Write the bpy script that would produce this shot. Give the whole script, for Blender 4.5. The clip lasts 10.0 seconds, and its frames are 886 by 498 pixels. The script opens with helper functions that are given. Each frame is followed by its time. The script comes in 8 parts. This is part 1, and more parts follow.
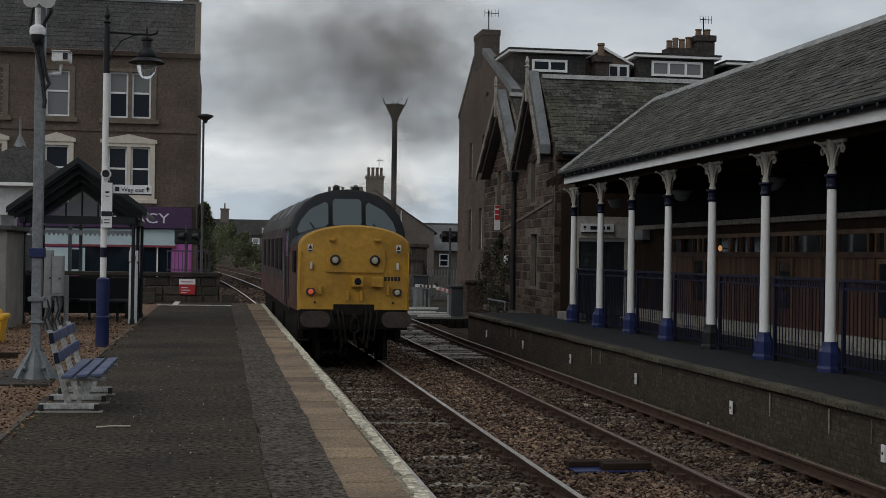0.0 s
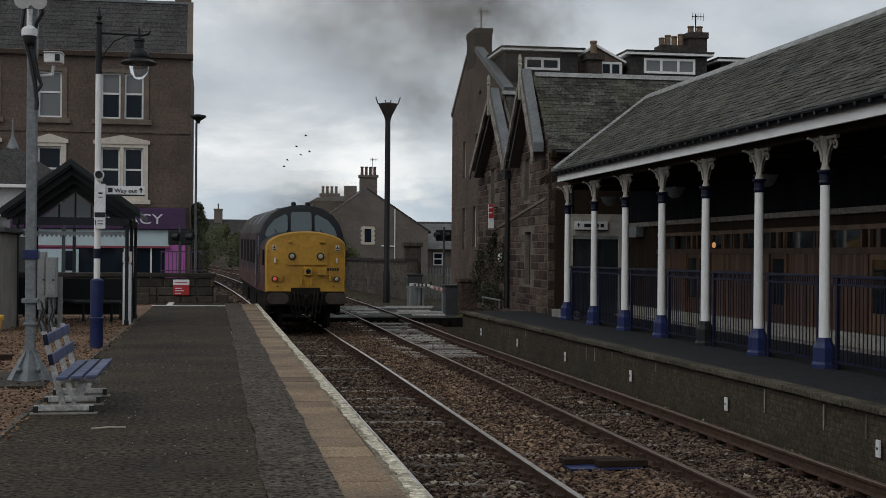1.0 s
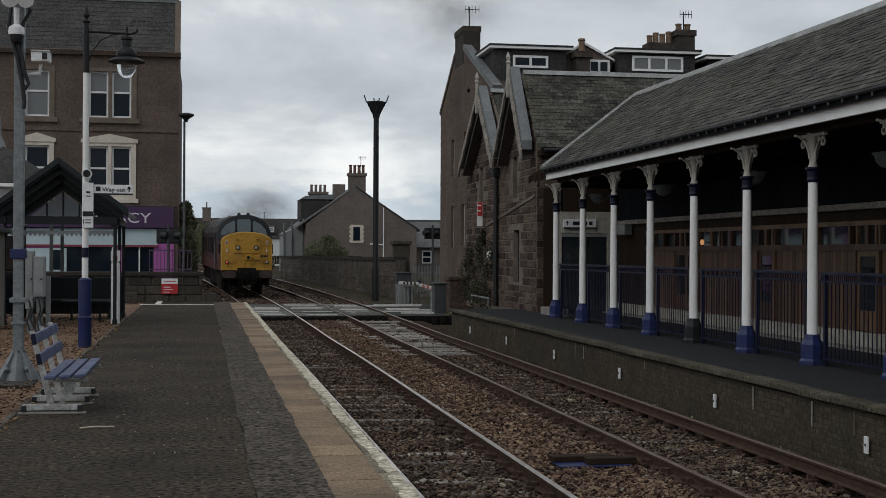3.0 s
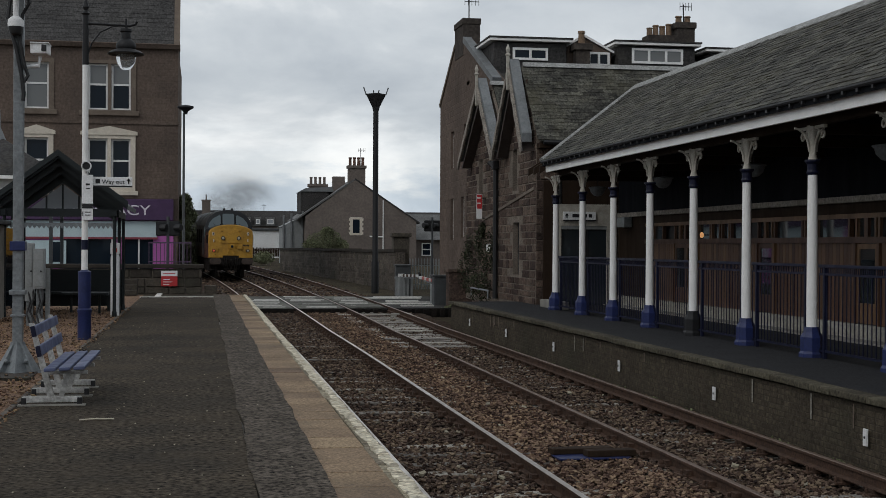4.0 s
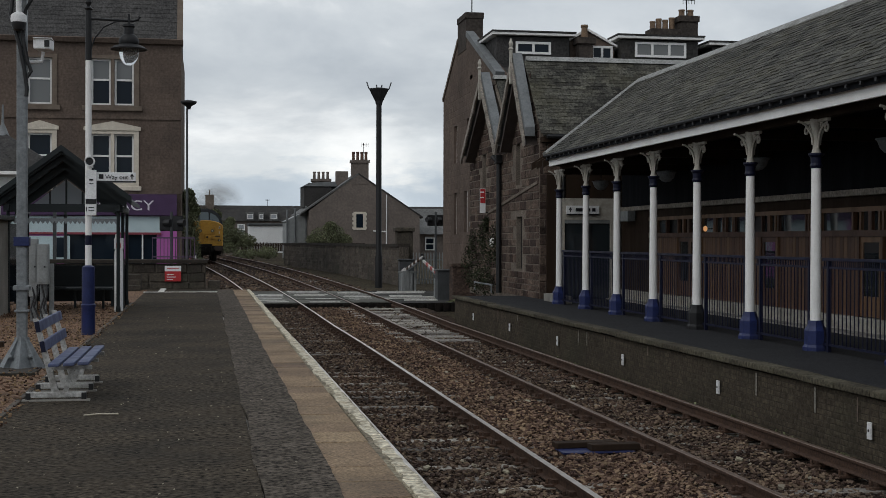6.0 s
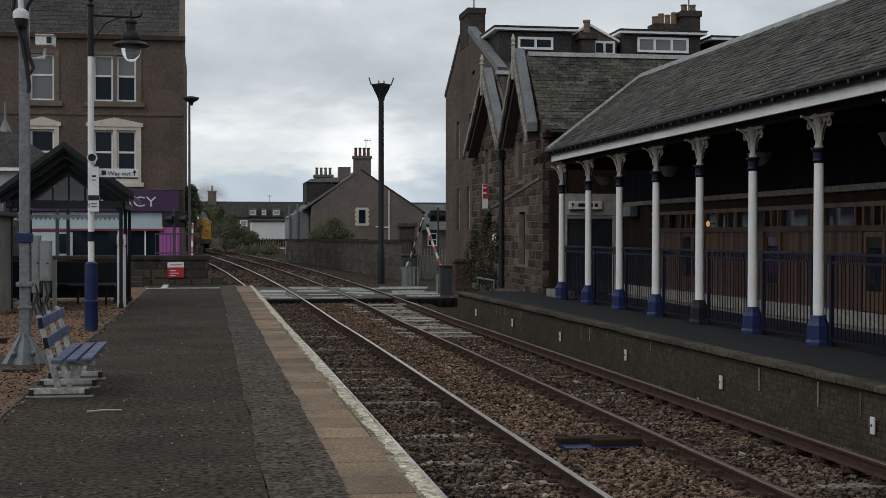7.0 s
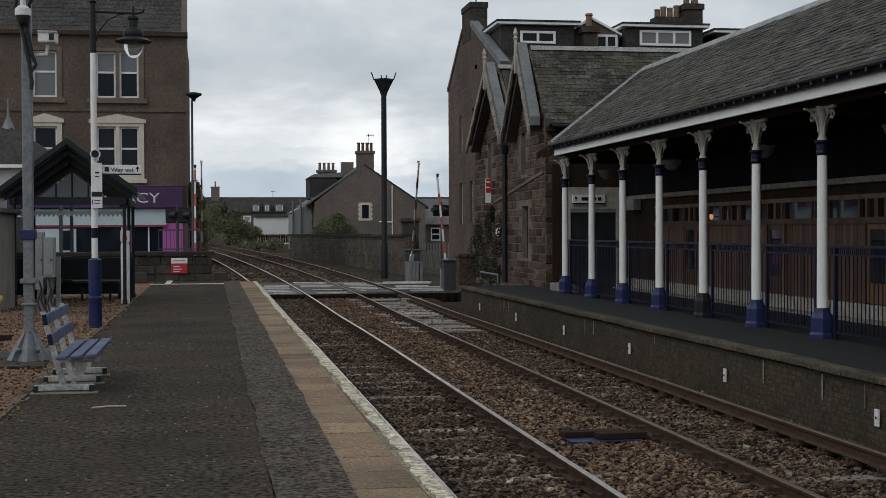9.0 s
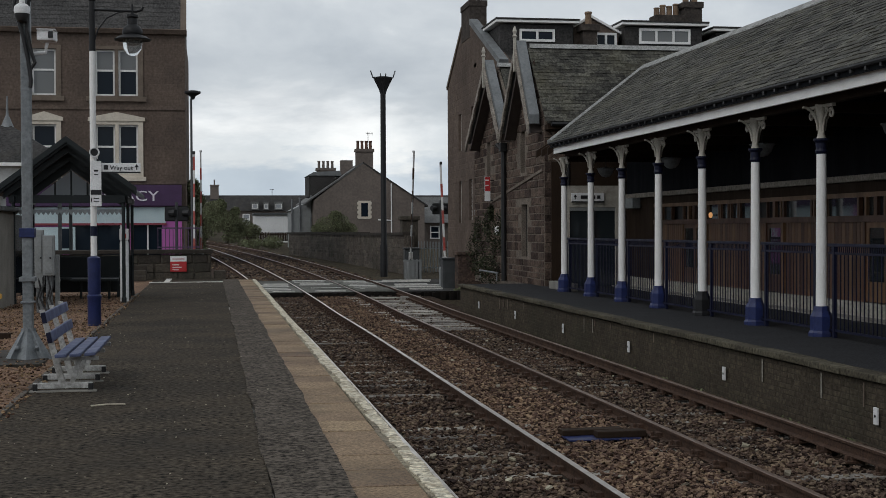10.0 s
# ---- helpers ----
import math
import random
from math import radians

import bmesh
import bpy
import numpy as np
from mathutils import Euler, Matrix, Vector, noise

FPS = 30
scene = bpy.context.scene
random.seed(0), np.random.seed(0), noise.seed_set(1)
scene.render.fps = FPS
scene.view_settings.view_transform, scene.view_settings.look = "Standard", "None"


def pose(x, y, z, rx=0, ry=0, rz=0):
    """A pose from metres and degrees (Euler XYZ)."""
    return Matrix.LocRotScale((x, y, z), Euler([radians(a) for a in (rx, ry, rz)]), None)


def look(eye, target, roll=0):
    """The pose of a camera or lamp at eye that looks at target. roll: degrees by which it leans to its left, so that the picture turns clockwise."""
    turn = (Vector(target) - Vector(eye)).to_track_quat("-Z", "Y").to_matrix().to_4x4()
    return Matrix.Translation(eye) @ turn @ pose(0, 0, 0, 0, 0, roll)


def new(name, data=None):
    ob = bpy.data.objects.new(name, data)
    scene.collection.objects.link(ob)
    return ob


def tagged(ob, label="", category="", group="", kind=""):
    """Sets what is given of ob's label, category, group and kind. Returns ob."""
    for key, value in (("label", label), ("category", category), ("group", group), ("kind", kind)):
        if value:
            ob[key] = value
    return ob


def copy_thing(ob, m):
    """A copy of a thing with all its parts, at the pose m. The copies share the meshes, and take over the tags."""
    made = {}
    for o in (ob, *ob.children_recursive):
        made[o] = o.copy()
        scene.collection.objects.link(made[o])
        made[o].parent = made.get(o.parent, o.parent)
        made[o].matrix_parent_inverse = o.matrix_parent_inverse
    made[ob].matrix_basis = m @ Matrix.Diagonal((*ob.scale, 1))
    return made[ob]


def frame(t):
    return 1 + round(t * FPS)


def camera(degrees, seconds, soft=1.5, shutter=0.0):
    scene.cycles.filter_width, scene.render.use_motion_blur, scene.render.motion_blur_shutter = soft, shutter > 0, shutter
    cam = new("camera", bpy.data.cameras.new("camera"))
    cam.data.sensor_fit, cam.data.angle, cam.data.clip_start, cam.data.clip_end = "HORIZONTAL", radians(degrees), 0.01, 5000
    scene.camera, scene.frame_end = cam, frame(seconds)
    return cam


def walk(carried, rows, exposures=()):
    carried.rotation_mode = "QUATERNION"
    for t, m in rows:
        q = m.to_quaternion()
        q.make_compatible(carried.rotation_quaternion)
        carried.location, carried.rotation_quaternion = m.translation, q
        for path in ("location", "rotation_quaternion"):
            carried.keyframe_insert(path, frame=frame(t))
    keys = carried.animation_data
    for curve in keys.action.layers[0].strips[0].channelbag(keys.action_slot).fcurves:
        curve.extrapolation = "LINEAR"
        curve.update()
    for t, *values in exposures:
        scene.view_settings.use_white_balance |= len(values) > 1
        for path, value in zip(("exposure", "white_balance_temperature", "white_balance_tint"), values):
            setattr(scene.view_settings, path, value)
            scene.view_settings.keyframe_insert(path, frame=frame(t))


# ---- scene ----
# ---------------------------------------------------------------- camera
cam = camera(36.181, 10.0, soft=0.62)
EYE = (0.0, 0.0, 1.65)


def view(yaw, pitch, roll):
    """The camera held at EYE: degrees to the right of the track, up, and of lean."""
    a, b = radians(yaw), radians(pitch)
    way = Vector((math.sin(a) * math.cos(b), math.cos(a) * math.cos(b), math.sin(b)))
    return look(EYE, Vector(EYE) + way, roll)


walk(cam, [
    (0.0, view(9.340, 0.316, 0.848)),
    (0.5, view(9.361, 0.304, 0.645)),
    (1.0, view(9.595, 0.263, 0.435)),
    (1.5, view(9.763, 0.267, 0.362)),
    (2.0, view(9.904, 0.260, 0.335)),
    (2.5, view(10.041, 0.264, 0.277)),
    (4.0, view(10.088, -0.135, 0.304)),
    (4.5, view(10.087, -0.217, 0.353)),
    (5.0, view(10.048, -0.282, 0.290)),
    (5.5, view(9.991, -0.303, 0.205)),
    (7.0, view(9.835, -0.557, 0.036)),
    (7.5, view(9.771, -0.585, -0.056)),
    (8.0, view(9.737, -0.596, -0.103)),
    (8.5, view(9.681, -0.679, -0.261)),
    (9.0, view(9.690, -0.788, -0.280)),
    (9.5, view(9.696, -0.846, -0.323)),
    (10.0, view(9.725, -0.863, -0.260)),
], exposures=[(0.0, -0.12), (1.0, -0.03), (2.5, -0.03), (4.0, 0.03), (10.0, 0.07)])
# ---------------------------------------------------------------- sky and light: a bright overcast day
world = bpy.data.worlds.new("overcast_sky")
scene.world = world
world.use_nodes = True
wn, wl = world.node_tree.nodes, world.node_tree.links.new
sky = wn.new("ShaderNodeTexSky")
sky.sky_type, sky.sun_disc = "NISHITA", False
sky.sun_elevation, sky.sun_rotation = radians(40), radians(233)
sky_dim = wn.new("ShaderNodeMix")
sky_dim.data_type, sky_dim.blend_type = "RGBA", "MULTIPLY"
sky_dim.inputs["Factor"].default_value = 1.0
sky_dim.inputs["B"].default_value = (0.09, 0.09, 0.09, 1)
wl(sky.outputs["Color"], sky_dim.inputs["A"])
sky_tc = wn.new("ShaderNodeTexCoord")
sky_map = wn.new("ShaderNodeMapping")
sky_map.inputs["Scale"].default_value = (3.4, 3.4, 8.0)
sky_map.inputs["Location"].default_value = (0.4, 1.7, 0.25)
wl(sky_tc.outputs["Generated"], sky_map.inputs["Vector"])
cloud = wn.new("ShaderNodeTexNoise")
cloud.inputs["Scale"].default_value, cloud.inputs["Detail"].default_value, cloud.inputs["Roughness"].default_value = 1.7, 9, 0.56
cloud.inputs["Distortion"].default_value = 0.3
wl(sky_map.outputs["Vector"], cloud.inputs["Vector"])
cloud_ramp = wn.new("ShaderNodeValToRGB")
for at_pos, tone in ((0.28, (0.385, 0.42, 0.46)), (0.44, (0.49, 0.527, 0.565)), (0.57, (0.575, 0.61, 0.64)), (0.74, (0.81, 0.825, 0.83))):
    stop = cloud_ramp.color_ramp.elements.new(at_pos)
    stop.color = (*tone, 1)
cloud_ramp.color_ramp.elements.remove(cloud_ramp.color_ramp.elements[0])
cloud_ramp.color_ramp.elements.remove(cloud_ramp.color_ramp.elements[-1])
wl(cloud.outputs["Fac"], cloud_ramp.inputs["Fac"])
sky_mix = wn.new("ShaderNodeMix")
sky_mix.data_type = "RGBA"
sky_mix.inputs["Factor"].default_value = 0.93
wl(sky_dim.outputs["Result"], sky_mix.inputs["A"])
wl(cloud_ramp.outputs["Color"], sky_mix.inputs["B"])
# the cloud deck thins to a bright broken layer low over the horizon, with a bluer gap below it
sky_sep = wn.new("ShaderNodeSeparateXYZ")
wl(sky_tc.outputs["Generated"], sky_sep.inputs["Vector"])
low_map = wn.new("ShaderNodeMapping")
low_map.inputs["Scale"].default_value = (7.0, 7.0, 24.0)
wl(sky_tc.outputs["Generated"], low_map.inputs["Vector"])
low_cloud = wn.new("ShaderNodeTexNoise")
low_cloud.inputs["Scale"].default_value, low_cloud.inputs["Detail"].default_value, low_cloud.inputs["Roughness"].default_value = 1.6, 8, 0.58
wl(low_map.outputs["Vector"], low_cloud.inputs["Vector"])
low_shift = wn.new("ShaderNodeMath")
low_shift.operation = "MULTIPLY_ADD"
low_shift.inputs[1].default_value, low_shift.inputs[2].default_value = 0.11, -0.055
wl(low_cloud.outputs["Fac"], low_shift.inputs[0])
low_sum = wn.new("ShaderNodeMath")
wl(sky_sep.outputs["Z"], low_sum.inputs[0])
wl(low_shift.outputs["Value"], low_sum.inputs[1])
low_ramp = wn.new("ShaderNodeValToRGB")
low_ramp.color_ramp.elements[0].position, low_ramp.color_ramp.elements[0].color = 0.0, (0.78, 0.855, 0.94, 1)
low_ramp.color_ramp.elements[1].position, low_ramp.color_ramp.elements[1].color = 0.17, (1.0, 1.0, 1.0, 1)
for at_pos, tone in ((0.040, (0.83, 0.89, 0.955)), (0.055, (1.14, 1.13, 1.115)), (0.070, (1.08, 1.08, 1.08)), (0.095, (0.88, 0.89, 0.905))):
    low_ramp.color_ramp.elements.new(at_pos).color = (*tone, 1)
wl(low_sum.outputs["Value"], low_ramp.inputs["Fac"])
sky_low = wn.new("ShaderNodeMix")
sky_low.data_type, sky_low.blend_type = "RGBA", "MULTIPLY"
sky_low.inputs["Factor"].default_value = 1.0
wl(sky_mix.outputs["Result"], sky_low.inputs["A"])
wl(low_ramp.outputs["Color"], sky_low.inputs["B"])
wl(sky_low.outputs["Result"], wn["Background"].inputs["Color"])
wn["Background"].inputs["Strength"].default_value = 1.09
sun = new("sun", bpy.data.lights.new("sun", "SUN"))
sun.data.energy, sun.data.angle, sun.data.color = 0.6, radians(25), (1.0, 0.985, 0.965)
sun.matrix_basis = look((0, 0, 40), (27, 20, 12))
scene.view_settings.exposure = 0.0
# ---------------------------------------------------------------- mesh helpers
Z3 = Vector((0, 0, 1))


class Mesher:
    """Collects boxes, prisms, tubes and turned shapes into one mesh."""

    def __init__(self):
        self.v, self.f = [], []

    def add(self, verts, faces, m=None):
        n = len(self.v)
        for p in verts:
            self.v.append(tuple(m @ Vector(p)) if m is not None else tuple(p))
        self.f += [tuple(i + n for i in f) for f in faces]
        return self

    def box(self, x0, x1, y0, y1, z0, z1, m=None):
        vs = [(x0, y0, z0), (x1, y0, z0), (x1, y1, z0), (x0, y1, z0), (x0, y0, z1), (x1, y0, z1), (x1, y1, z1), (x0, y1, z1)]
        return self.add(vs, [(3, 2, 1, 0), (4, 5, 6, 7), (0, 1, 5, 4), (1, 2, 6, 5), (2, 3, 7, 6), (3, 0, 4, 7)], m)

    def bbox(self, x0, x1, y0, y1, z0, z1, b=0.01, m=None):
        """A box with chamfered edges."""
        bm = bmesh.new()
        bmesh.ops.create_cube(bm, size=1)
        for v in bm.verts:
            v.co = ((x0 + x1) / 2 + v.co.x * (x1 - x0), (y0 + y1) / 2 + v.co.y * (y1 - y0), (z0 + z1) / 2 + v.co.z * (z1 - z0))
        bmesh.ops.bevel(bm, geom=bm.edges[:], offset=b, segments=2, profile=0.6, affect="EDGES")
        return self.bm(bm, m)

    def bm(self, bm, m=None):
        bm.verts.index_update()
        self.add([v.co for v in bm.verts], [[v.index for v in f.verts] for f in bm.faces], m)
        bm.free()
        return self

    def prism(self, poly, a, b, axis="y", m=None):
        """A polygon in the plane across an axis, drawn out from a to b along it."""
        put = {"y": lambda p, t: (p[0], t, p[1]), "x": lambda p, t: (t, p[0], p[1]), "z": lambda p, t: (p[0], p[1], t)}[axis]
        n = len(poly)
        vs = [put(p, a) for p in poly] + [put(p, b) for p in poly]
        fs = [tuple(range(n)), tuple(range(2 * n - 1, n - 1, -1))] + [(i, i + n, (i + 1) % n + n, (i + 1) % n) for i in range(n)]
        return self.add(vs, fs, m)

    def turned(self, rings, n=16, m=None):
        """A turned shape about z from rings of (radius, z)."""
        vs = [(r * math.cos(2 * math.pi * i / n), r * math.sin(2 * math.pi * i / n), z) for r, z in rings for i in range(n)]
        fs = [(k * n + i, k * n + (i + 1) % n, k * n + n + (i + 1) % n, k * n + n + i) for k in range(len(rings) - 1) for i in range(n)]
        fs += [tuple(range(n - 1, -1, -1)), tuple(range((len(rings) - 1) * n, len(rings) * n))]
        return self.add(vs, fs, m)

    def tube(self, path, r, n=8, m=None):
        path = [Vector(p) for p in path]
        rs = r if isinstance(r, (list, tuple)) else [r] * len(path)
        vs, fs = [], []
        for k, p in enumerate(path):
            d = (path[min(k + 1, len(path) - 1)] - path[max(k - 1, 0)]).normalized()
            a = d.orthogonal().normalized() if k == 0 else (a - d * a.dot(d)).normalized()
            b = d.cross(a)
            vs += [p + (a * math.cos(2 * math.pi * i / n) + b * math.sin(2 * math.pi * i / n)) * rs[k] for i in range(n)]
        for k in range(len(path) - 1):
            fs += [(k * n + i, k * n + (i + 1) % n, k * n + n + (i + 1) % n, k * n + n + i) for i in range(n)]
        fs += [tuple(range(n - 1, -1, -1)), tuple(range((len(path) - 1) * n, len(path) * n))]
        return self.add(vs, fs, m)

    def mesh(self, name, material, smooth=False):
        me = bpy.data.meshes.new(name)
        me.from_pydata(self.v, [], self.f)
        bm = bmesh.new()
        bm.from_mesh(me)
        bmesh.ops.delete(bm, geom=[v for v in bm.verts if not v.link_faces], context="VERTS")
        bmesh.ops.recalc_face_normals(bm, faces=bm.faces)
        bm.to_mesh(me)
        bm.free()
        me.materials.append(material)
        if smooth:
            me.shade_smooth()
            me.set_sharp_from_angle(angle=radians(38))
        return me


def thing(name, label="", category="", m=None, group="", kind=""):
    ob = new(name)
    if m is not None:
        ob.matrix_basis = m
    return tagged(ob, label, category, group, kind)


def part(name, mb, material, parent, label="", smooth=False, m=None):
    """One mesh object under a thing or under a part."""
    ob = new(name, mb.mesh(name, material, smooth) if isinstance(mb, Mesher) else mb)
    ob.parent = parent
    if m is not None:
        ob.matrix_basis = m
    return tagged(ob, label)


def single(name, mb, material, label="", category="", kind="", smooth=False, m=None, group=""):
    """A thing that is one mesh."""
    ob = new(name, mb.mesh(name, material, smooth))
    if m is not None:
        ob.matrix_basis = m
    return tagged(ob, label, category, group, kind)


def piece(name, me, parent, m):
    ob = new(name, me)
    ob.parent = parent
    ob.matrix_basis = m
    return ob


def scatter_mesh(name, protos, items, material):
    """One mesh out of many copies of small prototypes: items are (index, matrix)."""
    vs, fs, n = [], [], 0
    base = [(np.array(p.v), p.f) for p in protos]
    for k, m in items:
        v, f = base[k]
        mm = np.array(m)
        vs.append(v @ mm[:3, :3].T + mm[:3, 3])
        fs += [tuple(i + n for i in q) for q in f]
        n += len(v)
    me = bpy.data.meshes.new(name)
    me.from_pydata(np.concatenate(vs).tolist(), [], fs)
    me.materials.append(material)
    return me
# ---------------------------------------------------------------- materials
def mat(name, c1, c2=None, scale=6.0, fine=60.0, rough=0.8, metal=0.0, bump=0.2, dirt=None, dirt_amount=0.4, island=0.0, per_object=0.0, gloss_var=0.1, stretch=(1, 1, 1), coord="Object", grain=0.12, spec=0.35):
    """A surface with broad and fine variation, optional blotches of dirt and variation from piece to piece."""
    m = bpy.data.materials.new(name)
    m.use_nodes = True
    nt = m.node_tree
    nd, ln = nt.nodes, nt.links.new
    bsdf = nd["Principled BSDF"]
    tc = nd.new("ShaderNodeTexCoord")
    mp = nd.new("ShaderNodeMapping")
    mp.inputs["Scale"].default_value = stretch
    if coord == "World":
        geo = nd.new("ShaderNodeNewGeometry")
        ln(geo.outputs["Position"], mp.inputs["Vector"])
    else:
        ln(tc.outputs[coord], mp.inputs["Vector"])

    def noise_tex(s, detail, w=0.6):
        n = nd.new("ShaderNodeTexNoise")
        n.inputs["Scale"].default_value, n.inputs["Detail"].default_value, n.inputs["Roughness"].default_value = s, detail, w
        ln(mp.outputs["Vector"], n.inputs["Vector"])
        return n

    def mix(a, b, fac, kind="MIX"):
        x = nd.new("ShaderNodeMix")
        x.data_type, x.blend_type = "RGBA", kind
        for sock, val in ((x.inputs["A"], a), (x.inputs["B"], b), (x.inputs["Factor"], fac)):
            if isinstance(val, (int, float)):
                sock.default_value = val
            elif isinstance(val, tuple):
                sock.default_value = (*val, 1)
            else:
                ln(val, sock)
        return x.outputs["Result"]

    def ramp(src, lo, hi, a=0.0, b=1.0):
        r = nd.new("ShaderNodeMapRange")
        r.inputs["From Min"].default_value, r.inputs["From Max"].default_value = lo, hi
        r.inputs["To Min"].default_value, r.inputs["To Max"].default_value = a, b
        ln(src, r.inputs["Value"])
        return r.outputs["Result"]

    c2 = c2 or tuple(0.7 * c for c in c1)
    n1, n2 = noise_tex(scale, 5), noise_tex(fine, 3)
    col = mix(c1, c2, ramp(n1.outputs["Fac"], 0.35, 0.65))
    col = mix(col, (0.5, 0.5, 0.5), ramp(n2.outputs["Fac"], 0.2, 0.8, 0.0, 0.45), "SOFT_LIGHT")
    g = ramp(n2.outputs["Fac"], 0.32, 0.68, max(0.0, 1 - grain), 1 + grain)
    gc = nd.new("ShaderNodeCombineColor")
    for s in ("Red", "Green", "Blue"):
        ln(g, gc.inputs[s])
    col = mix(col, gc.outputs["Color"], 1.0, "MULTIPLY")
    if island or per_object:
        if per_object:
            info = nd.new("ShaderNodeObjectInfo")
            src, amt = info.outputs["Random"], per_object
        else:
            info = nd.new("ShaderNodeNewGeometry")
            src, amt = info.outputs["Random Per Island"], island
        hs = nd.new("ShaderNodeHueSaturation")
        ln(ramp(src, 0, 1, 1 - amt, 1 + amt), hs.inputs["Value"])
        ln(ramp(src, 0, 1, 0.5 - amt * 0.02, 0.5 + amt * 0.03), hs.inputs["Hue"])
        ln(col, hs.inputs["Color"])
        col = hs.outputs["Color"]
    if dirt:
        n3 = noise_tex(scale * 0.45, 7, 0.7)
        col = mix(col, dirt, ramp(n3.outputs["Fac"], 0.5, 0.72, 0, dirt_amount))
    ln(col, bsdf.inputs["Base Color"])
    ln(ramp(n1.outputs["Fac"], 0.3, 0.7, max(0.03, rough - gloss_var), min(1, rough + gloss_var)), bsdf.inputs["Roughness"])
    bsdf.inputs["Metallic"].default_value = metal
    bsdf.inputs["Specular IOR Level"].default_value = spec
    if bump:
        bp = nd.new("ShaderNodeBump")
        bp.inputs["Strength"].default_value, bp.inputs["Distance"].default_value = bump, 0.01
        ln(n2.outputs["Fac"], bp.inputs["Height"])
        ln(bp.outputs["Normal"], bsdf.inputs["Normal"])
    return m


def glass_mat(name, tint, rough=0.05):
    m = bpy.data.materials.new(name)
    m.use_nodes = True
    b = m.node_tree.nodes["Principled BSDF"]
    b.inputs["Base Color"].default_value = (*tint, 1)
    b.inputs["Roughness"].default_value, b.inputs["Specular IOR Level"].default_value = rough, 0.3
    nz = m.node_tree.nodes.new("ShaderNodeTexNoise")
    nz.inputs["Scale"].default_value = 1.3
    bp = m.node_tree.nodes.new("ShaderNodeBump")
    bp.inputs["Strength"].default_value, bp.inputs["Distance"].default_value = 0.06, 0.02
    m.node_tree.links.new(nz.outputs["Fac"], bp.inputs["Height"])
    m.node_tree.links.new(bp.outputs["Normal"], b.inputs["Normal"])
    return m


def glow_mat(name, colour, strength):
    m = bpy.data.materials.new(name)
    m.use_nodes = True
    b = m.node_tree.nodes["Principled BSDF"]
    b.inputs["Base Color"].default_value = (*[c * 0.5 for c in colour], 1)
    b.inputs["Emission Color"].default_value, b.inputs["Emission Strength"].default_value = (*colour, 1), strength
    return m


TARMAC = mat("tarmac", (0.0330, 0.0280, 0.0220), (0.060, 0.0490, 0.037), 0.8, 20, 0.95, bump=0.45, dirt=(0.082, 0.063, 0.044), dirt_amount=0.55, coord="World", grain=1.0, spec=0.06)
TARMAC_OLD = mat("grey tarmac", (0.092, 0.077, 0.063), (0.066, 0.056, 0.046), 1.5, 24, 0.95, bump=0.45, dirt=(0.034, 0.031, 0.026), dirt_amount=0.35, coord="World", grain=1.0, spec=0.06)
PLATFORM_R = mat("blue grey tarmac", (0.018, 0.0182, 0.0205), (0.026, 0.026, 0.0275), 1.5, 26, 0.9, bump=0.6, coord="World", grain=0.7, spec=0.15)
COPE_MOSS = mat("mossy coping stone", (0.085, 0.075, 0.054), (0.060, 0.053, 0.040), 2, 22, 0.95, bump=0.6, dirt=(0.045, 0.045, 0.03), dirt_amount=0.7, per_object=0.2, coord="World", grain=0.5, spec=0.1)
COPE_PALE = mat("lime stain", (0.26, 0.245, 0.21), (0.19, 0.18, 0.155), 4, 30, 0.95, bump=0.1, coord="World", grain=0.4)
CHIP = mat("pale grit", (0.30, 0.27, 0.21), (0.18, 0.15, 0.11), 3, 40, 0.9, island=0.5, bump=0.0, coord="World")
SLAB = mat("buff paving slab", (0.226, 0.154, 0.096), (0.158, 0.106, 0.069), 1.4, 40, 0.9, bump=0.4, dirt=(0.075, 0.060, 0.042), dirt_amount=0.7, per_object=0.34, coord="World", grain=0.5)
COPING = mat("worn edge coping stone", (0.27, 0.235, 0.175), (0.17, 0.145, 0.105), 6, 22, 0.9, bump=0.6, dirt=(0.07, 0.06, 0.045), dirt_amount=0.8, per_object=0.25, coord="World", grain=0.6, spec=0.15)
EDGE_PAINT = mat("worn white edge paint", (0.66, 0.61, 0.48), (0.34, 0.29, 0.21), 9, 24, 0.85, bump=0.5, dirt=(0.13, 0.105, 0.075), dirt_amount=0.8, coord="World", grain=0.6, spec=0.2)
WHITE_LINE = mat("worn white line", (0.66, 0.645, 0.61), (0.50, 0.485, 0.45), 3, 30, 0.8, dirt=(0.22, 0.21, 0.195), dirt_amount=0.6, grain=0.4)
SOIL = mat("ballast bed", (0.055, 0.038, 0.028), (0.036, 0.026, 0.020), 2.5, 30, 0.95, bump=1.0, coord="World", grain=0.8, spec=0.06)
BALLAST = mat("ballast stone", (0.130, 0.086, 0.064), (0.072, 0.050, 0.040), 1.0, 40, 0.9, island=0.9, bump=0.3, coord="World", dirt=(0.135, 0.078, 0.054), dirt_amount=0.5, spec=0.15)
BALLAST_RED = mat("red brown ballast stone", (0.190, 0.117, 0.083), (0.115, 0.073, 0.055), 1.0, 40, 0.9, island=0.85, bump=0.3, coord="World", dirt=(0.10, 0.070, 0.054), dirt_amount=0.4, spec=0.15)
GRAVEL = mat("pinkish gravel", (0.185, 0.108, 0.073), (0.115, 0.073, 0.053), 1.5, 24, 0.95, island=0.7, bump=0.8, coord="World", dirt=(0.07, 0.056, 0.040), dirt_amount=0.6, grain=0.9, spec=0.1)
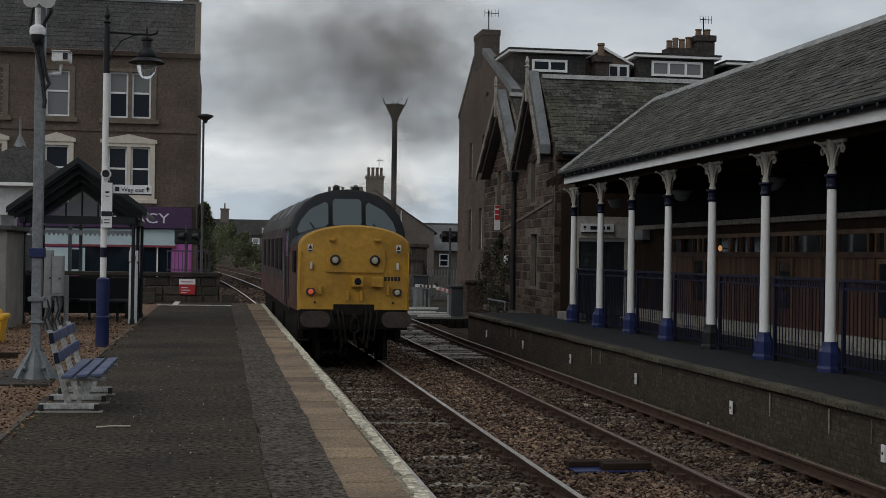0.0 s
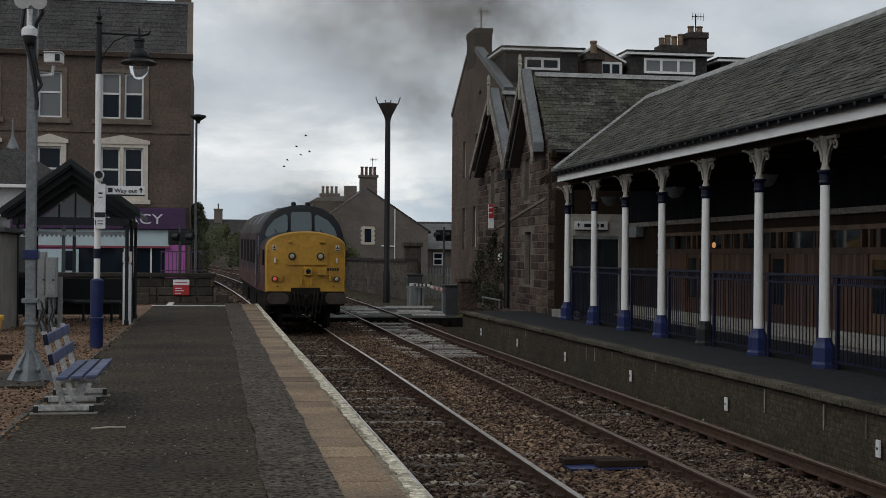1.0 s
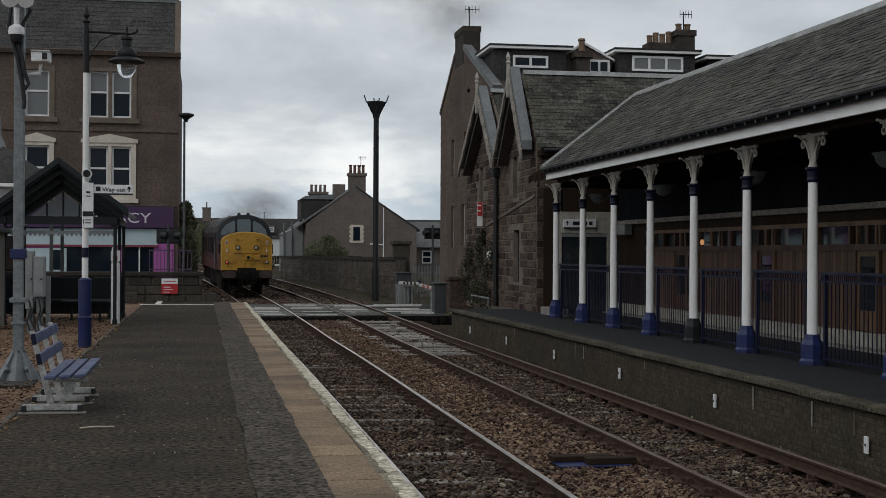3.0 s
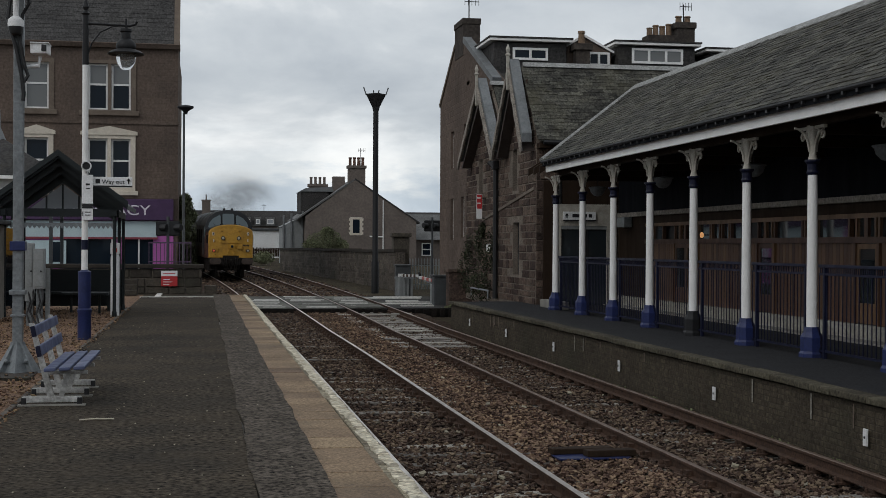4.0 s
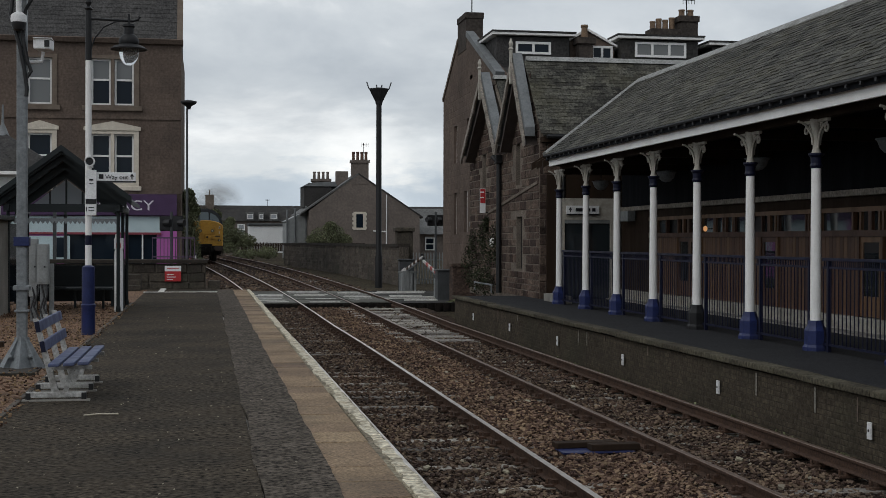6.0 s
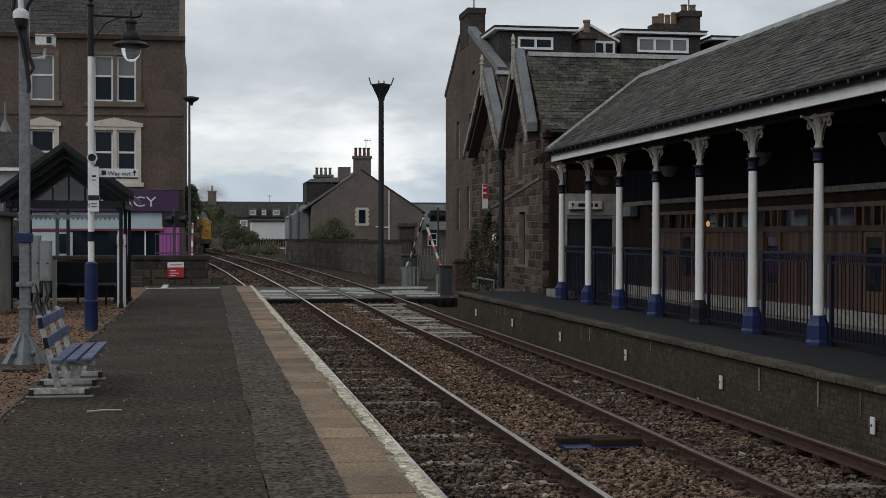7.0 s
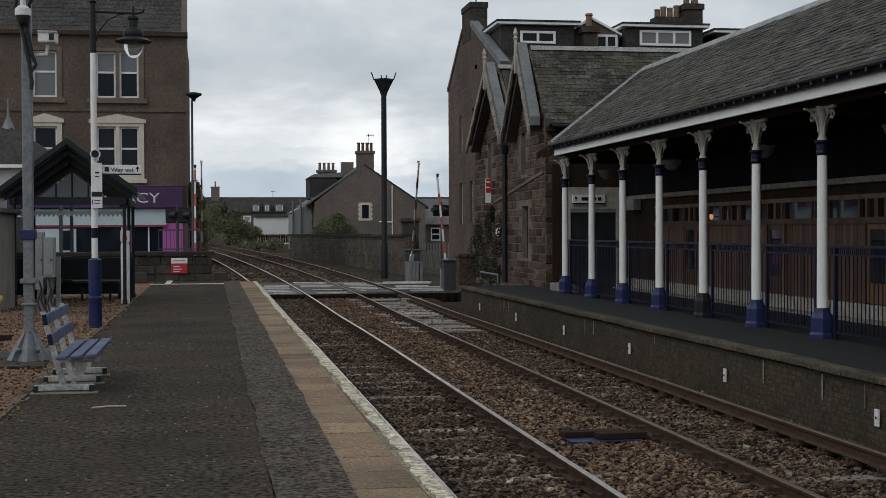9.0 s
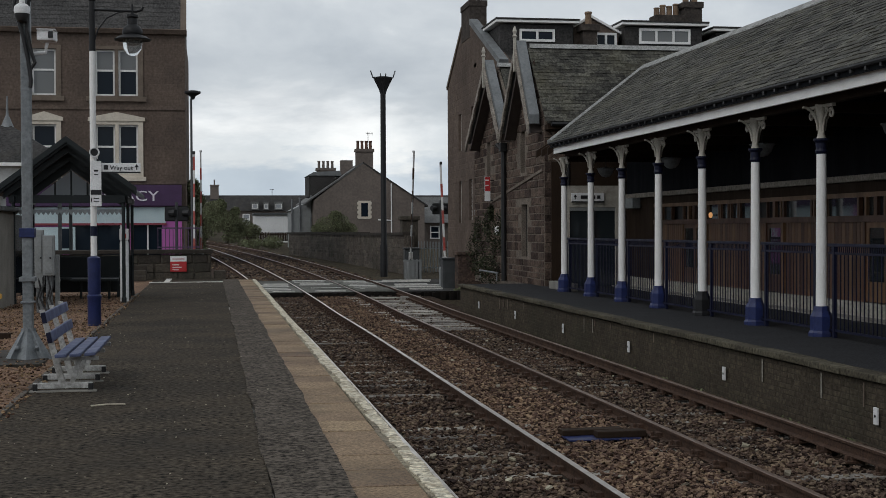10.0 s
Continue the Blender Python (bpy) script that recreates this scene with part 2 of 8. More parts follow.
RAIL_SIDE = mat("rusty rail", (0.072, 0.042, 0.029), (0.050, 0.032, 0.024), 6, 40, 0.85, metal=0.0, bump=0.3, coord="World", grain=0.4, spec=0.15)
RAIL_TOP = mat("polished rail head", (0.60, 0.56, 0.51), (0.40, 0.36, 0.32), 3, 60, 0.38, metal=0.9, bump=0.03, coord="World")
RAIL_TOP_DULL = mat("dull rail head", (0.22, 0.155, 0.12), (0.17, 0.115, 0.085), 3, 60, 0.42, metal=0.7, bump=0.05, coord="World")
SLEEPER = mat("weathered sleeper", (0.27, 0.245, 0.215), (0.12, 0.105, 0.09), 4, 40, 0.9, bump=0.5, per_object=0.4, coord="World", grain=0.5, dirt=(0.07, 0.055, 0.045), dirt_amount=0.7)
CONCRETE = mat("grey concrete", (0.26, 0.245, 0.22), (0.20, 0.19, 0.17), 2, 40, 0.9, bump=0.4, dirt=(0.09, 0.085, 0.07), coord="World")
CROSS_DECK = mat("crossing deck rubber", (0.135, 0.134, 0.120), (0.088, 0.088, 0.077), 1.2, 24, 0.8, bump=0.4, per_object=0.3, coord="World", dirt=(0.34, 0.33, 0.30), dirt_amount=0.55, grain=0.5, spec=0.04, stretch=(0.22, 2.4, 1))
ROAD = mat("road tarmac", (0.065, 0.064, 0.062), (0.05, 0.05, 0.048), 1, 60, 0.9, bump=0.4, coord="World", spec=0.05)
BRICK_DARK = mat("sooty platform brick", (0.072, 0.058, 0.042), (0.052, 0.043, 0.032), 0.9, 16, 0.92, island=0.14, bump=0.4, coord="World", dirt=(0.034, 0.036, 0.024), dirt_amount=0.8, grain=0.4, spec=0.1)
MORTAR = mat("old lime mortar", (0.185, 0.155, 0.128), (0.125, 0.104, 0.086), 2, 30, 0.95, bump=0.4, coord="World", grain=0.4, spec=0.1, dirt=(0.06, 0.05, 0.042))
STONE = mat("brown sandstone", (0.104, 0.071, 0.057), (0.062, 0.046, 0.039), 1.6, 12, 0.92, per_object=0.5, bump=0.9, coord="World", dirt=(0.042, 0.035, 0.032), dirt_amount=0.6, grain=0.5, spec=0.1)
STONE_J = mat("brown sandstone rubble", (0.104, 0.071, 0.057), (0.062, 0.046, 0.039), 1.6, 12, 0.92, island=0.5, bump=0.9, coord="World", dirt=(0.042, 0.035, 0.032), dirt_amount=0.6, grain=0.5, spec=0.1)
STONE_FAR = mat("smoked sandstone", (0.132, 0.099, 0.080), (0.102, 0.078, 0.065), 0.5, 7, 0.92, island=0.07, bump=0.3, coord="World", dirt=(0.068, 0.055, 0.048), dirt_amount=0.5, grain=0.25, spec=0.1)
SOOT_STONE = mat("sooty chimney stone", (0.070, 0.058, 0.050), (0.046, 0.040, 0.036), 1.5, 9, 0.92, bump=0.4, coord="World", dirt=(0.032, 0.028, 0.026), dirt_amount=0.6, grain=0.35, spec=0.1)
STONE_TRIM = mat("dressed sandstone trim", (0.17, 0.135, 0.105), (0.13, 0.10, 0.08), 2, 25, 0.9, bump=0.3, coord="World")
CREAM = mat("cream stone paint", (0.62, 0.56, 0.47), (0.54, 0.48, 0.40), 3, 30, 0.75, bump=0.15, dirt=(0.33, 0.29, 0.24), coord="World")
SLATE_WORN = mat("worn grey roof", (0.074, 0.071, 0.069), (0.052, 0.050, 0.049), 0.8, 9, 0.8, island=0.1, bump=0.3, coord="World", dirt=(0.12, 0.115, 0.105), dirt_amount=0.3, grain=0.5, spec=0.15)
# lighter slate tone with the sky's reflection put into the colour
SLATE_SKY_PALE = mat("slate paled for sky reflection", (0.125, 0.125, 0.122), (0.090, 0.090, 0.088), 1.2, 10, 0.7, bump=0.3, coord="World", dirt=(0.07, 0.068, 0.06), grain=0.4, spec=0.3)
BENCH_GREY = mat("scuffed pale bench paint", (0.46, 0.455, 0.44), (0.30, 0.295, 0.28), 8, 30, 0.6, bump=0.05, dirt=(0.10, 0.09, 0.075), dirt_amount=0.75, grain=0.3)
HARL = mat("grey brown render", (0.170, 0.141, 0.124), (0.134, 0.113, 0.100), 0.6, 5, 0.95, bump=0.3, coord="World", dirt=(0.085, 0.072, 0.065), grain=0.15, spec=0.1)
SLATE = mat("weathered slate", (0.068, 0.064, 0.053), (0.040, 0.039, 0.034), 1.1, 14, 0.8, per_object=0.5, bump=0.4, coord="World", dirt=(0.110, 0.100, 0.060), dirt_amount=0.5, grain=0.7, spec=0.2)
SLATE_J = mat("weathered slates", (0.068, 0.064, 0.053), (0.040, 0.039, 0.034), 1.1, 14, 0.8, island=0.55, bump=0.4, coord="World", dirt=(0.110, 0.100, 0.060), dirt_amount=0.5, grain=0.7, spec=0.2)
SLATE_FAR = mat("dark roof slate", (0.046, 0.043, 0.042), (0.033, 0.032, 0.031), 1.5, 10, 0.8, island=0.35, bump=0.3, coord="World", dirt=(0.075, 0.065, 0.05), grain=0.5, spec=0.15)
LEAD = mat("zinc flashing", (0.185, 0.195, 0.20), (0.13, 0.137, 0.14), 1.2, 14, 0.65, metal=0.2, bump=0.12, coord="World", dirt=(0.25, 0.25, 0.245), dirt_amount=0.35, grain=0.15)
WHITE = mat("white gloss paint", (0.80, 0.79, 0.77), (0.72, 0.71, 0.69), 2.5, 40, 0.45, bump=0.04, dirt=(0.5, 0.48, 0.44), dirt_amount=0.35, grain=0.05)
CREAM_IRON = mat("cream painted ironwork", (0.52, 0.46, 0.36), (0.42, 0.37, 0.29), 6, 40, 0.6, bump=0.1, dirt=(0.2, 0.16, 0.12))
BLUE = mat("navy blue paint", (0.018, 0.027, 0.098), (0.013, 0.019, 0.070), 4, 30, 0.45, bump=0.05, dirt=(0.035, 0.036, 0.05), dirt_amount=0.4, grain=0.15, spec=0.3)
BLUE_DARK = mat("dark blue railing paint", (0.006, 0.008, 0.027), (0.005, 0.006, 0.020), 4, 40, 0.5, bump=0.03, spec=0.25)
BLUE_SLAT = mat("faded blue slat paint", (0.075, 0.095, 0.185), (0.055, 0.070, 0.145), 5, 40, 0.5, bump=0.1, dirt=(0.13, 0.13, 0.16))
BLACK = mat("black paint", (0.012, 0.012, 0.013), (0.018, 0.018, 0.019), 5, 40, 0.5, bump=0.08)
IRON = mat("dark cast iron", (0.011, 0.011, 0.012), (0.016, 0.016, 0.017), 5, 40, 0.55, bump=0.15, spec=0.25)
GALV = mat("galvanised steel", (0.205, 0.22, 0.228), (0.16, 0.172, 0.18), 6, 25, 0.55, metal=0.3, bump=0.06, grain=0.2)
GREY_BOX = mat("grey cabinet paint", (0.25, 0.26, 0.26), (0.21, 0.22, 0.22), 3, 30, 0.55, bump=0.08, dirt=(0.12, 0.12, 0.11))
DARK_BOX = mat("dark grey cabinet paint", (0.056, 0.060, 0.062), (0.044, 0.047, 0.049), 3, 30, 0.55, bump=0.08, dirt=(0.035, 0.036, 0.034))
TIMBER = mat("varnished brown timber", (0.140, 0.070, 0.039), (0.080, 0.041, 0.024), 3, 30, 0.45, bump=0.15, stretch=(1, 1, 0.15), per_object=0.5)
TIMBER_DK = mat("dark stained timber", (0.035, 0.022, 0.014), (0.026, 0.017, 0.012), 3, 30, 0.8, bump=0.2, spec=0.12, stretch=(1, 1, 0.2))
BARGE = mat("brown painted bargeboard", (0.055, 0.042, 0.036), (0.042, 0.032, 0.028), 3, 30, 0.6, bump=0.1)
SHELTER = mat("dark green black paint", (0.012, 0.016, 0.017), (0.017, 0.021, 0.022), 4, 40, 0.5, bump=0.08, spec=0.25)
YELLOW = mat("warning yellow paint", (0.46, 0.250, 0.034), (0.34, 0.180, 0.028), 1.1, 9, 0.5, bump=0.03, dirt=(0.20, 0.105, 0.035), dirt_amount=0.9, grain=0.14, spec=0.3)
YELLOW_BIN = mat("yellow grit bin plastic", (0.75, 0.42, 0.02), (0.68, 0.38, 0.02), 3, 30, 0.45, bump=0.05)
LOCO_RED = mat("faded maroon loco paint", (0.040, 0.020, 0.017), (0.028, 0.016, 0.015), 2, 12, 0.55, bump=0.05, dirt=(0.036, 0.026, 0.022), dirt_amount=0.7, grain=0.2)
LOCO_ORANGE = mat("faded orange loco paint", (0.090, 0.037, 0.021), (0.060, 0.027, 0.018), 2, 12, 0.55, bump=0.05, dirt=(0.06, 0.035, 0.025), dirt_amount=0.7, grain=0.2)
LOCO_BLACK = mat("black cab surround", (0.010, 0.011, 0.013), (0.016, 0.017, 0.019), 3, 20, 0.5, bump=0.03, spec=0.2)
LOCO_ROOF = mat("sooty loco roof", (0.05, 0.047, 0.045), (0.035, 0.033, 0.032), 2, 20, 0.6, bump=0.1)
UNDER = mat("oily underframe", (0.010, 0.009, 0.0085), (0.018, 0.015, 0.013), 3, 30, 0.85, bump=0.3, dirt=(0.032, 0.024, 0.017), spec=0.1)
RED_SIGN = mat("red sign face", (0.45, 0.03, 0.035), (0.40, 0.028, 0.03), 4, 40, 0.45, bump=0.0)
SIGN_WHITE = mat("white sign face", (0.75, 0.75, 0.75), (0.70, 0.70, 0.70), 3, 40, 0.4, bump=0.0, dirt=(0.5, 0.5, 0.48), dirt_amount=0.3)
PURPLE = mat("purple shop fascia", (0.065, 0.030, 0.085), (0.055, 0.026, 0.072), 2, 20, 0.5, bump=0.0)
PINK = mat("pink shopfront paint", (0.42, 0.11, 0.36), (0.36, 0.10, 0.31), 1.5, 20, 0.55, bump=0.03)
SHOP_PALE = mat("pale blue shop panel", (0.48, 0.58, 0.60), (0.42, 0.52, 0.55), 1.5, 20, 0.5, bump=0.02)
CORAL = mat("dull red trim", (0.24, 0.045, 0.065), (0.20, 0.04, 0.055), 2, 20, 0.5, bump=0.0)
RAIL_PURPLE = mat("purple grey railing", (0.09, 0.055, 0.10), (0.075, 0.045, 0.08), 3, 30, 0.5, bump=0.0)
TERRACOTTA = mat("weathered clay chimney pot", (0.20, 0.135, 0.085), (0.15, 0.10, 0.068), 4, 20, 0.9, bump=0.1, dirt=(0.08, 0.06, 0.045), coord="World", grain=0.3)
RIDGE = mat("pale mortar ridge capping", (0.30, 0.30, 0.29), (0.21, 0.21, 0.20), 3, 20, 0.8, bump=0.2, dirt=(0.12, 0.115, 0.10), coord="World", grain=0.4)
TERRA_RED = mat("sooty red chimney pot", (0.10, 0.046, 0.036), (0.06, 0.036, 0.03), 4, 20, 0.88, bump=0.1, coord="World", grain=0.3, island=0.5)
BOOM_RED = mat("barrier red", (0.36, 0.055, 0.042), (0.27, 0.05, 0.04), 3, 30, 0.5, bump=0.02, dirt=(0.32, 0.22, 0.19), dirt_amount=0.5)
BOOM_WHITE = mat("barrier white", (0.60, 0.595, 0.58), (0.50, 0.49, 0.475), 3, 30, 0.5, bump=0.02, dirt=(0.3, 0.28, 0.25), dirt_amount=0.4)
LEAF = mat("dark leaf", (0.062, 0.074, 0.036), (0.040, 0.048, 0.025), 1.5, 20, 0.7, island=0.6, bump=0.0, coord="World")
LEAF_IVY = mat("dusty ivy leaf", (0.040, 0.045, 0.024), (0.026, 0.029, 0.017), 1.5, 20, 0.75, island=0.7, bump=0.0, coord="World", spec=0.15)
LEAF_OLIVE = mat("olive leaf", (0.160, 0.165, 0.095), (0.108, 0.118, 0.066), 1.0, 12, 0.75, island=0.6, bump=0.0, coord="World", spec=0.15)
BARK = mat("bark", (0.06, 0.048, 0.038), (0.045, 0.036, 0.03), 4, 30, 0.9, bump=0.6)
BUFFER = mat("rusty buffer face", (0.055, 0.038, 0.030), (0.035, 0.026, 0.022), 4, 20, 0.75, bump=0.2, grain=0.3)
GRASS = mat("rough ground", (0.058, 0.048, 0.032), (0.044, 0.037, 0.026), 0.4, 8, 0.95, bump=0.4, coord="World", dirt=(0.06, 0.046, 0.034), dirt_amount=0.7, grain=0.8, spec=0.04)
WHITEWASH = mat("whitewashed wall", (0.66, 0.66, 0.65), (0.58, 0.58, 0.57), 0.6, 8, 0.85, bump=0.1, coord="World")
PANE_DARK = glass_mat("dark window pane", (0.010, 0.016, 0.024))
PANE_REFLECT = glass_mat("reflecting screen pane", (0.020, 0.026, 0.030), 0.04)
PANE_REFLECT.node_tree.nodes["Principled BSDF"].inputs["Specular IOR Level"].default_value = 0.8
PLINTH = mat("pale painted plinth", (0.38, 0.36, 0.315), (0.27, 0.255, 0.22), 2.5, 20, 0.85, bump=0.2, dirt=(0.20, 0.18, 0.15), dirt_amount=0.6, coord="World", grain=0.3)
PANE_DARK.node_tree.nodes["Principled BSDF"].inputs["Specular IOR Level"].default_value = 0.14
PANE_MID = glass_mat("curtained window pane", (0.16, 0.165, 0.165))
PANE_PALE = glass_mat("frosted pane", (0.27, 0.285, 0.30), 0.35)
PANE_CAB = glass_mat("cab window pane", (0.10, 0.125, 0.135), 0.08)
TAIL_RED = glow_mat("red tail light", (1.0, 0.16, 0.07), 0.22)
LAMP_GLASS = glass_mat("lamp lens glass", (0.40, 0.36, 0.27), 0.15)
BOWL = glass_mat("clear glass bowl", (0.88, 0.90, 0.90), 0.05)
BOWL.node_tree.nodes["Principled BSDF"].inputs["Transmission Weight"].default_value = 0.9
BOWL.node_tree.nodes["Principled BSDF"].inputs["IOR"].default_value = 1.04
WARM_LAMP = glow_mat("warm hall lamp", (1.0, 0.5, 0.2), 0.45)
INK = mat("black lettering", (0.012, 0.012, 0.014), (0.016, 0.016, 0.018), 5, 40, 0.5, bump=0.0)
LETTER_WHITE = mat("pale lettering", (0.68, 0.64, 0.70), (0.62, 0.58, 0.64), 5, 40, 0.5, bump=0.0)
RUBBLE_DK = mat("dark rubble wall", (0.104, 0.085, 0.068), (0.062, 0.052, 0.044), 0.9, 12, 0.95, island=0.3, bump=0.6, coord="World", dirt=(0.040, 0.041, 0.030), dirt_amount=0.7, grain=0.6)
RUBBLE_DKP = mat("dark rubble stone", (0.062, 0.050, 0.039), (0.040, 0.034, 0.028), 2, 20, 0.95, per_object=0.4, bump=0.6, coord="World", dirt=(0.036, 0.038, 0.025), dirt_amount=0.6, grain=0.4)
BARGE_PALE = mat("weathered bargeboard paint", (0.30, 0.265, 0.225), (0.19, 0.165, 0.14), 2.5, 18, 0.8, bump=0.2, dirt=(0.10, 0.085, 0.07), coord="World", grain=0.4)
FINIAL = mat("off white painted ironwork", (0.46, 0.43, 0.375), (0.34, 0.315, 0.27), 6, 40, 0.6, bump=0.1, dirt=(0.18, 0.15, 0.12), dirt_amount=0.5)
SLEEPER_PALE = mat("bleached sleeper", (0.36, 0.335, 0.30), (0.22, 0.20, 0.18), 3, 30, 0.9, bump=0.5, per_object=0.35, coord="World", grain=0.5)
LITTER = mat("gravel and leaf litter", (0.20, 0.115, 0.075), (0.10, 0.068, 0.046), 2.0, 24, 0.95, island=0.95, bump=0.3, coord="World", dirt=(0.26, 0.20, 0.15), dirt_amount=0.5, spec=0.1)
# navy paint taken near black, standing in for the shade under the canopy
NAVY_SHADE = mat("blue black paint darkened for canopy shade", (0.011, 0.012, 0.015), (0.008, 0.009, 0.011), 3, 30, 0.85, bump=0.2, spec=0.08, stretch=(1, 1, 0.2))
BRICK_JOINT = mat("sooty mortar", (0.060, 0.050, 0.038), (0.046, 0.039, 0.030), 3, 30, 0.95, bump=0.4, coord="World", dirt=(0.034, 0.036, 0.024), grain=0.4, spec=0.1)
# ---------------------------------------------------------------- ground, tracks, platforms
RAIL_Z = -0.77
PL_R = -0.08


def track_near(y):
    return 2.906 - 5.16e-4 * max(0.0, y - 26.8) ** 2


def track_far(y):
    return 6.194 + 0.000965 * (y - 20) - 6.67e-4 * max(0.0, y - 32.4) ** 2


def rise(y):
    """The line climbs gently from the platform end on."""
    return 0.01195 * max(0.0, min(y, 220.0) - 38.8)


def plane_grid(x0, x1, y0, y1, z, nx, ny, amp, seed):
    mb = Mesher()
    vs = [(x0 + (x1 - x0) * i / nx, y0 + (y1 - y0) * j / ny, z + amp * noise.noise((i * 0.7 + seed, j * 0.7, seed))) for j in range(ny + 1) for i in range(nx + 1)]
    return mb.add(vs, [(j * (nx + 1) + i, j * (nx + 1) + i + 1, (j + 1) * (nx + 1) + i + 1, (j + 1) * (nx + 1) + i) for j in range(ny) for i in range(nx)])


land = Mesher()
land_y = [-600, -100, 0, 30, 38.8, 60, 80, 100, 130, 160, 190, 220, 400, 900, 2400]
land_x = [-1500, -400, -100, -40, -15, -5, 0, 5, 12, 20, 40, 100, 400, 1500]
land.add([(x, y, -1.12 + rise(y)) for y in land_y for x in land_x], [(j * 14 + i, j * 14 + i + 1, j * 14 + 15 + i, j * 14 + 14 + i) for j in range(14) for i in range(13)])
single("ground", land, GRASS, "rough soil and grass ground around the railway", "ground", "structure")
near_bed = plane_grid(0.9, 8.0, -8, 52, -0.97, 24, 120, 0.06, 9)
near_bed.v = [(x, y, z + rise(y)) for x, y, z in near_bed.v]
single("ballast_bed", near_bed, SOIL, "dirty brown ballast bed under both tracks", "ballast", "structure")
bed = Mesher()
ys = [46 + 4 * i for i in range(44)]
for i in range(len(ys) - 1):
    a, b = ys[i], ys[i + 1]
    ra, rb_ = rise(a), rise(b)
    bed.add([(track_near(a) - 2.2, a, ra - 1.13), (track_far(a) + 2.0, a, ra - 1.13), (track_far(b) + 2.0, b, rb_ - 1.13), (track_near(b) - 2.2, b, rb_ - 1.13),
             (track_near(a) - 1.6, a, ra - 0.95), (track_far(a) + 1.4, a, ra - 0.95), (track_far(b) + 1.4, b, rb_ - 0.95), (track_near(b) - 1.6, b, rb_ - 0.95)],
            [(4, 5, 6, 7), (0, 4, 7, 3), (1, 2, 6, 5)])
single("ballast_bed_far", bed, SOIL, "brown ballast curving away beyond the level crossing", "ballast", "structure")

RAIL_FOOT = [(-0.07, -0.15), (0.07, -0.15), (0.07, -0.138), (0.012, -0.122), (0.012, -0.045), (0.034, -0.035), (0.034, -0.004), (-0.034, -0.004), (-0.034, -0.035), (-0.012, -0.045), (-0.012, -0.122), (-0.07, -0.138)]
RAIL_HEAD = [(-0.0345, -0.005), (0.0345, -0.005), (0.028, 0.002), (-0.028, 0.002)]


def sweep(profile, line, lift=0.0):
    mb = Mesher()
    n = len(profile)
    vs = [(x + p[0], y, RAIL_Z + rise(y) + lift + p[1]) for x, y in line for p in profile]
    return mb.add(vs, [(k * n + i, k * n + (i + 1) % n, k * n + n + (i + 1) % n, k * n + n + i) for k in range(len(line) - 1) for i in range(n)])


RAIL_YS = [-8, 10, 20, 26] + [28 + 2.5 * i for i in range(66)]
for centre, tops in ((track_near, (RAIL_TOP, RAIL_TOP)), (track_far, (RAIL_TOP_DULL, RAIL_TOP_DULL))):
    for side, top in zip((-0.7525, 0.7525), tops):
        line = [(centre(y) + side, y) for y in RAIL_YS]
        lift = 0.0 if centre is track_near else (0.055 if side > 0 else -0.015)  # the far track is canted on its curve
        rail = thing("rail", "worn steel running rail with rusty web on sleepers" if centre is track_far else "bright polished steel running rail with rusty web", "rail", group="running rails", kind="structure")
        part("web", sweep(RAIL_FOOT, line, lift), RAIL_SIDE, rail, "rust-brown web and foot")
        part("head", sweep(RAIL_HEAD, line, lift), top, rail, "polished steel head" if centre is track_near else "dull worn steel head")

# sleepers, half buried in the ballast
sleeper_me = Mesher().bbox(-1.25, 1.25, -0.125, 0.125, -0.13, 0.0, 0.012).mesh("sleeper", SLEEPER)
sleeper_pale = Mesher().bbox(-1.25, 1.25, -0.125, 0.125, -0.13, 0.0, 0.012).mesh("sleeper", SLEEPER_PALE)
sleeper_bed = thing("sleepers", "weathered sleepers half buried in ballast", "sleepers", kind="structure")
rs = random.Random(4)
for centre in (track_near, track_far):
    for i in range(96):
        y = 7.5 + 0.7 * i
        buried = rs.uniform(0.018, 0.06) if not (34 < y < 50 and centre is track_far) else rs.uniform(-0.006, 0.024)
        piece("sleeper", sleeper_pale if 34 < y < 50 and centre is track_far else sleeper_me, sleeper_bed, pose(centre(y) + rs.uniform(-0.02, 0.02), y, rise(y) - 0.918 - buried - rs.uniform(-0.012, 0.02), 0, rs.uniform(-0.6, 0.6), rs.uniform(-0.6, 0.6)))
# rail chairs with their bolts
chair = Mesher().bbox(-0.16, 0.16, -0.07, 0.07, 0, 0.03, 0.008)
for s in (-1, 1):
    chair.box(s * 0.05 - 0.035, s * 0.05 + 0.035, -0.06, 0.06, 0.03, 0.075).turned([(0.02, 0.03), (0.02, 0.075), (0.01, 0.085)], 8, pose(s * 0.125, 0, 0))
items = []
for centre in (track_near, track_far):
    for i in range(60):
        for s in (-0.7525, 0.7525):
            items.append((0, pose(centre(7.5 + 0.7 * i) + s, 7.5 + 0.7 * i, rise(7.5 + 0.7 * i) - 0.928)))
tagged(new("rail_fastenings", scatter_mesh("rail_fastenings", [chair], items, RAIL_SIDE)), "rusty iron rail chairs and bolts along the rails", "rail fastenings", kind="stuff")

# ballast stones
def cube_stone(seed):
    rng = random.Random(seed)
    mb = Mesher().box(-0.5, 0.5, -0.4, 0.4, -0.3, 0.3)
    mb.v = [tuple(c * rng.uniform(0.55, 1.1) for c in v) for v in mb.v]
    return mb


stones = [cube_stone(i) for i in range(10)]
rb = random.Random(11)


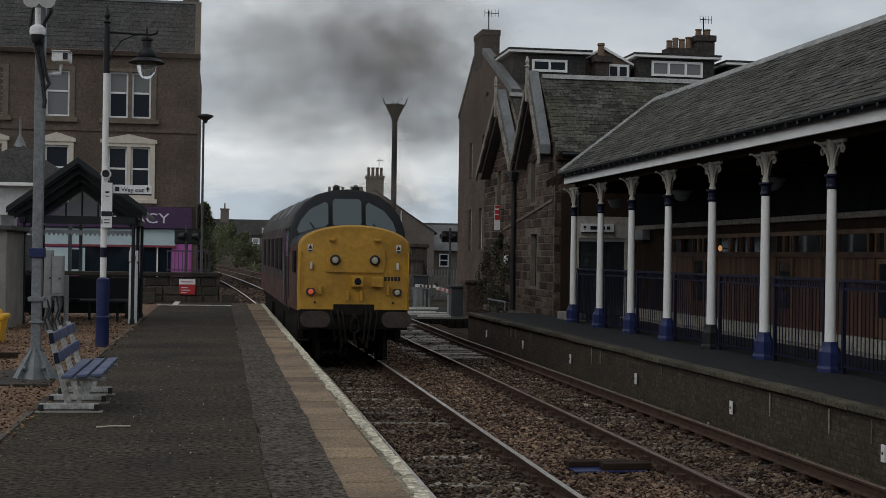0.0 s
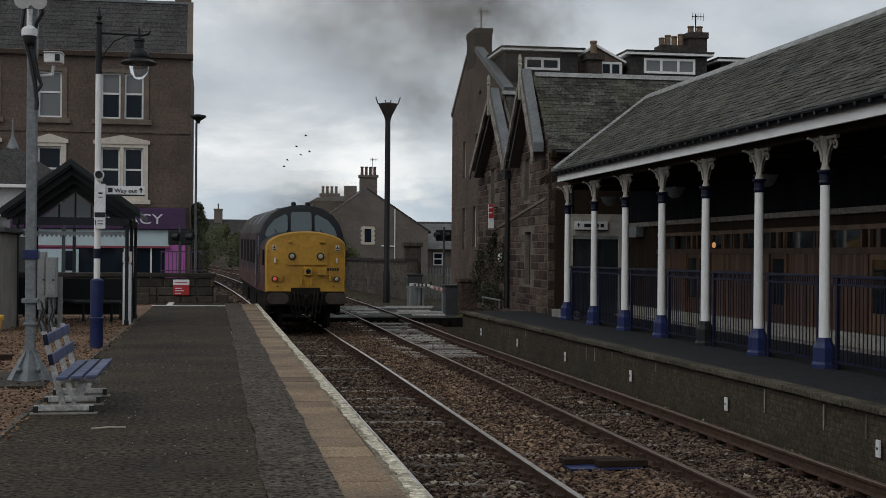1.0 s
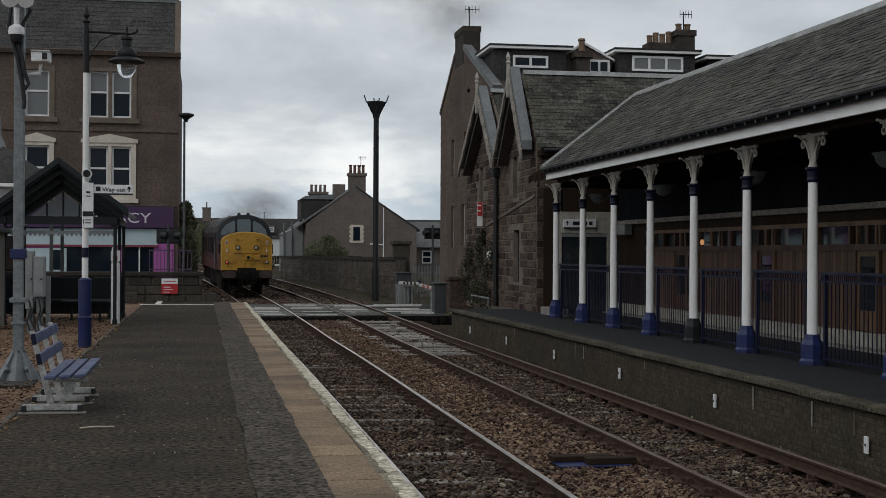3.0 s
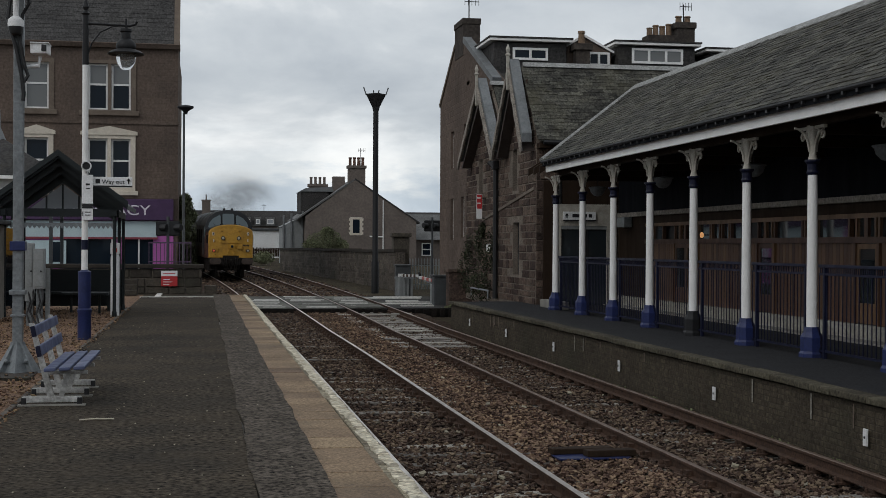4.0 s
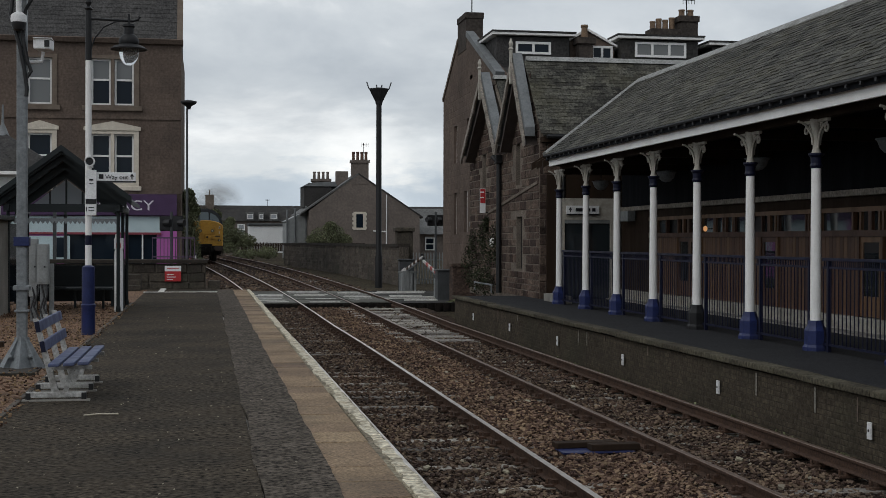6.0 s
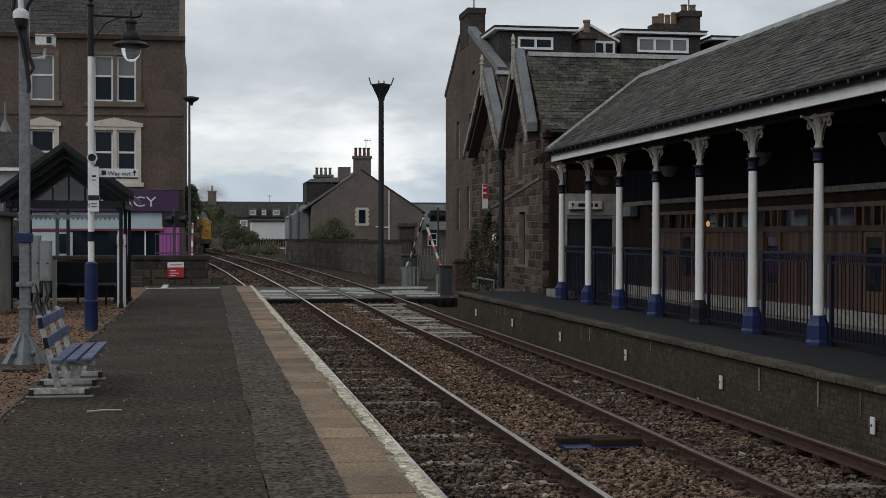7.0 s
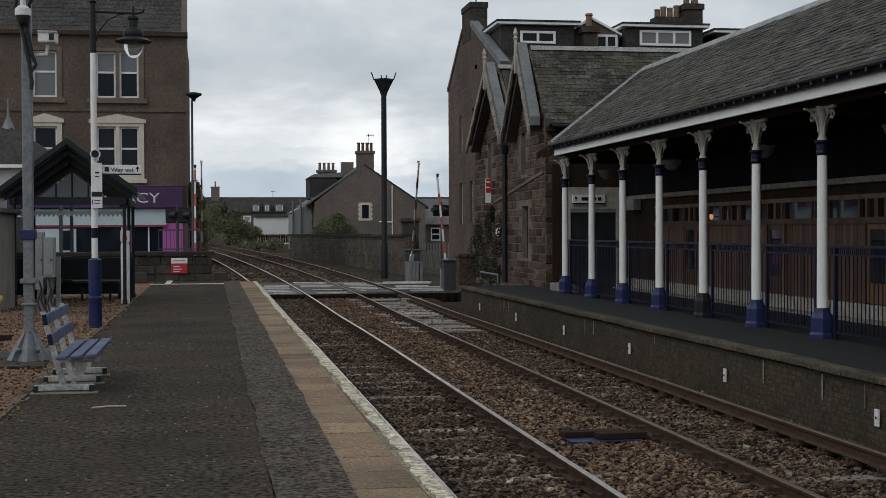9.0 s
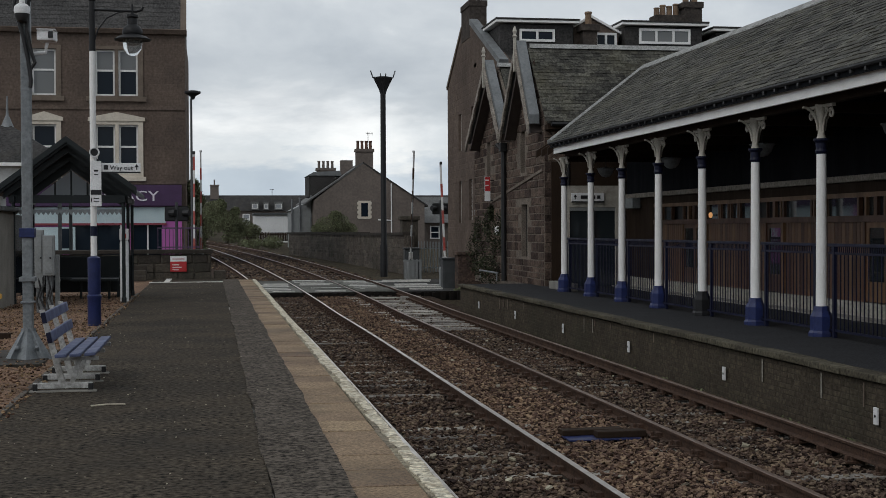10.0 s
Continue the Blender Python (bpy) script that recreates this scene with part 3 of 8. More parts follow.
def strew(count, xr, yr, z, size, keep=lambda x, y: True):
    out = []
    while len(out) < count:
        u = rb.random()
        y = yr[0] * (yr[1] / yr[0]) ** u if yr[0] > 0 else rb.uniform(*yr)
        x = rb.uniform(*xr)
        if not keep(x, y):
            continue
        s = rb.uniform(*size)
        out.append((rb.randrange(10), Matrix.LocRotScale((x, y, z + (rise(y) if z < -0.5 else 0.0) + rb.uniform(-0.015, 0.03)), Euler((rb.uniform(-0.5, 0.5), rb.uniform(-0.5, 0.5), rb.uniform(0, 6))), (s * rb.uniform(0.9, 1.3), s, s * 0.75))))
    return out


def off_rails(x, y):
    return min(abs(x - track_near(y) - 0.7525), abs(x - track_near(y) + 0.7525), abs(x - track_far(y) - 0.7525), abs(x - track_far(y) + 0.7525)) > 0.075


tagged(new("ballast_stones", scatter_mesh("ballast_stones", stones, strew(40000, (1.5, 7.6), (8.0, 49.3), -0.952, (0.030, 0.062), lambda x, y: off_rails(x, y) and not 3.7 < x < 5.2 and rb.random() > (0.8 if 34 < y < 50 and abs(x - track_far(y)) < 0.7 else 0)), BALLAST)), "grey brown broken ballast stones between the rails", "ballast", kind="stuff")
tagged(new("ballast_stones_red", scatter_mesh("ballast_stones_red", stones, strew(19000, (3.7, 5.25), (8.0, 49.3), -0.945, (0.030, 0.062), off_rails), BALLAST_RED)), "reddish brown ballast stones between the two tracks", "ballast", kind="stuff")
tagged(new("ballast_stones_far", scatter_mesh("ballast_stones_far", stones, [(k, Matrix.Translation((track_near(m.translation.y) - 2.89, 0, 0)) @ m) for k, m in strew(7000, (1.2, 8.0), (58.0, 160.0), -0.94, (0.06, 0.13))], BALLAST)), "brown ballast beyond the level crossing", "ballast", kind="stuff")

# near platform
single("platform", Mesher().box(-30, 1.40, -8, 45.2, -1.1, -0.03), CONCRETE, "concrete platform body with a sheer trackside face", "platform", "structure")
single("platform_tarmac", plane_grid(-1.85, 0.37, -8, 45.2, 0.0, 12, 160, 0.010, 5), TARMAC, "dark patched tarmac platform surface", "platform surface", "structure")


def ribbon(y0, y1, step, left, right, z0, z1):
    """A long thin layer along y whose two edges wander."""
    n = int((y1 - y0) / step)
    ends = [y0 + (y1 - y0) * i / n for i in range(n + 1)]
    vs = [p for y in ends for p in ((left(y), y, z0), (right(y), y, z0), (right(y), y, z1), (left(y), y, z1))]
    fs = [(4 * k + i, 4 * k + (i + 1) % 4, 4 * k + 4 + (i + 1) % 4, 4 * k + 4 + i) for k in range(n) for i in range(4)]
    return Mesher().add(vs, fs + [(0, 1, 2, 3), (4 * n + 3, 4 * n + 2, 4 * n + 1, 4 * n)])


def wander(y, seed, broad, fine):
    return broad * noise.noise((y * 0.7, seed, 0.3)) + fine * noise.noise((y * 4.0, seed, 1.7))


single("platform_strip", ribbon(-8, 45.2, 0.12, lambda y: 0.37 + wander(y, 1.0, 0.045, 0.014), lambda y: 0.885 + wander(y, 5.0, 0.03, 0.012), -0.05, 0.014), TARMAC_OLD, "lighter grey tarmac strip along the platform edge", "platform strip", "structure")
edge = thing("platform_edge", "buff paving slabs with a worn white painted edge", "platform edge", kind="structure")
slab_me = [Mesher().bbox(0, 0.44, 0.004, L - 0.004, -0.06, 0.0, 0.006).mesh("slab", SLAB) for L in (0.6, 0.6)]
cope_me = Mesher().bbox(0, 0.145, 0.003, 0.897, -0.14, 0.0, 0.012).mesh("coping", COPING)
rp = random.Random(8)
for i in range(-14, 74):
    piece("slab", slab_me[i % 2], edge, pose(0.872, 0.6 * i + 0.8, 0.006 + rp.uniform(-0.003, 0.003), rp.uniform(-0.3, 0.3), rp.uniform(-0.3, 0.3), 0))
for i in range(-9, 50):
    piece("coping", cope_me, edge, pose(1.314 + rp.uniform(-0.014, 0.016), 0.9 * i + 0.2, 0.006 + rp.uniform(-0.003, 0.003), 0, rp.uniform(-0.5, 0.5), 0))
part("edge_paint", ribbon(-8, 45.0, 0.07, lambda y: 1.345 + wander(y, 9.0, 0.03, 0.04), lambda y: 1.452 + wander(y, 13.0, 0.012, 0.02), 0.004, 0.0145), EDGE_PAINT, edge, "flaking white edge paint")
chips = [(k, m) for k, m in strew(420, (-1.8, 0.86), (8.0, 44.0), 0.003, (0.006, 0.016))]
tagged(new("tarmac_chips", scatter_mesh("tarmac_chips", stones, chips, CHIP)), "pale grit and leaf bits scattered on the tarmac", "grit", kind="stuff")
single("platform_end_line", Mesher().box(-1.9, 0.85, 43.2, 43.42, -0.02, 0.012), WHITE_LINE, "worn white line across the platform end", "painted line", "structure")
single("platform_slope_mark", Mesher().box(-1.46, -1.28, 43.5, 46.3, -0.02, 0.014), WHITE_LINE, "short white painted stripe on the tarmac", "painted line", "structure")
single("platform_apron", Mesher().box(-8, 0.2, 45.2, 49.0, -1.1, -0.01), TARMAC, "tarmac path at the platform end", "path", "structure")

# gravel bed behind the platform surface
single("gravel_bed", plane_grid(-12, -1.85, -8, 45.2, -0.005, 30, 120, 0.03, 15), GRAVEL, "pinkish brown gravel bed beside the platform", "gravel", "structure")
tagged(new("gravel_stones", scatter_mesh("gravel_stones", stones, strew(15000, (-5.5, -1.75), (9.0, 36.0), 0.0, (0.012, 0.04)), LITTER)), "loose pinkish gravel and leaves", "gravel", kind="stuff")
pale_bits = strew(170, (1.5, 7.4), (9.0, 46.0), -0.928, (0.04, 0.085), off_rails)
tagged(new("pale_ballast_chips", scatter_mesh("pale_ballast_chips", stones, pale_bits, CHIP)), "odd pale stones among the ballast", "ballast", kind="stuff")
single("gravel_kerb", Mesher().bbox(-1.90, -1.84, 9, 36, -0.06, 0.015, 0.008), RUBBLE_DK, "thin mossy edging between tarmac and gravel", "edging", "structure")

# level crossing road
single("road", Mesher().box(-60, 80, -4.4, 4.6, -0.3, -0.03, pose(0, 54.0, RAIL_Z + rise(54.0), math.degrees(math.atan(0.01195)))), ROAD, "tarmac road crossing the tracks", "road", "structure")
deck = thing("crossing_deck", "grey rubber level crossing panels with white lines", "crossing deck", kind="structure")
rd = random.Random(3)
for k in range(4):
    y0 = 49.6 + k * 2.2
    n, f = track_near(y0 + 1.1), track_far(y0 + 1.1)
    for a, b in ((0.7, n - 0.84), (n - 0.665, n + 0.665), (n + 0.84, f - 0.84), (f - 0.665, f + 0.665), (f + 0.84, 9.3)):
        part("deck_panel", Mesher().bbox(a, b, 0.01, 2.19, -0.2, -0.004 - 0.008 * rd.random(), 0.012), CROSS_DECK, deck, m=pose(0, y0, RAIL_Z + rise(y0), math.degrees(math.atan(0.01195)), rd.uniform(-0.25, 0.25), 0))
        for q in range(2):
            if rd.random() < 0.85:
                ya, wd = 0.25 + 1.05 * q + rd.uniform(-0.15, 0.2), rd.uniform(0.10, 0.34)
                lo, hi = a + 0.03 + rd.random() * 0.25 * (b - a), b - 0.03 - rd.random() * 0.25 * (b - a)
                part("white_line", Mesher().box(lo, hi, ya, ya + wd, -0.05, 0.012 + 0.002 * q), WHITE_LINE, deck, "worn white road line", m=pose(0, y0, RAIL_Z + rise(y0), math.degrees(math.atan(0.01195)), 0, rd.uniform(-1.2, 1.2)))
beam = Mesher().box(1.2, 9.4, 49.45, 49.6, -1.05, -0.665)
for i in range(26):
    beam.box(1.25 + i * 0.31, 1.43 + i * 0.31, 49.32, 49.46, -1.05, -0.70)
# near black material imitates the shadow along the concrete deck edge
part("edge_beam", beam, UNDER, deck, "concrete edge beam with its shadow put into the dark colour")

# far platform with brick face
single("platform_far", Mesher().box(7.72, 60, -8, 41.5, -1.1, PL_R - 0.01), PLATFORM_R, "blue grey tarmac platform of the old station", "platform", "structure")
single("platform_far_top", plane_grid(7.82, 18, -8, 41.4, PL_R, 20, 60, 0.012, 25), PLATFORM_R, "blue grey tarmac platform surface", "platform surface", "structure")
single("platform_far_face", Mesher().box(7.655, 7.73, -8, 41.5, -1.1, PL_R - 0.1), BRICK_JOINT, "mortar bed of the brick platform face", "platform wall", "structure")
cope_r = thing("platform_far_coping", "mossy grey brown stone coping along the platform", "platform coping", kind="structure")
cope_r_me = Mesher().bbox(0, 0.27, 0.004, 0.896, -0.085, 0.0, 0.018).mesh("coping_stone", COPE_MOSS)
for i in range(38):
    piece("coping_stone", cope_r_me, cope_r, pose(7.57 + rp.uniform(-0.012, 0.012), 7.4 + 0.9 * i, PL_R + 0.012 + rp.uniform(-0.006, 0.006), rp.uniform(-0.3, 0.3), rp.uniform(-0.6, 0.6), 0))
# ---------------------------------------------------------------- buildings
def wall_rects(u0, u1, v0, v1, holes):
    """Rectangles that fill a wall around its holes (u0, u1, v0, v1)."""
    us = sorted({u0, u1, *[h[0] for h in holes], *[h[1] for h in holes]})
    out = []
    for a, b in zip(us, us[1:]):
        mid = (a + b) / 2
        cuts = sorted((h[2], h[3]) for h in holes if h[0] < mid < h[1])
        z = v0
        for lo, hi in cuts:
            if lo > z:
                out.append((a, b, z, lo))
            z = max(z, hi)
        if z < v1:
            out.append((a, b, z, v1))
    return out


def wall_x(x0, x1, y0, y1, z0, z1, holes=()):
    """A wall along x between the planes y0 and y1."""
    mb = Mesher()
    for a, b, lo, hi in wall_rects(x0, x1, z0, z1, holes):
        mb.box(a, b, y0, y1, lo, hi)
    return mb


def wall_y(x0, x1, y0, y1, z0, z1, holes=()):
    mb = Mesher()
    for a, b, lo, hi in wall_rects(y0, y1, z0, z1, holes):
        mb.box(x0, x1, a, b, lo, hi)
    return mb


def window_x(parent, x0, x1, z0, z1, y, pane=PANE_DARK, frame_mat=WHITE, bar=0.07, mullions=0, transom=0.5, depth=0.08):
    """A sash window in a wall along x, with its face towards -y."""
    win = Mesher()
    win.box(x0, x0 + bar, y, y + depth, z0, z1).box(x1 - bar, x1, y, y + depth, z0, z1)
    win.box(x0 + bar, x1 - bar, y, y + depth, z0, z0 + bar).box(x0 + bar, x1 - bar, y, y + depth, z1 - bar, z1)
    if transom:
        zt = z0 + (z1 - z0) * transom
        win.box(x0 + bar, x1 - bar, y - 0.01, y + depth - 0.01, zt - bar / 2, zt + bar / 2)
    for k in range(mullions):
        xm = x0 + (x1 - x0) * (k + 1) / (mullions + 1)
        win.box(xm - bar / 2, xm + bar / 2, y - 0.012, y + depth - 0.012, z0 + bar, z1 - bar)
    w = part("window", win, frame_mat, parent, "white framed sash window" if frame_mat is WHITE else "")
    part("pane", Mesher().box(x0 + bar / 2, x1 - bar / 2, y + 0.04, y + 0.055, z0 + bar / 2, z1 - bar / 2), pane, w, "dark reflecting pane" if pane is PANE_DARK else "curtained pane")
    return w


def chimney(name, x0, x1, y0, y1, z0, z1, pots, material, pot_mat, label, pot_h=0.6, axis="x", parent=None, lip=0.1):
    ob = thing(name, label, "chimney") if parent is None else part(name, Mesher().box(x0, x1, y0, y1, z0, z1 - 0.25), material, parent, label)
    if parent is None:
        part("stack", Mesher().box(x0, x1, y0, y1, z0, z1 - 0.25), material, ob)
    part("cap", Mesher().bbox(x0 - lip, x1 + lip, y0 - lip, y1 + lip, z1 - 0.25, z1, 0.02), material, ob)
    for k in range(pots):
        t = (k + 0.5) / pots
        px, py = (x0 + (x1 - x0) * t, (y0 + y1) / 2) if axis == "x" else ((x0 + x1) / 2, y0 + (y1 - y0) * t)
        part("chimney_pot", Mesher().turned([(0.14, z1 - 0.02), (0.12, z1 + pot_h * 0.8), (0.155, z1 + pot_h * 0.85), (0.14, z1 + pot_h), (0.1, z1 + pot_h - 0.02)], 10, Matrix.Translation((px, py, 0))), pot_mat, ob, "clay chimney pot", True)
    return ob


def masonry(name, parent, origin, u, n, length, z0, z1, holes, course, stone, proud, mats, cap=300, seed=1, keep=lambda a, z: True, first=None, gap=0.014):
    """Coursed stones laid on a wall: origin, direction u along the wall, outward normal n. The nearest are parts, the rest one mesh."""
    rng = random.Random(seed)
    u, n, origin = Vector(u), Vector(n), Vector(origin)
    turn = Matrix((u, n, Z3)).transposed().to_4x4()
    blocks, z = [], z0
    while z < z1 - 0.03:
        h = min(rng.uniform(*course), z1 - z)
        a = -rng.random() * stone[0]
        while a < length:
            w = rng.uniform(*stone)
            lo, hi = max(0, a), min(length, a + w)
            if hi - lo > 0.04 and not any(lo < q[1] - 0.01 and hi > q[0] + 0.01 and z < q[3] - 0.01 and z + h > q[2] + 0.01 for q in holes) and keep((lo + hi) / 2, z + h / 2):
                blocks.append((lo, hi, z, z + h))
            a += w
        z += h
    if first:
        blocks.sort(key=first)
    protos = []
    for k in range(8):
        mb = Mesher()
        j = [rng.uniform(-0.03, 0.03) for _ in range(16)]
        i = 0.06
        vs = [(-0.5, 0, -0.5), (0.5, 0, -0.5), (0.5, 0, 0.5), (-0.5, 0, 0.5),
              (-0.5 + i + j[0], 1 + j[8] * 6, -0.5 + i + j[1]), (0.5 - i + j[2], 1 + j[9] * 6, -0.5 + i + j[3]), (0.5 - i + j[4], 1 + j[10] * 6, 0.5 - i + j[5]), (-0.5 + i + j[6], 1 + j[11] * 6, 0.5 - i + j[7])]
        mb.add(vs, [(4, 5, 6, 7), (0, 1, 5, 4), (1, 2, 6, 5), (2, 3, 7, 6), (3, 0, 4, 7)])
        protos.append(mb)
    shared = [p.mesh(name, mats[0]) for p in protos] if cap else []
    rest = []
    for k, (lo, hi, zl, zh) in enumerate(blocks):
        m = Matrix.Translation(origin + u * ((lo + hi) / 2) + Z3 * ((zl + zh) / 2)) @ turn @ Matrix.Diagonal((hi - lo - gap * 1.8, proud * rng.uniform(0.6, 1.3), zh - zl - gap, 1))
        if k < cap:
            piece(name, shared[k % 8], parent, m)
        else:
            rest.append((k % 8, m))
    if rest:
        ob = new(name + "_field", scatter_mesh(name + "_field", protos, rest, mats[1]))
        ob.parent = parent
        ob["kind"] = "stuff"


def slates(name, parent, p0, along, up, length, rise, w, g, mats, cap=0, seed=1, clip=None, first=None, thick=0.012):
    """Slates on a roof slope: p0 lower corner, along and up unit vectors in the slope."""
    rng = random.Random(seed)
    along, up, p0 = Vector(along).normalized(), Vector(up).normalized(), Vector(p0)
    out = along.cross(up).normalized()
    if out.z < 0:
        out = -out
    turn = Matrix((along, up, out)).transposed().to_4x4()
    places = []
    rows = int(rise / g)
    for r in range(rows + 1):
        a = -(r % 2) * w / 2
        while a < length:
            lo, hi = max(a, 0), min(a + w, length)
            if hi - lo > 0.04 and (clip is None or clip((lo + hi) / 2, r * g)):
                places.append((lo, hi, r * g))
            a += w
    if first:
        places.sort(key=first)
    proto = Mesher().box(-0.5, 0.5, 0, 1, 0, 1)
    me = proto.mesh(name, mats[0]) if cap else None
    rest = []
    for k, (lo, hi, v) in enumerate(places):
        m = Matrix.Translation(p0 + along * ((lo + hi) / 2) + up * v) @ turn @ pose(0, 0, 0, -3.2 + rng.uniform(-1, 1), rng.uniform(-0.8, 0.8), rng.uniform(-0.6, 0.6)) @ Matrix.Translation((0, -0.02 * rng.random(), 0.022)) @ Matrix.Diagonal((hi - lo - 0.008, g * 1.35, thick * rng.uniform(0.8, 1.5), 1))
        if k < cap:
            piece(name, me, parent, m)
        else:
            rest.append((0, m))
    if rest:
        ob = new(name + "_field", scatter_mesh(name + "_field", [proto], rest, mats[1]))
        ob.parent = parent
        ob["kind"] = "stuff"


# tenement with the pharmacy on its ground floor
BX = -1.38
tenement = thing("tenement", "tall brown sandstone tenement over a purple shopfront", "building")
win_top = [(-6.45, -5.35), (-5.15, -4.06), (-9.95, -8.62), (-13.6, -12.3)]
holes = [(a, b, 9.35, 12.0) for a, b in win_top] + [(a, b, 4.9, 7.7) for a, b in ((-6.45, -5.35), (-5.15, -4.06), (-9.95, -8.62), (-13.6, -12.3))] + [(-16, -2.0, -0.7, 4.25)]
part("wall", wall_x(-18, BX, 80, 80.45, -1.1, 12.9, holes), STONE_FAR, tenement, "smoked brown sandstone ashlar")
part("side_wall", Mesher().box(BX - 0.45, BX, 80.45, 93, -1.1, 12.9).box(-18, -17.5, 80.45, 93, -1.1, 12.9).box(-17.5, BX - 0.45, 92.5, 93, -1.1, 12.9), STONE_FAR, tenement)
# one black sheet stands in for the unlit rooms
part("interior", Mesher().box(-17.4, BX - 0.5, 82.5, 82.6, -1.1, 12.8), BLACK, tenement, "black sheet standing in for unlit rooms behind the windows")
part("cornice", Mesher().prism([(79.75, 12.9), (79.62, 13.15), (79.75, 13.2), (80.6, 13.2), (80.6, 12.9)], -18.2, BX + 0.1, "x"), STONE_FAR, tenement, "stone cornice")
part("string_course", Mesher().box(-18.05, BX + 0.04, 79.93, 80.0, 8.55, 8.72).box(-18.05, BX + 0.04, 79.93, 80.0, 4.28, 4.5), STONE_FAR, tenement)
part("mansard", Mesher().prism([(80.1, 13.2), (81.6, 16.35), (91, 16.35), (92.6, 13.2)], -18, BX - 0.1, "x"), SLATE_WORN, tenement, "steep dark slate roof")
slates("slate", tenement, (-18, 80.08, 13.2), (1, 0, 0), (0, 1.5, 3.15), 18 + BX - 0.1, 3.45, 0.55, 0.3, (SLATE_WORN, SLATE_WORN), 0, 6, thick=0.005)
part("skew", Mesher().prism([(80.0, 13.2), (81.55, 16.5), (81.75, 16.5), (80.35, 13.2)], BX - 0.25, BX + 0.08, "x"), STONE_TRIM, tenement, "stone skew at the gable")
part("roof_flat", Mesher().box(-18, BX - 0.1, 81.5, 91.1, 16.35, 16.5), LEAD, tenement)
chimney("chimney", BX - 1.0, BX - 0.1, 82, 85, 15.5, 18.4, 3, STONE_FAR, TERRACOTTA, "stone gable chimney", parent=tenement)
for a, b in win_top:
    sash = window_x(tenement, a, b, 9.35, 12.0, 80.14, PANE_MID if a < -9 else PANE_DARK, bar=0.11, transom=0.55)
    part("blind", Mesher().box(a + 0.1, b - 0.1, 80.165, 80.175, 10.85, 11.9), PANE_MID, sash, "grey window blind")
    window_x(tenement, a, b, 4.9, 7.7, 80.14, PANE_DARK, bar=0.11, transom=0.55)
for a, b in ((-6.75, -3.78), (-10.2, -8.35), (-13.9, -12.0)):
    part("window_surround", wall_x(a - 0.02, b + 0.02, 79.94, 80.02, 9.0, 12.2, [(p, q, 9.35, 12.0) for p, q in win_top if a < p < b]), STONE_TRIM, tenement, "dressed stone window surround")
    part("window_sill", Mesher().bbox(a - 0.2, b + 0.2, 79.84, 80.0, 9.02, 9.3, 0.03), STONE_TRIM, tenement)
    cream = wall_x(a, b, 79.92, 80.03, 4.6, 7.9, [(p, q, 4.9, 7.7) for p, q in win_top if a < p < b])
    cream.prism([(a - 0.12, 7.9), (b + 0.12, 7.9), (b + 0.1, 8.1), ((a + b) / 2, 8.42), (a - 0.1, 8.1)], 79.86, 80.03, "y")
    cream.bbox(a - 0.15, b + 0.15, 79.82, 80.02, 4.45, 4.7, 0.03)
    part("window_surround", cream, CREAM, tenement, "cream painted stone surround with a low pediment")
# fine coursing of the ashlar
masonry("ashlar", tenement, (-12.5, 80.0, 0), (1, 0, 0), (0, -1, 0), 12.5 + BX, 4.5, 12.9, [(a + 12.5, b + 12.5, 4.4, 8.45) for a, b in ((-6.9, -3.6), (-10.4, -8.2))] + [(a + 12.5, b + 12.5, 9.0, 12.2) for a, b in ((-6.8, -3.75), (-10.25, -8.3))], (0.28, 0.36), (0.5, 1.0), 0.004, (STONE_FAR, STONE_FAR), 0, 31)
# shopfront
part("shop_fascia", Mesher().bbox(-15.6, -1.62, 79.55, 79.98, 3.02, 4.24, 0.03), PURPLE, tenement, "purple shop fascia board")
shop = part("shopfront", wall_x(-16, -1.62, 79.9, 80.05, -1.1, 3.0, [(-4.4, -2.75, -0.3, 2.0), (-7.9, -5.1, -0.3, 2.0)]), PINK, tenement, "pink painted shopfront")
# panel runs on out of view, added so the screen panes reflect it pale
part("shop_panel", Mesher().box(-4.7, -2.55, 79.8, 79.92, 2.05, 2.98).box(-15.5, -4.75, 79.8, 79.92, 2.05, 2.98), SHOP_PALE, shop, "pale blue panel with an unseen end added for reflections")
part("shop_trim", Mesher().box(-10.2, -2.5, 79.76, 79.9, 1.93, 2.05), CORAL, shop, "dull red trim")
part("shop_glass", Mesher().box(-4.4, -2.75, 80.0, 80.03, -0.3, 2.0).box(-7.9, -5.1, 80.0, 80.03, -0.3, 2.0), PANE_DARK, shop, "dark shop window")
part("shop_frame", Mesher().box(-3.6, -3.52, 79.88, 79.99, -0.3, 2.0).box(-6.55, -6.45, 79.88, 79.99, -0.3, 2.0).box(-5.1, -4.95, 79.84, 79.95, -0.6, 2.0), WHITE, shop)
part("shop_board", Mesher().bbox(-10.3, -7.6, 79.82, 79.9, 0.4, 1.84, 0.02), SHOP_PALE, shop, "pale panel beside the shop window")
part("shop_poster", Mesher().box(-8.35, -7.75, 79.8, 79.82, 0.62, 1.75), PANE_DARK, shop, "dark framed poster case")


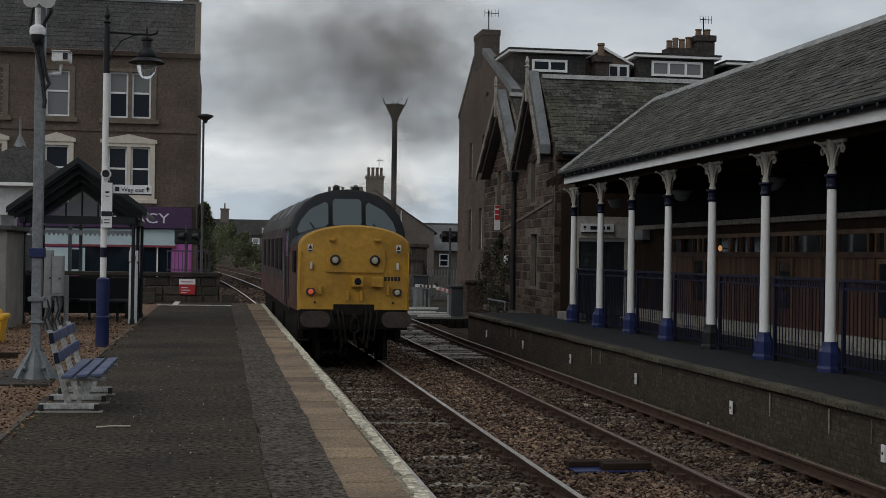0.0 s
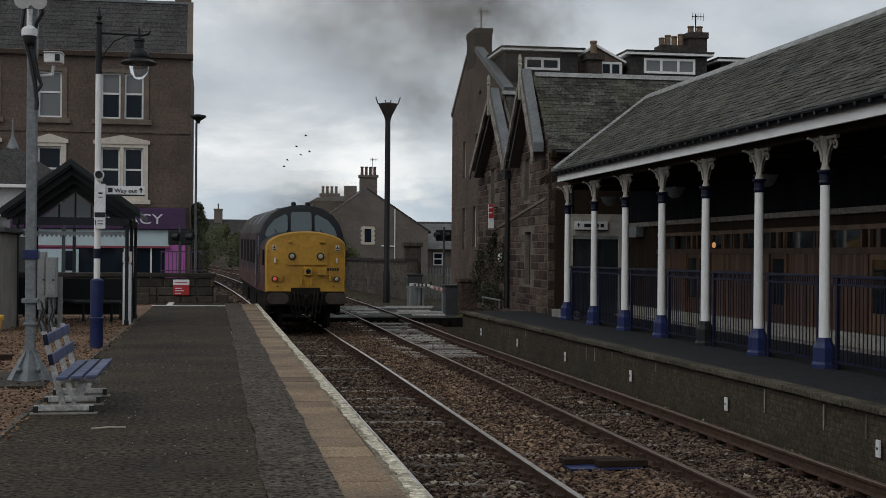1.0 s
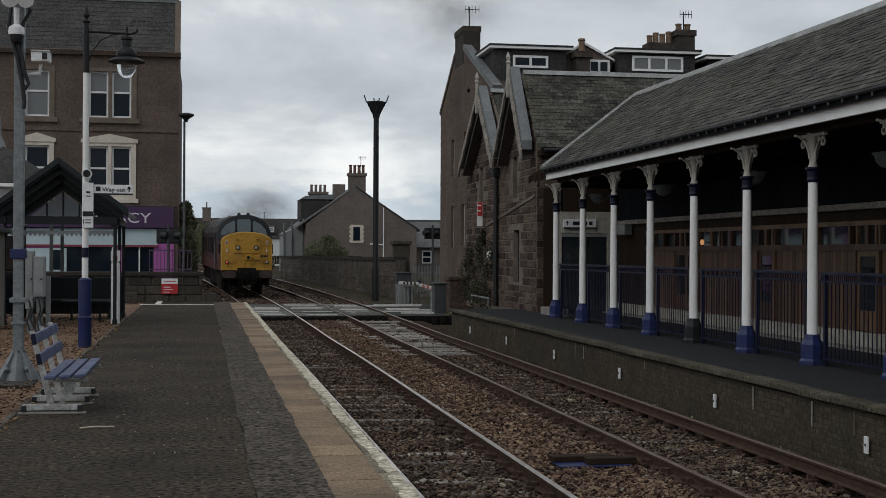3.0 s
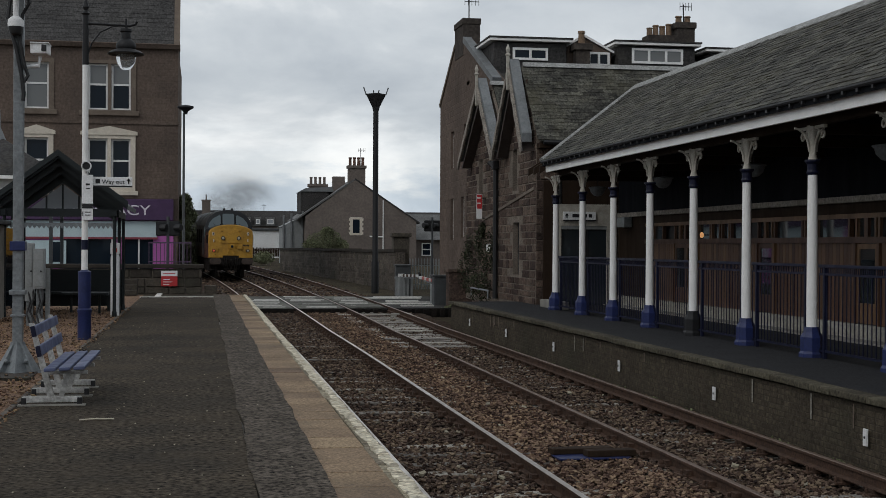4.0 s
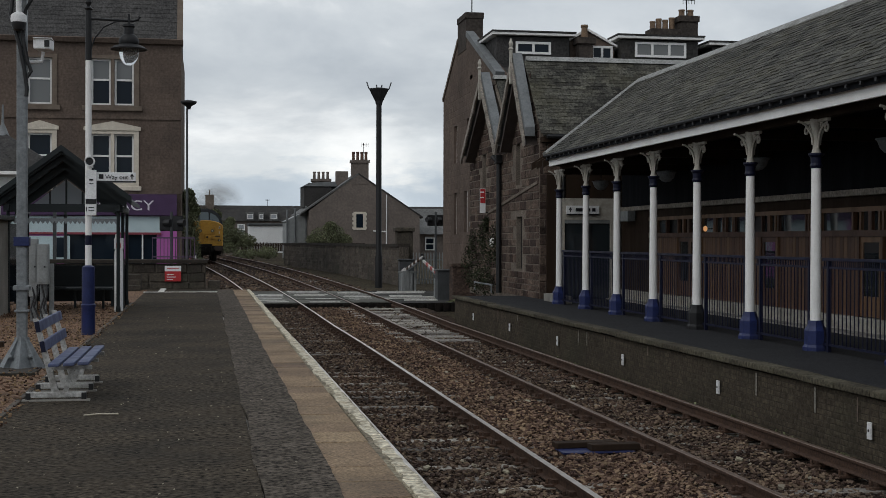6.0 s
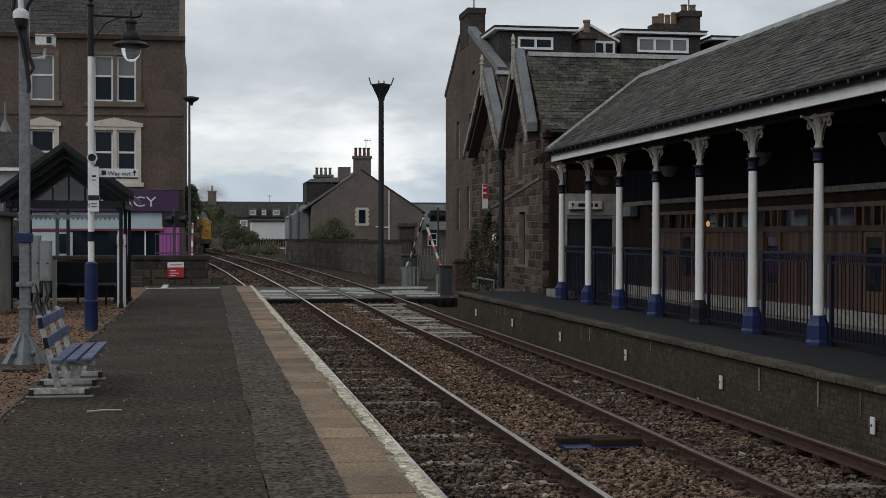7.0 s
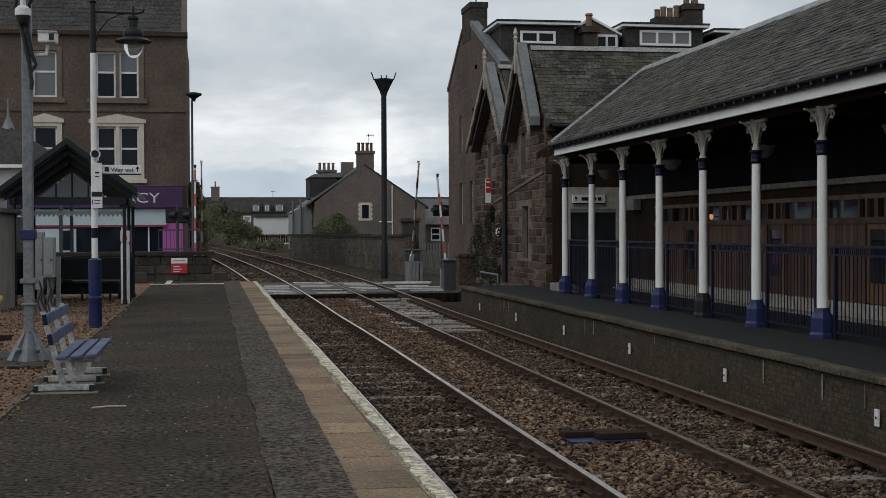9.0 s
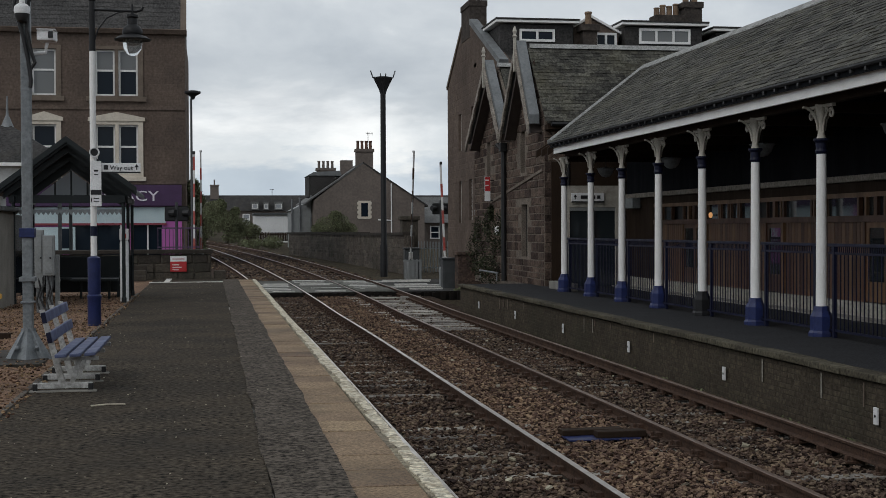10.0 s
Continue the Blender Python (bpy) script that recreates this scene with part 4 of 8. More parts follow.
def lettering(text, size, m, material, parent, name="lettering", extrude=0.01, align="LEFT"):
    cu = bpy.data.curves.new(name, "FONT")
    cu.body, cu.size, cu.extrude, cu.align_x = text, size, extrude, align
    tmp = new(name, cu)
    dg = bpy.context.evaluated_depsgraph_get()
    me = bpy.data.meshes.new_from_object(tmp.evaluated_get(dg))
    bpy.data.objects.remove(tmp)
    me.materials.clear()
    me.materials.append(material)
    ob = new(name, me)
    ob.parent = parent
    ob.matrix_basis = m
    return ob


FACE = pose(0, 0, 0, 90, 0, 0)
lettering("PHARMACY", 0.82, pose(-2.9, 79.52, 3.32, 90, 0, 0) @ Matrix.Diagonal((1.25, 1, 1, 1)), LETTER_WHITE, tenement, align="RIGHT")

# old station house: two gables to the track
GX = 9.75
house = thing("station_house", "brown rubble sandstone station house with twin gables", "house")
HY0, HYM, HY1 = 39.1, 44.4, 49.8
EAVE, APEX = 5.0, 7.22
gable1, gable2 = (39.2, 40.9, 43.15), (43.4, 45.75, 49.1)
h_holes = [(41.3, 42.1, 0.75, 2.4), (41.6, 42.2, 3.4, 4.7), (46.9, 47.5, 3.4, 4.7)]
part("wall", wall_y(GX, GX + 0.5, HY0, HY1, -0.3, EAVE, h_holes), MORTAR, house, "mortar bed behind the rubble")
part("gable_wall", Mesher().prism([(HY0 + 0.1, EAVE), (40.9, APEX - 0.1), (43.25, EAVE)], GX, GX + 0.5, "x").prism([(43.25, EAVE), (45.75, APEX - 0.1), (49.1, EAVE)], GX, GX + 0.5, "x"), MORTAR, house)
part("south_wall", Mesher().box(GX + 0.5, 24, HY0, HY0 + 0.5, -0.3, EAVE), MORTAR, house)
part("north_wall", Mesher().box(GX + 0.5, 24, HY1 - 0.5, HY1, -0.3, EAVE).box(23.5, 24, HY0 + 0.5, HY1 - 0.5, -0.3, EAVE), MORTAR, house)
for y0, y1, z0, z1 in h_holes:
    part("window", Mesher().box(GX + 0.16, GX + 0.24, y0, y0 + 0.07, z0, z1).box(GX + 0.16, GX + 0.24, y1 - 0.07, y1, z0, z1).box(GX + 0.16, GX + 0.24, y0 + 0.07, y1 - 0.07, (z0 + z1) / 2 - 0.03, (z0 + z1) / 2 + 0.03).box(GX + 0.2, GX + 0.22, y0 + 0.05, y1 - 0.05, z0, z1), PANE_DARK, house, "dark boarded window")
part("roof_deck", Mesher().prism([(38.7, EAVE - 0.15), (40.9, APEX), (43.25, EAVE - 0.05), (45.75, APEX), (49.5, EAVE - 0.1), (49.5, EAVE - 0.25), (38.7, EAVE - 0.25)], GX + 0.1, 24, "x"), SLATE_J, house, "weathered slate roof")
pitch = Vector((0, 40.9 - 38.7, APEX - EAVE + 0.15)).normalized()
slates("slate", house, (GX - 0.08, 38.6, EAVE - 0.24), (1, 0, 0), pitch, 13.5, 3.25, 0.27, 0.155, (SLATE, SLATE_J), 200, 7, first=lambda q: q[0])
part("ridge", Mesher().prism([(40.76, APEX - 0.02), (40.9, APEX + 0.13), (41.04, APEX - 0.02)], GX, 24, "x").prism([(45.6, APEX - 0.02), (45.75, APEX + 0.13), (45.9, APEX - 0.02)], GX, 24, "x"), RIDGE, house, "pale zinc ridge capping")
for (a, c, b) in (gable1, gable2):
    for lo, sgn in ((a, -1), (b, 1)):
        mb = Mesher().prism([(c, APEX + 0.22), (c, APEX - 0.02), (lo, EAVE - 0.25), (lo + sgn * 0.02, EAVE + 0.02)], GX - 0.42, GX - 0.12, "x")
        part("skew", mb, LEAD, house, "pale zinc clad verge")
        n = 9
        wav = []
        for k in range(n + 1):
            t = k / n
            y, z = c + (lo - c) * t, APEX - 0.05 + (EAVE - 0.3 - APEX + 0.05) * t
            wav += [(y, z - 0.17 - (0.08 if k % 2 else 0.0))]
        part("bargeboard", Mesher().prism([(c, APEX + 0.0)] + [(lo, EAVE - 0.26)] + wav[::-1], GX - 0.50, GX - 0.43, "x"), BARGE_PALE, house, "scalloped timber bargeboard")
    part("soffit", Mesher().prism([(c, APEX - 0.35), (a + 0.1, EAVE - 0.5), (a + 0.3, EAVE - 0.5), (c, APEX - 0.55), (b - 0.3, EAVE - 0.5), (b - 0.1, EAVE - 0.5)], GX - 0.36, GX - 0.002, "x"), BARGE, house, "brown boarded soffit")
    part("finial", Mesher().bbox(GX - 0.515, GX - 0.425, c - 0.045, c + 0.045, APEX - 0.75, APEX + 0.3, 0.015).turned([(0.04, APEX + 0.28), (0.09, APEX + 0.34), (0.04, APEX + 0.4), (0.07, APEX + 0.5), (0.02, APEX + 0.66)], 8, Matrix.Translation((GX - 0.47, c, 0))), FINIAL, house, "turned timber finial")
part("downpipe", Mesher().tube([(GX - 0.12, 44.2, -0.1), (GX - 0.12, 44.2, 4.2), (GX - 0.3, 44.4, 4.45)], 0.085).bbox(GX - 0.25, GX - 0.02, 44.05, 44.35, 4.2, 4.5, 0.03), BLACK, house, "black cast iron downpipe")
part("corner_pipe", Mesher().tube([(GX + 0.7, HY0 - 0.1, -0.1), (GX + 0.7, HY0 - 0.1, 4.2)], 0.07), BLACK, house, "black downpipe at the corner")
part("eaves_gutter", Mesher().tube([(GX + 0.1, 38.6, EAVE - 0.3), (22, 38.6, EAVE - 0.3)], 0.07), BLACK, house, "black eaves gutter")
part("eave_board", Mesher().box(GX + 0.02, 22, 38.72, 39.1, EAVE - 0.45, EAVE - 0.3), TIMBER_DK, house)

part("roof_scar", Mesher().prism([(39.25, 3.33), (39.25, 3.42), (46.7, 2.62), (46.7, 2.53)], GX - 0.045, GX - 0.005, "x"), MORTAR, house, "pale mortar scar of a lost lean-to roof")
part("wall_plate", Mesher().bbox(GX - 0.06, GX - 0.01, 45.45, 45.95, 1.45, 1.72, 0.008), SIGN_WHITE, house, "small white plate")
hand = thing("ramp_handrail", "low dull steel handrail at the far platform end", "handrail", pose(9.3, 43.7, PL_R))
part("rail", Mesher().tube([(0, 0, 0.26), (0.05, 3.2, 0.26)], 0.03, 8), GALV, hand)
part("post", Mesher().tube([(0, 0.1, 0), (0, 0.1, 0.26)], 0.025, 8), GALV, hand)
part("post", Mesher().tube([(0.05, 3.1, -0.02), (0.05, 3.1, 0.26)], 0.025, 8), GALV, hand)

# tall tenement behind the station house
tall = thing("stone_tenement", "dark stone tenement gable with box dormers", "building")
TX = 10.7
t_holes = [(57.6, 58.3, 1.9, 3.7), (57.6, 58.3, 5.0, 6.6), (55.2, 55.9, 2.0, 3.7), (54.8, 55.4, 5.2, 6.7), (54.2, 54.7, 8.4, 9.4), (55.4, 56.0, -0.6, 1.0)]
part("wall", wall_y(TX, TX + 0.5, 49.6, 61.0, -1.0, 7.8, t_holes), STONE_FAR, tall, "smoked rubble gable wall")
part("gable", Mesher().prism([(49.6, 7.8), (61.0, 7.8), (61.0, 8.0), (57.4, 10.15), (55.4, 10.15)], TX, TX + 0.5, "x"), STONE_FAR, tall)
part("side_walls", Mesher().box(TX + 0.5, 40, 49.6, 50, -1, 7.7).box(TX + 0.5, 40, 60.5, 61.0, -1, 7.8), STONE_FAR, tall)
# black sheet behind the gable openings, room shade given as colour
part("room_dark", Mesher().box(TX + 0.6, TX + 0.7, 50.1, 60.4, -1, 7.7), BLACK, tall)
for y0, y1, z0, z1 in t_holes[:4]:
    part("window", Mesher().box(TX + 0.12, TX + 0.2, y0, y0 + 0.08, z0, z1).box(TX + 0.12, TX + 0.2, y1 - 0.08, y1, z0, z1).box(TX + 0.12, TX + 0.2, y0, y1, (z0 + z1) / 2 - 0.04, (z0 + z1) / 2 + 0.04), WHITE, tall, "narrow white framed window")
part("roof", Mesher().prism([(49.3, 7.7), (54.6, 9.5), (57.6, 9.5), (61.2, 7.8), (61.2, 7.6), (49.3, 7.5)], TX + 0.5, 40, "x"), SLATE_FAR, tall, "slate roof behind the dormers")
part("skew", Mesher().prism([(49.6, 7.75), (49.5, 7.95), (55.4, 10.35), (55.45, 10.12)], TX - 0.05, TX + 0.3, "x"), LEAD, tall, "dull lead covered skew")
part("skew", Mesher().prism([(61.0, 7.95), (61.1, 8.1), (57.4, 10.3), (57.35, 10.12)], TX - 0.05, TX + 0.3, "x"), STONE_TRIM, tall, "grey stone skew")
chimney("chimney", TX - 0.02, TX + 0.7, 55.5, 57.4, 9.6, 11.15, 0, SOOT_STONE, TERRACOTTA, "broad stone gable chimney", parent=tall, lip=0.035)
masonry("rubble", tall, (TX, 61.0, 0), (0, -1, 0), (-1, 0, 0), 11.4, -0.9, 9.9, [(61.0 - b, 61.0 - a, c, d) for a, b, c, d in t_holes], (0.22, 0.34), (0.3, 0.9), 0.006, (STONE_FAR, STONE_FAR), 0, 17, keep=lambda a, z: z < 7.7 or 0.15 + (z - 8.0) * 1.67 < a < 11.2 - (z - 7.8) * 2.45)


def dormer(x0, x1, y, z0, z1, wins, name="dormer"):
    d = part(name, Mesher().box(x0, x1, y, y + 4, z0 - 1.2, z1), SLATE_FAR, tall, "flat roofed slate hung dormer")
    part("roof_edge", Mesher().bbox(x0 - 0.2, x1 + 0.2, y - 0.22, y + 4, z1 + 0.05, z1 + 0.15, 0.015), WHITE, d, "pale fascia and lead flat")
    part("roof_lead", Mesher().box(x0 - 0.22, x1 + 0.22, y - 0.25, y + 4, z1 + 0.16, z1 + 0.22), SLATE_FAR, d)
    for a, b, lo, hi, m in wins:
        window_x(d, a, b, lo, hi, y - 0.06, PANE_MID if m > 1 else PANE_DARK, bar=0.09, mullions=m, transom=0)


dormer(11.05, 13.95, 51.2, 8.5, 9.52, [(11.8, 13.2, 8.86, 9.34, 1)])
dormer(16.05, 19.2, 51.2, 8.5, 9.52, [(16.6, 18.7, 8.86, 9.46, 2)])
dormer(19.8, 24.0, 51.2, 8.4, 9.35, [(20.3, 21.8, 8.75, 9.2, 1)])
g = part("gable_dormer", Mesher().prism([(14.05, 7.9), (14.05, 9.45), (14.72, 9.85), (15.85, 9.28), (15.85, 7.9)], 51.5, 54.5, "y"), STONE_FAR, tall, "small gabled dormer")
window_x(g, 14.9, 15.78, 8.75, 9.3, 51.44, PANE_DARK, bar=0.09, mullions=1, transom=0)
part("verge", Mesher().prism([(14.0, 9.45), (14.72, 9.88), (15.95, 9.25), (15.95, 9.34), (14.72, 9.98), (14.0, 9.55)], 51.4, 54.5, "y"), WHITE, g)
chimney("chimney", 14.25, 14.8, 50.85, 51.35, 8.4, 9.52, 1, SOOT_STONE, TERRACOTTA, "short stack with one large buff pot", 0.52, parent=tall)
chimney("chimney", 18.0, 19.2, 53.2, 54.0, 9.0, 10.34, 0, SOOT_STONE, TERRACOTTA, "lower shoulder of a stone stack", parent=tall, lip=0.04)
wide = chimney("chimney", 19.2, 19.95, 53.2, 54.0, 9.0, 10.9, 2, SOOT_STONE, TERRACOTTA, "stone stack with clay pots", 0.3, parent=tall, lip=0.06)
for px, ph in ((18.14, 0.34), (18.4, 0.46), (18.68, 0.42), (18.96, 0.52)):
    part("chimney_pot", Mesher().turned([(0.13, 10.3), (0.12, 10.34 + ph * 0.85), (0.14, 10.34 + ph * 0.88), (0.13, 10.34 + ph), (0.08, 10.32 + ph)], 10, Matrix.Translation((px, 53.6, 0))), TERRACOTTA, wide, "stubby clay chimney pot", True)
# ---------------------------------------------------------------- platform canopy of the old station
CX0 = 9.5
COLS = [20.08 + 2.63 * (k - 2) for k in range(9)]
canopy = thing("canopy", "slate roofed platform canopy with white fascia board", "canopy")
EV, RG = (9.02, 3.80), (13.2, 6.55)
roof = Mesher()
roof.add([(9.02, -6, 3.91), (9.02, 35.5, 3.91), (13.2, 40.3, 6.53), (13.2, -6, 6.53), (17.4, 35.5, 3.78), (17.4, -6, 3.78),
          (9.02, -6, 3.80), (9.02, 35.5, 3.80), (13.2, 40.3, 6.40), (13.2, -6, 6.40), (17.4, 35.5, 3.66), (17.4, -6, 3.66)],
         [(0, 1, 2, 3), (3, 2, 4, 5), (1, 4, 2), (6, 9, 8, 7), (9, 11, 10, 8), (7, 8, 10), (0, 6, 7, 1), (1, 7, 10, 4), (4, 10, 11, 5), (0, 3, 9, 6), (3, 5, 11, 9)])
part("roof_deck", roof, NAVY_SHADE, canopy, "boarded roof underside, shade put into its colour")
part("ridge", Mesher().prism([(13.02, 6.5), (13.2, 6.68), (13.38, 6.5)], -6, 40.3, "y"), RIDGE, canopy, "pale ridge capping")
part("hip", Mesher().tube([(9.0, 35.5, 3.97), (13.2, 40.3, 6.6)], 0.075, 6), RIDGE, canopy, "pale lead hip roll")
part("fascia", Mesher().bbox(9.10, 9.16, -6, 35.45, 3.64, 3.92, 0.008), WHITE, canopy, "white painted fascia board")
part("end_fascia", Mesher().box(9.16, 17, 35.39, 35.45, 3.64, 3.88), TIMBER_DK, canopy)
part("gutter", Mesher().tube([(8.99, -6, 3.915), (8.99, 35.5, 3.915)], 0.04, 8), IRON, canopy, "black half round gutter")
bracket_me = Mesher().box(-0.06, 0.02, -0.03, 0.03, 0, 0.09).mesh("gutter_bracket", BLACK)
for k in range(48):
    piece("gutter_bracket", bracket_me, canopy, pose(9.03, 35.2 - 0.8 * k * 0.55, 3.83))
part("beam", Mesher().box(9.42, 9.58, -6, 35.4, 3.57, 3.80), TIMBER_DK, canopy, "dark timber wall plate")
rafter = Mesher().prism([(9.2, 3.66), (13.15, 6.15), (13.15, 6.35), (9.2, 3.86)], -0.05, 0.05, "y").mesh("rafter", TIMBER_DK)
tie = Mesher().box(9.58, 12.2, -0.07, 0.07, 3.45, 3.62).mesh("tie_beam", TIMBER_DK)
for k, y in enumerate(COLS):
    piece("tie_beam", tie, canopy, pose(0, y, 0))
    for d in (0, 0.66, 1.32, 1.98):
        piece("rafter", rafter, canopy, pose(0, y + d, 0))


def build_column():
    c = thing("canopy_column", "slender white iron column on a blue pedestal", "column", group="canopy columns")
    part("pedestal", Mesher().turned([(0.20, 0.0), (0.20, 0.06), (0.175, 0.10), (0.175, 0.32), (0.13, 0.40), (0.11, 0.48)], 8, pose(0, 0, 0, 0, 0, 22.5)), BLUE, c, "blue painted octagonal pedestal")
    part("shaft", Mesher().turned([(0.088, 0.46), (0.085, 1.2), (0.076, 2.9)], 18), WHITE, c, "white painted shaft", True)
    part("collar", Mesher().turned([(0.082, 2.88), (0.10, 2.92), (0.085, 2.96), (0.09, 3.05), (0.125, 3.09), (0.125, 3.12)], 18), BLUE_DARK, c, "dark blue capital")
    br = Mesher().turned([(0.08, 3.12), (0.055, 3.2), (0.06, 3.4), (0.10, 3.66)], 10)
    for s in (-1, 1):
        arc = [(0, s * (0.06 + 0.32 * (1 - math.cos(t * math.pi / 2))), 3.2 + 0.38 * math.sin(t * math.pi / 2)) for t in [i / 7 for i in range(8)]]
        br.tube(arc, 0.017, 6)
        br.tube([(0, s * 0.36 + 0.055 * math.cos(a), 3.5 + 0.055 * math.sin(a)) for a in [i * math.pi / 5 for i in range(11)]], 0.018, 6)
        br.tube([(0, s * 0.19 + 0.035 * math.cos(a), 3.56 + 0.035 * math.sin(a)) for a in [i * math.pi / 4 for i in range(9)]], 0.016, 6)
        br.box(-0.03, 0.03, min(s * 0.02, s * 0.44), max(s * 0.02, s * 0.44), 3.60, 3.66)
        br.tube([(s * (0.06 + 0.25 * (1 - math.cos(t * math.pi / 2))), 0, 3.25 + 0.36 * math.sin(t * math.pi / 2)) for t in [i / 6 for i in range(7)]], 0.02, 6)
    part("bracket", br, FINIAL, c, "cream scrolled iron bracket", True)
    return c


col = build_column()
col.matrix_basis = pose(CX0, COLS[0], PL_R)
for k, y in enumerate(COLS[1:]):
    other = copy_thing(col, pose(CX0, y, PL_R))
    if k == 3:
        tagged(other, "slender white iron column on an unpainted dark pedestal", "column", "canopy columns")
        for limb in other.children:
            if limb.name.startswith("pedestal"):
                limb.data = limb.data.copy()
                limb.data.materials[0] = IRON

rail_bar = Mesher().box(-0.007, 0.007, -0.007, 0.007, 0.12, 1.33).mesh("bar", BLUE_DARK)
spindle_me = Mesher().box(-0.006, 0.006, -0.008, 0.008, 1.335, 1.42).mesh("spindle", BLUE_DARK)
post_me = Mesher().bbox(-0.03, 0.03, -0.03, 0.03, 0.0, 1.46, 0.006).mesh("post", BLUE_DARK)


def build_railing(length):
    r = thing("railing", "dark blue iron railing between canopy columns", "railing", group="canopy railings")
    part("top_rail", Mesher().bbox(-0.03, 0.03, 0, length, 1.42, 1.47, 0.008), BLUE_DARK, r)
    part("middle_rail", Mesher().box(-0.018, 0.018, 0, length, 1.30, 1.335), BLUE_DARK, r)
    part("bottom_rail", Mesher().box(-0.018, 0.018, 0, length, 0.10, 0.135), BLUE_DARK, r)
    n = int(length / 0.13)
    for k in range(n + 1):
        piece("bar", rail_bar, r, pose(0, k * length / n, 0))
    for k in range(2 * n):
        piece("spindle", spindle_me, r, pose(0, (k + 0.5) * length / (2 * n), 0))
    piece("post", post_me, r, pose(0, 0.2, 0))
    piece("post", post_me, r, pose(0, length - 0.2, 0))
    return r


bay = build_railing(2.63 - 0.28)
bay.matrix_basis = pose(CX0 + 0.06, COLS[0] + 0.14, PL_R)
for y in COLS[1:-1]:
    copy_thing(bay, pose(CX0 + 0.06, y + 0.14, PL_R))
single("dwarf_wall", Mesher().bbox(9.55, 9.85, COLS[-1] - 0.1, COLS[-1] + 1.9, PL_R, PL_R + 0.22, 0.02), CONCRETE, "low pale stone dwarf wall under the canopy end", "dwarf wall", "structure")

# timber and glass screen at the back of the canopy: doors every 4.55 m with boarding and windows between
SX = 12.2
screen = thing("timber_screen", "brown varnished timber screen with glazed doors and windows", "wall")
part("upper_wall", Mesher().box(SX, SX + 0.2, -6, 38.8, 2.63, 5.6), NAVY_SHADE, screen, "boarding with canopy shade put into its dark colour")
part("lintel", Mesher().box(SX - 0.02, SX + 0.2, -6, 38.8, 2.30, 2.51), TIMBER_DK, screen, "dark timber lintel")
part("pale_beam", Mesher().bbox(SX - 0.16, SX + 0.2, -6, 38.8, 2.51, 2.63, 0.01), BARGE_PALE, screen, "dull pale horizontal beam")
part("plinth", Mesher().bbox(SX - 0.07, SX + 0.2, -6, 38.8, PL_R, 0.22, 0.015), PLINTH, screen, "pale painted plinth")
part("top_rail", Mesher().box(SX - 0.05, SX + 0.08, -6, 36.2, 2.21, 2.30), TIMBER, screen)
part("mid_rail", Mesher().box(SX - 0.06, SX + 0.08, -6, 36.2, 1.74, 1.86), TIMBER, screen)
# black strip behind the screen glass imitates the shade of the rooms
part("backing", Mesher().box(SX + 0.10, SX + 0.16, -6, 38.8, 0.22, 2.30), BLACK, screen, "black sheet in place of room shade behind the glass")
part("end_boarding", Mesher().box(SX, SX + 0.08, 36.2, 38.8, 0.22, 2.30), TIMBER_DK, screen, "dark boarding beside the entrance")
board_w = 0.155
board = Mesher().bbox(0, 0.05, 0.004, board_w - 0.004, 0.22, 1.74, 0.008).mesh("board", TIMBER)
stile = Mesher().box(-0.05, 0.06, -0.04, 0.04, 0.22, 1.86).mesh("stile", TIMBER)
muntin = Mesher().box(-0.045, 0.05, -0.035, 0.035, 1.86, 2.21).mesh("muntin", TIMBER)


def screen_pane(y0, y1):
    part("pane", Mesher().box(SX + 0.02, SX + 0.03, y0, y1, 1.86, 2.21), PANE_REFLECT, screen)
    for y in (y0, y1):
        piece("muntin", muntin, screen, pose(SX, y, 0))


def screen_door(y0, y1):
    door = part("door", Mesher().box(SX - 0.02, SX + 0.03, y0, y0 + 0.11, 0.24, 1.73).box(SX - 0.02, SX + 0.03, y1 - 0.11, y1, 0.24, 1.73).box(SX - 0.02, SX + 0.03, y0 + 0.11, y1 - 0.11, 0.24, 0.62).box(SX - 0.02, SX + 0.03, y0 + 0.11, y1 - 0.11, 1.63, 1.73), TIMBER, screen, "varnished glazed door")
    part("door_glass", Mesher().box(SX, SX + 0.012, y0 + 0.11, y1 - 0.11, 0.62, 1.63), PANE_REFLECT, door, "dark door glass")


for k, d in enumerate((33.85, 28.45, 23.85, 19.3, 14.75, 10.2)):
    width = 0.82
    leaves = 2 if k == 0 else 1
    for q in range(leaves):
        screen_door(d - (q + 1) * width, d - q * width)
        screen_pane(d - (q + 1) * width + 0.06, d - q * width - 0.44)
        screen_pane(d - (q + 1) * width + 0.44, d - q * width - 0.02)
    e = d - leaves * width
    for y in (d + 0.04, e - 0.04):
        piece("stile", stile, screen, pose(SX, y, 0))
    stop = (28.45, 23.85, 19.3, 14.75, 10.2, 6.0)[k] + 0.1
    y = e - 0.1 - board_w
    while y > stop - 0.02:
        piece("board", board, screen, pose(SX, y, 0))
        y -= board_w
    for a, b in ((0.08, 1.45), (1.58, 2.0), (2.12, 3.5)) if k else ((0.1, 0.9), (1.0, 1.5), (1.65, 2.1), (2.2, 2.95)):
        screen_pane(e - b, e - a)
y = 34.0
while y < 36.1:
    piece("board", board, screen, pose(SX, y, 0))
    y += board_w
screen_pane(34.75, 35.5)
single("canopy_kerb", Mesher().bbox(SX - 0.5, SX - 0.07, -6, 38.8, PL_R - 0.02, PL_R + 0.03, 0.01), CONCRETE, "worn concrete strip at the foot of the screen", "kerb", "structure")
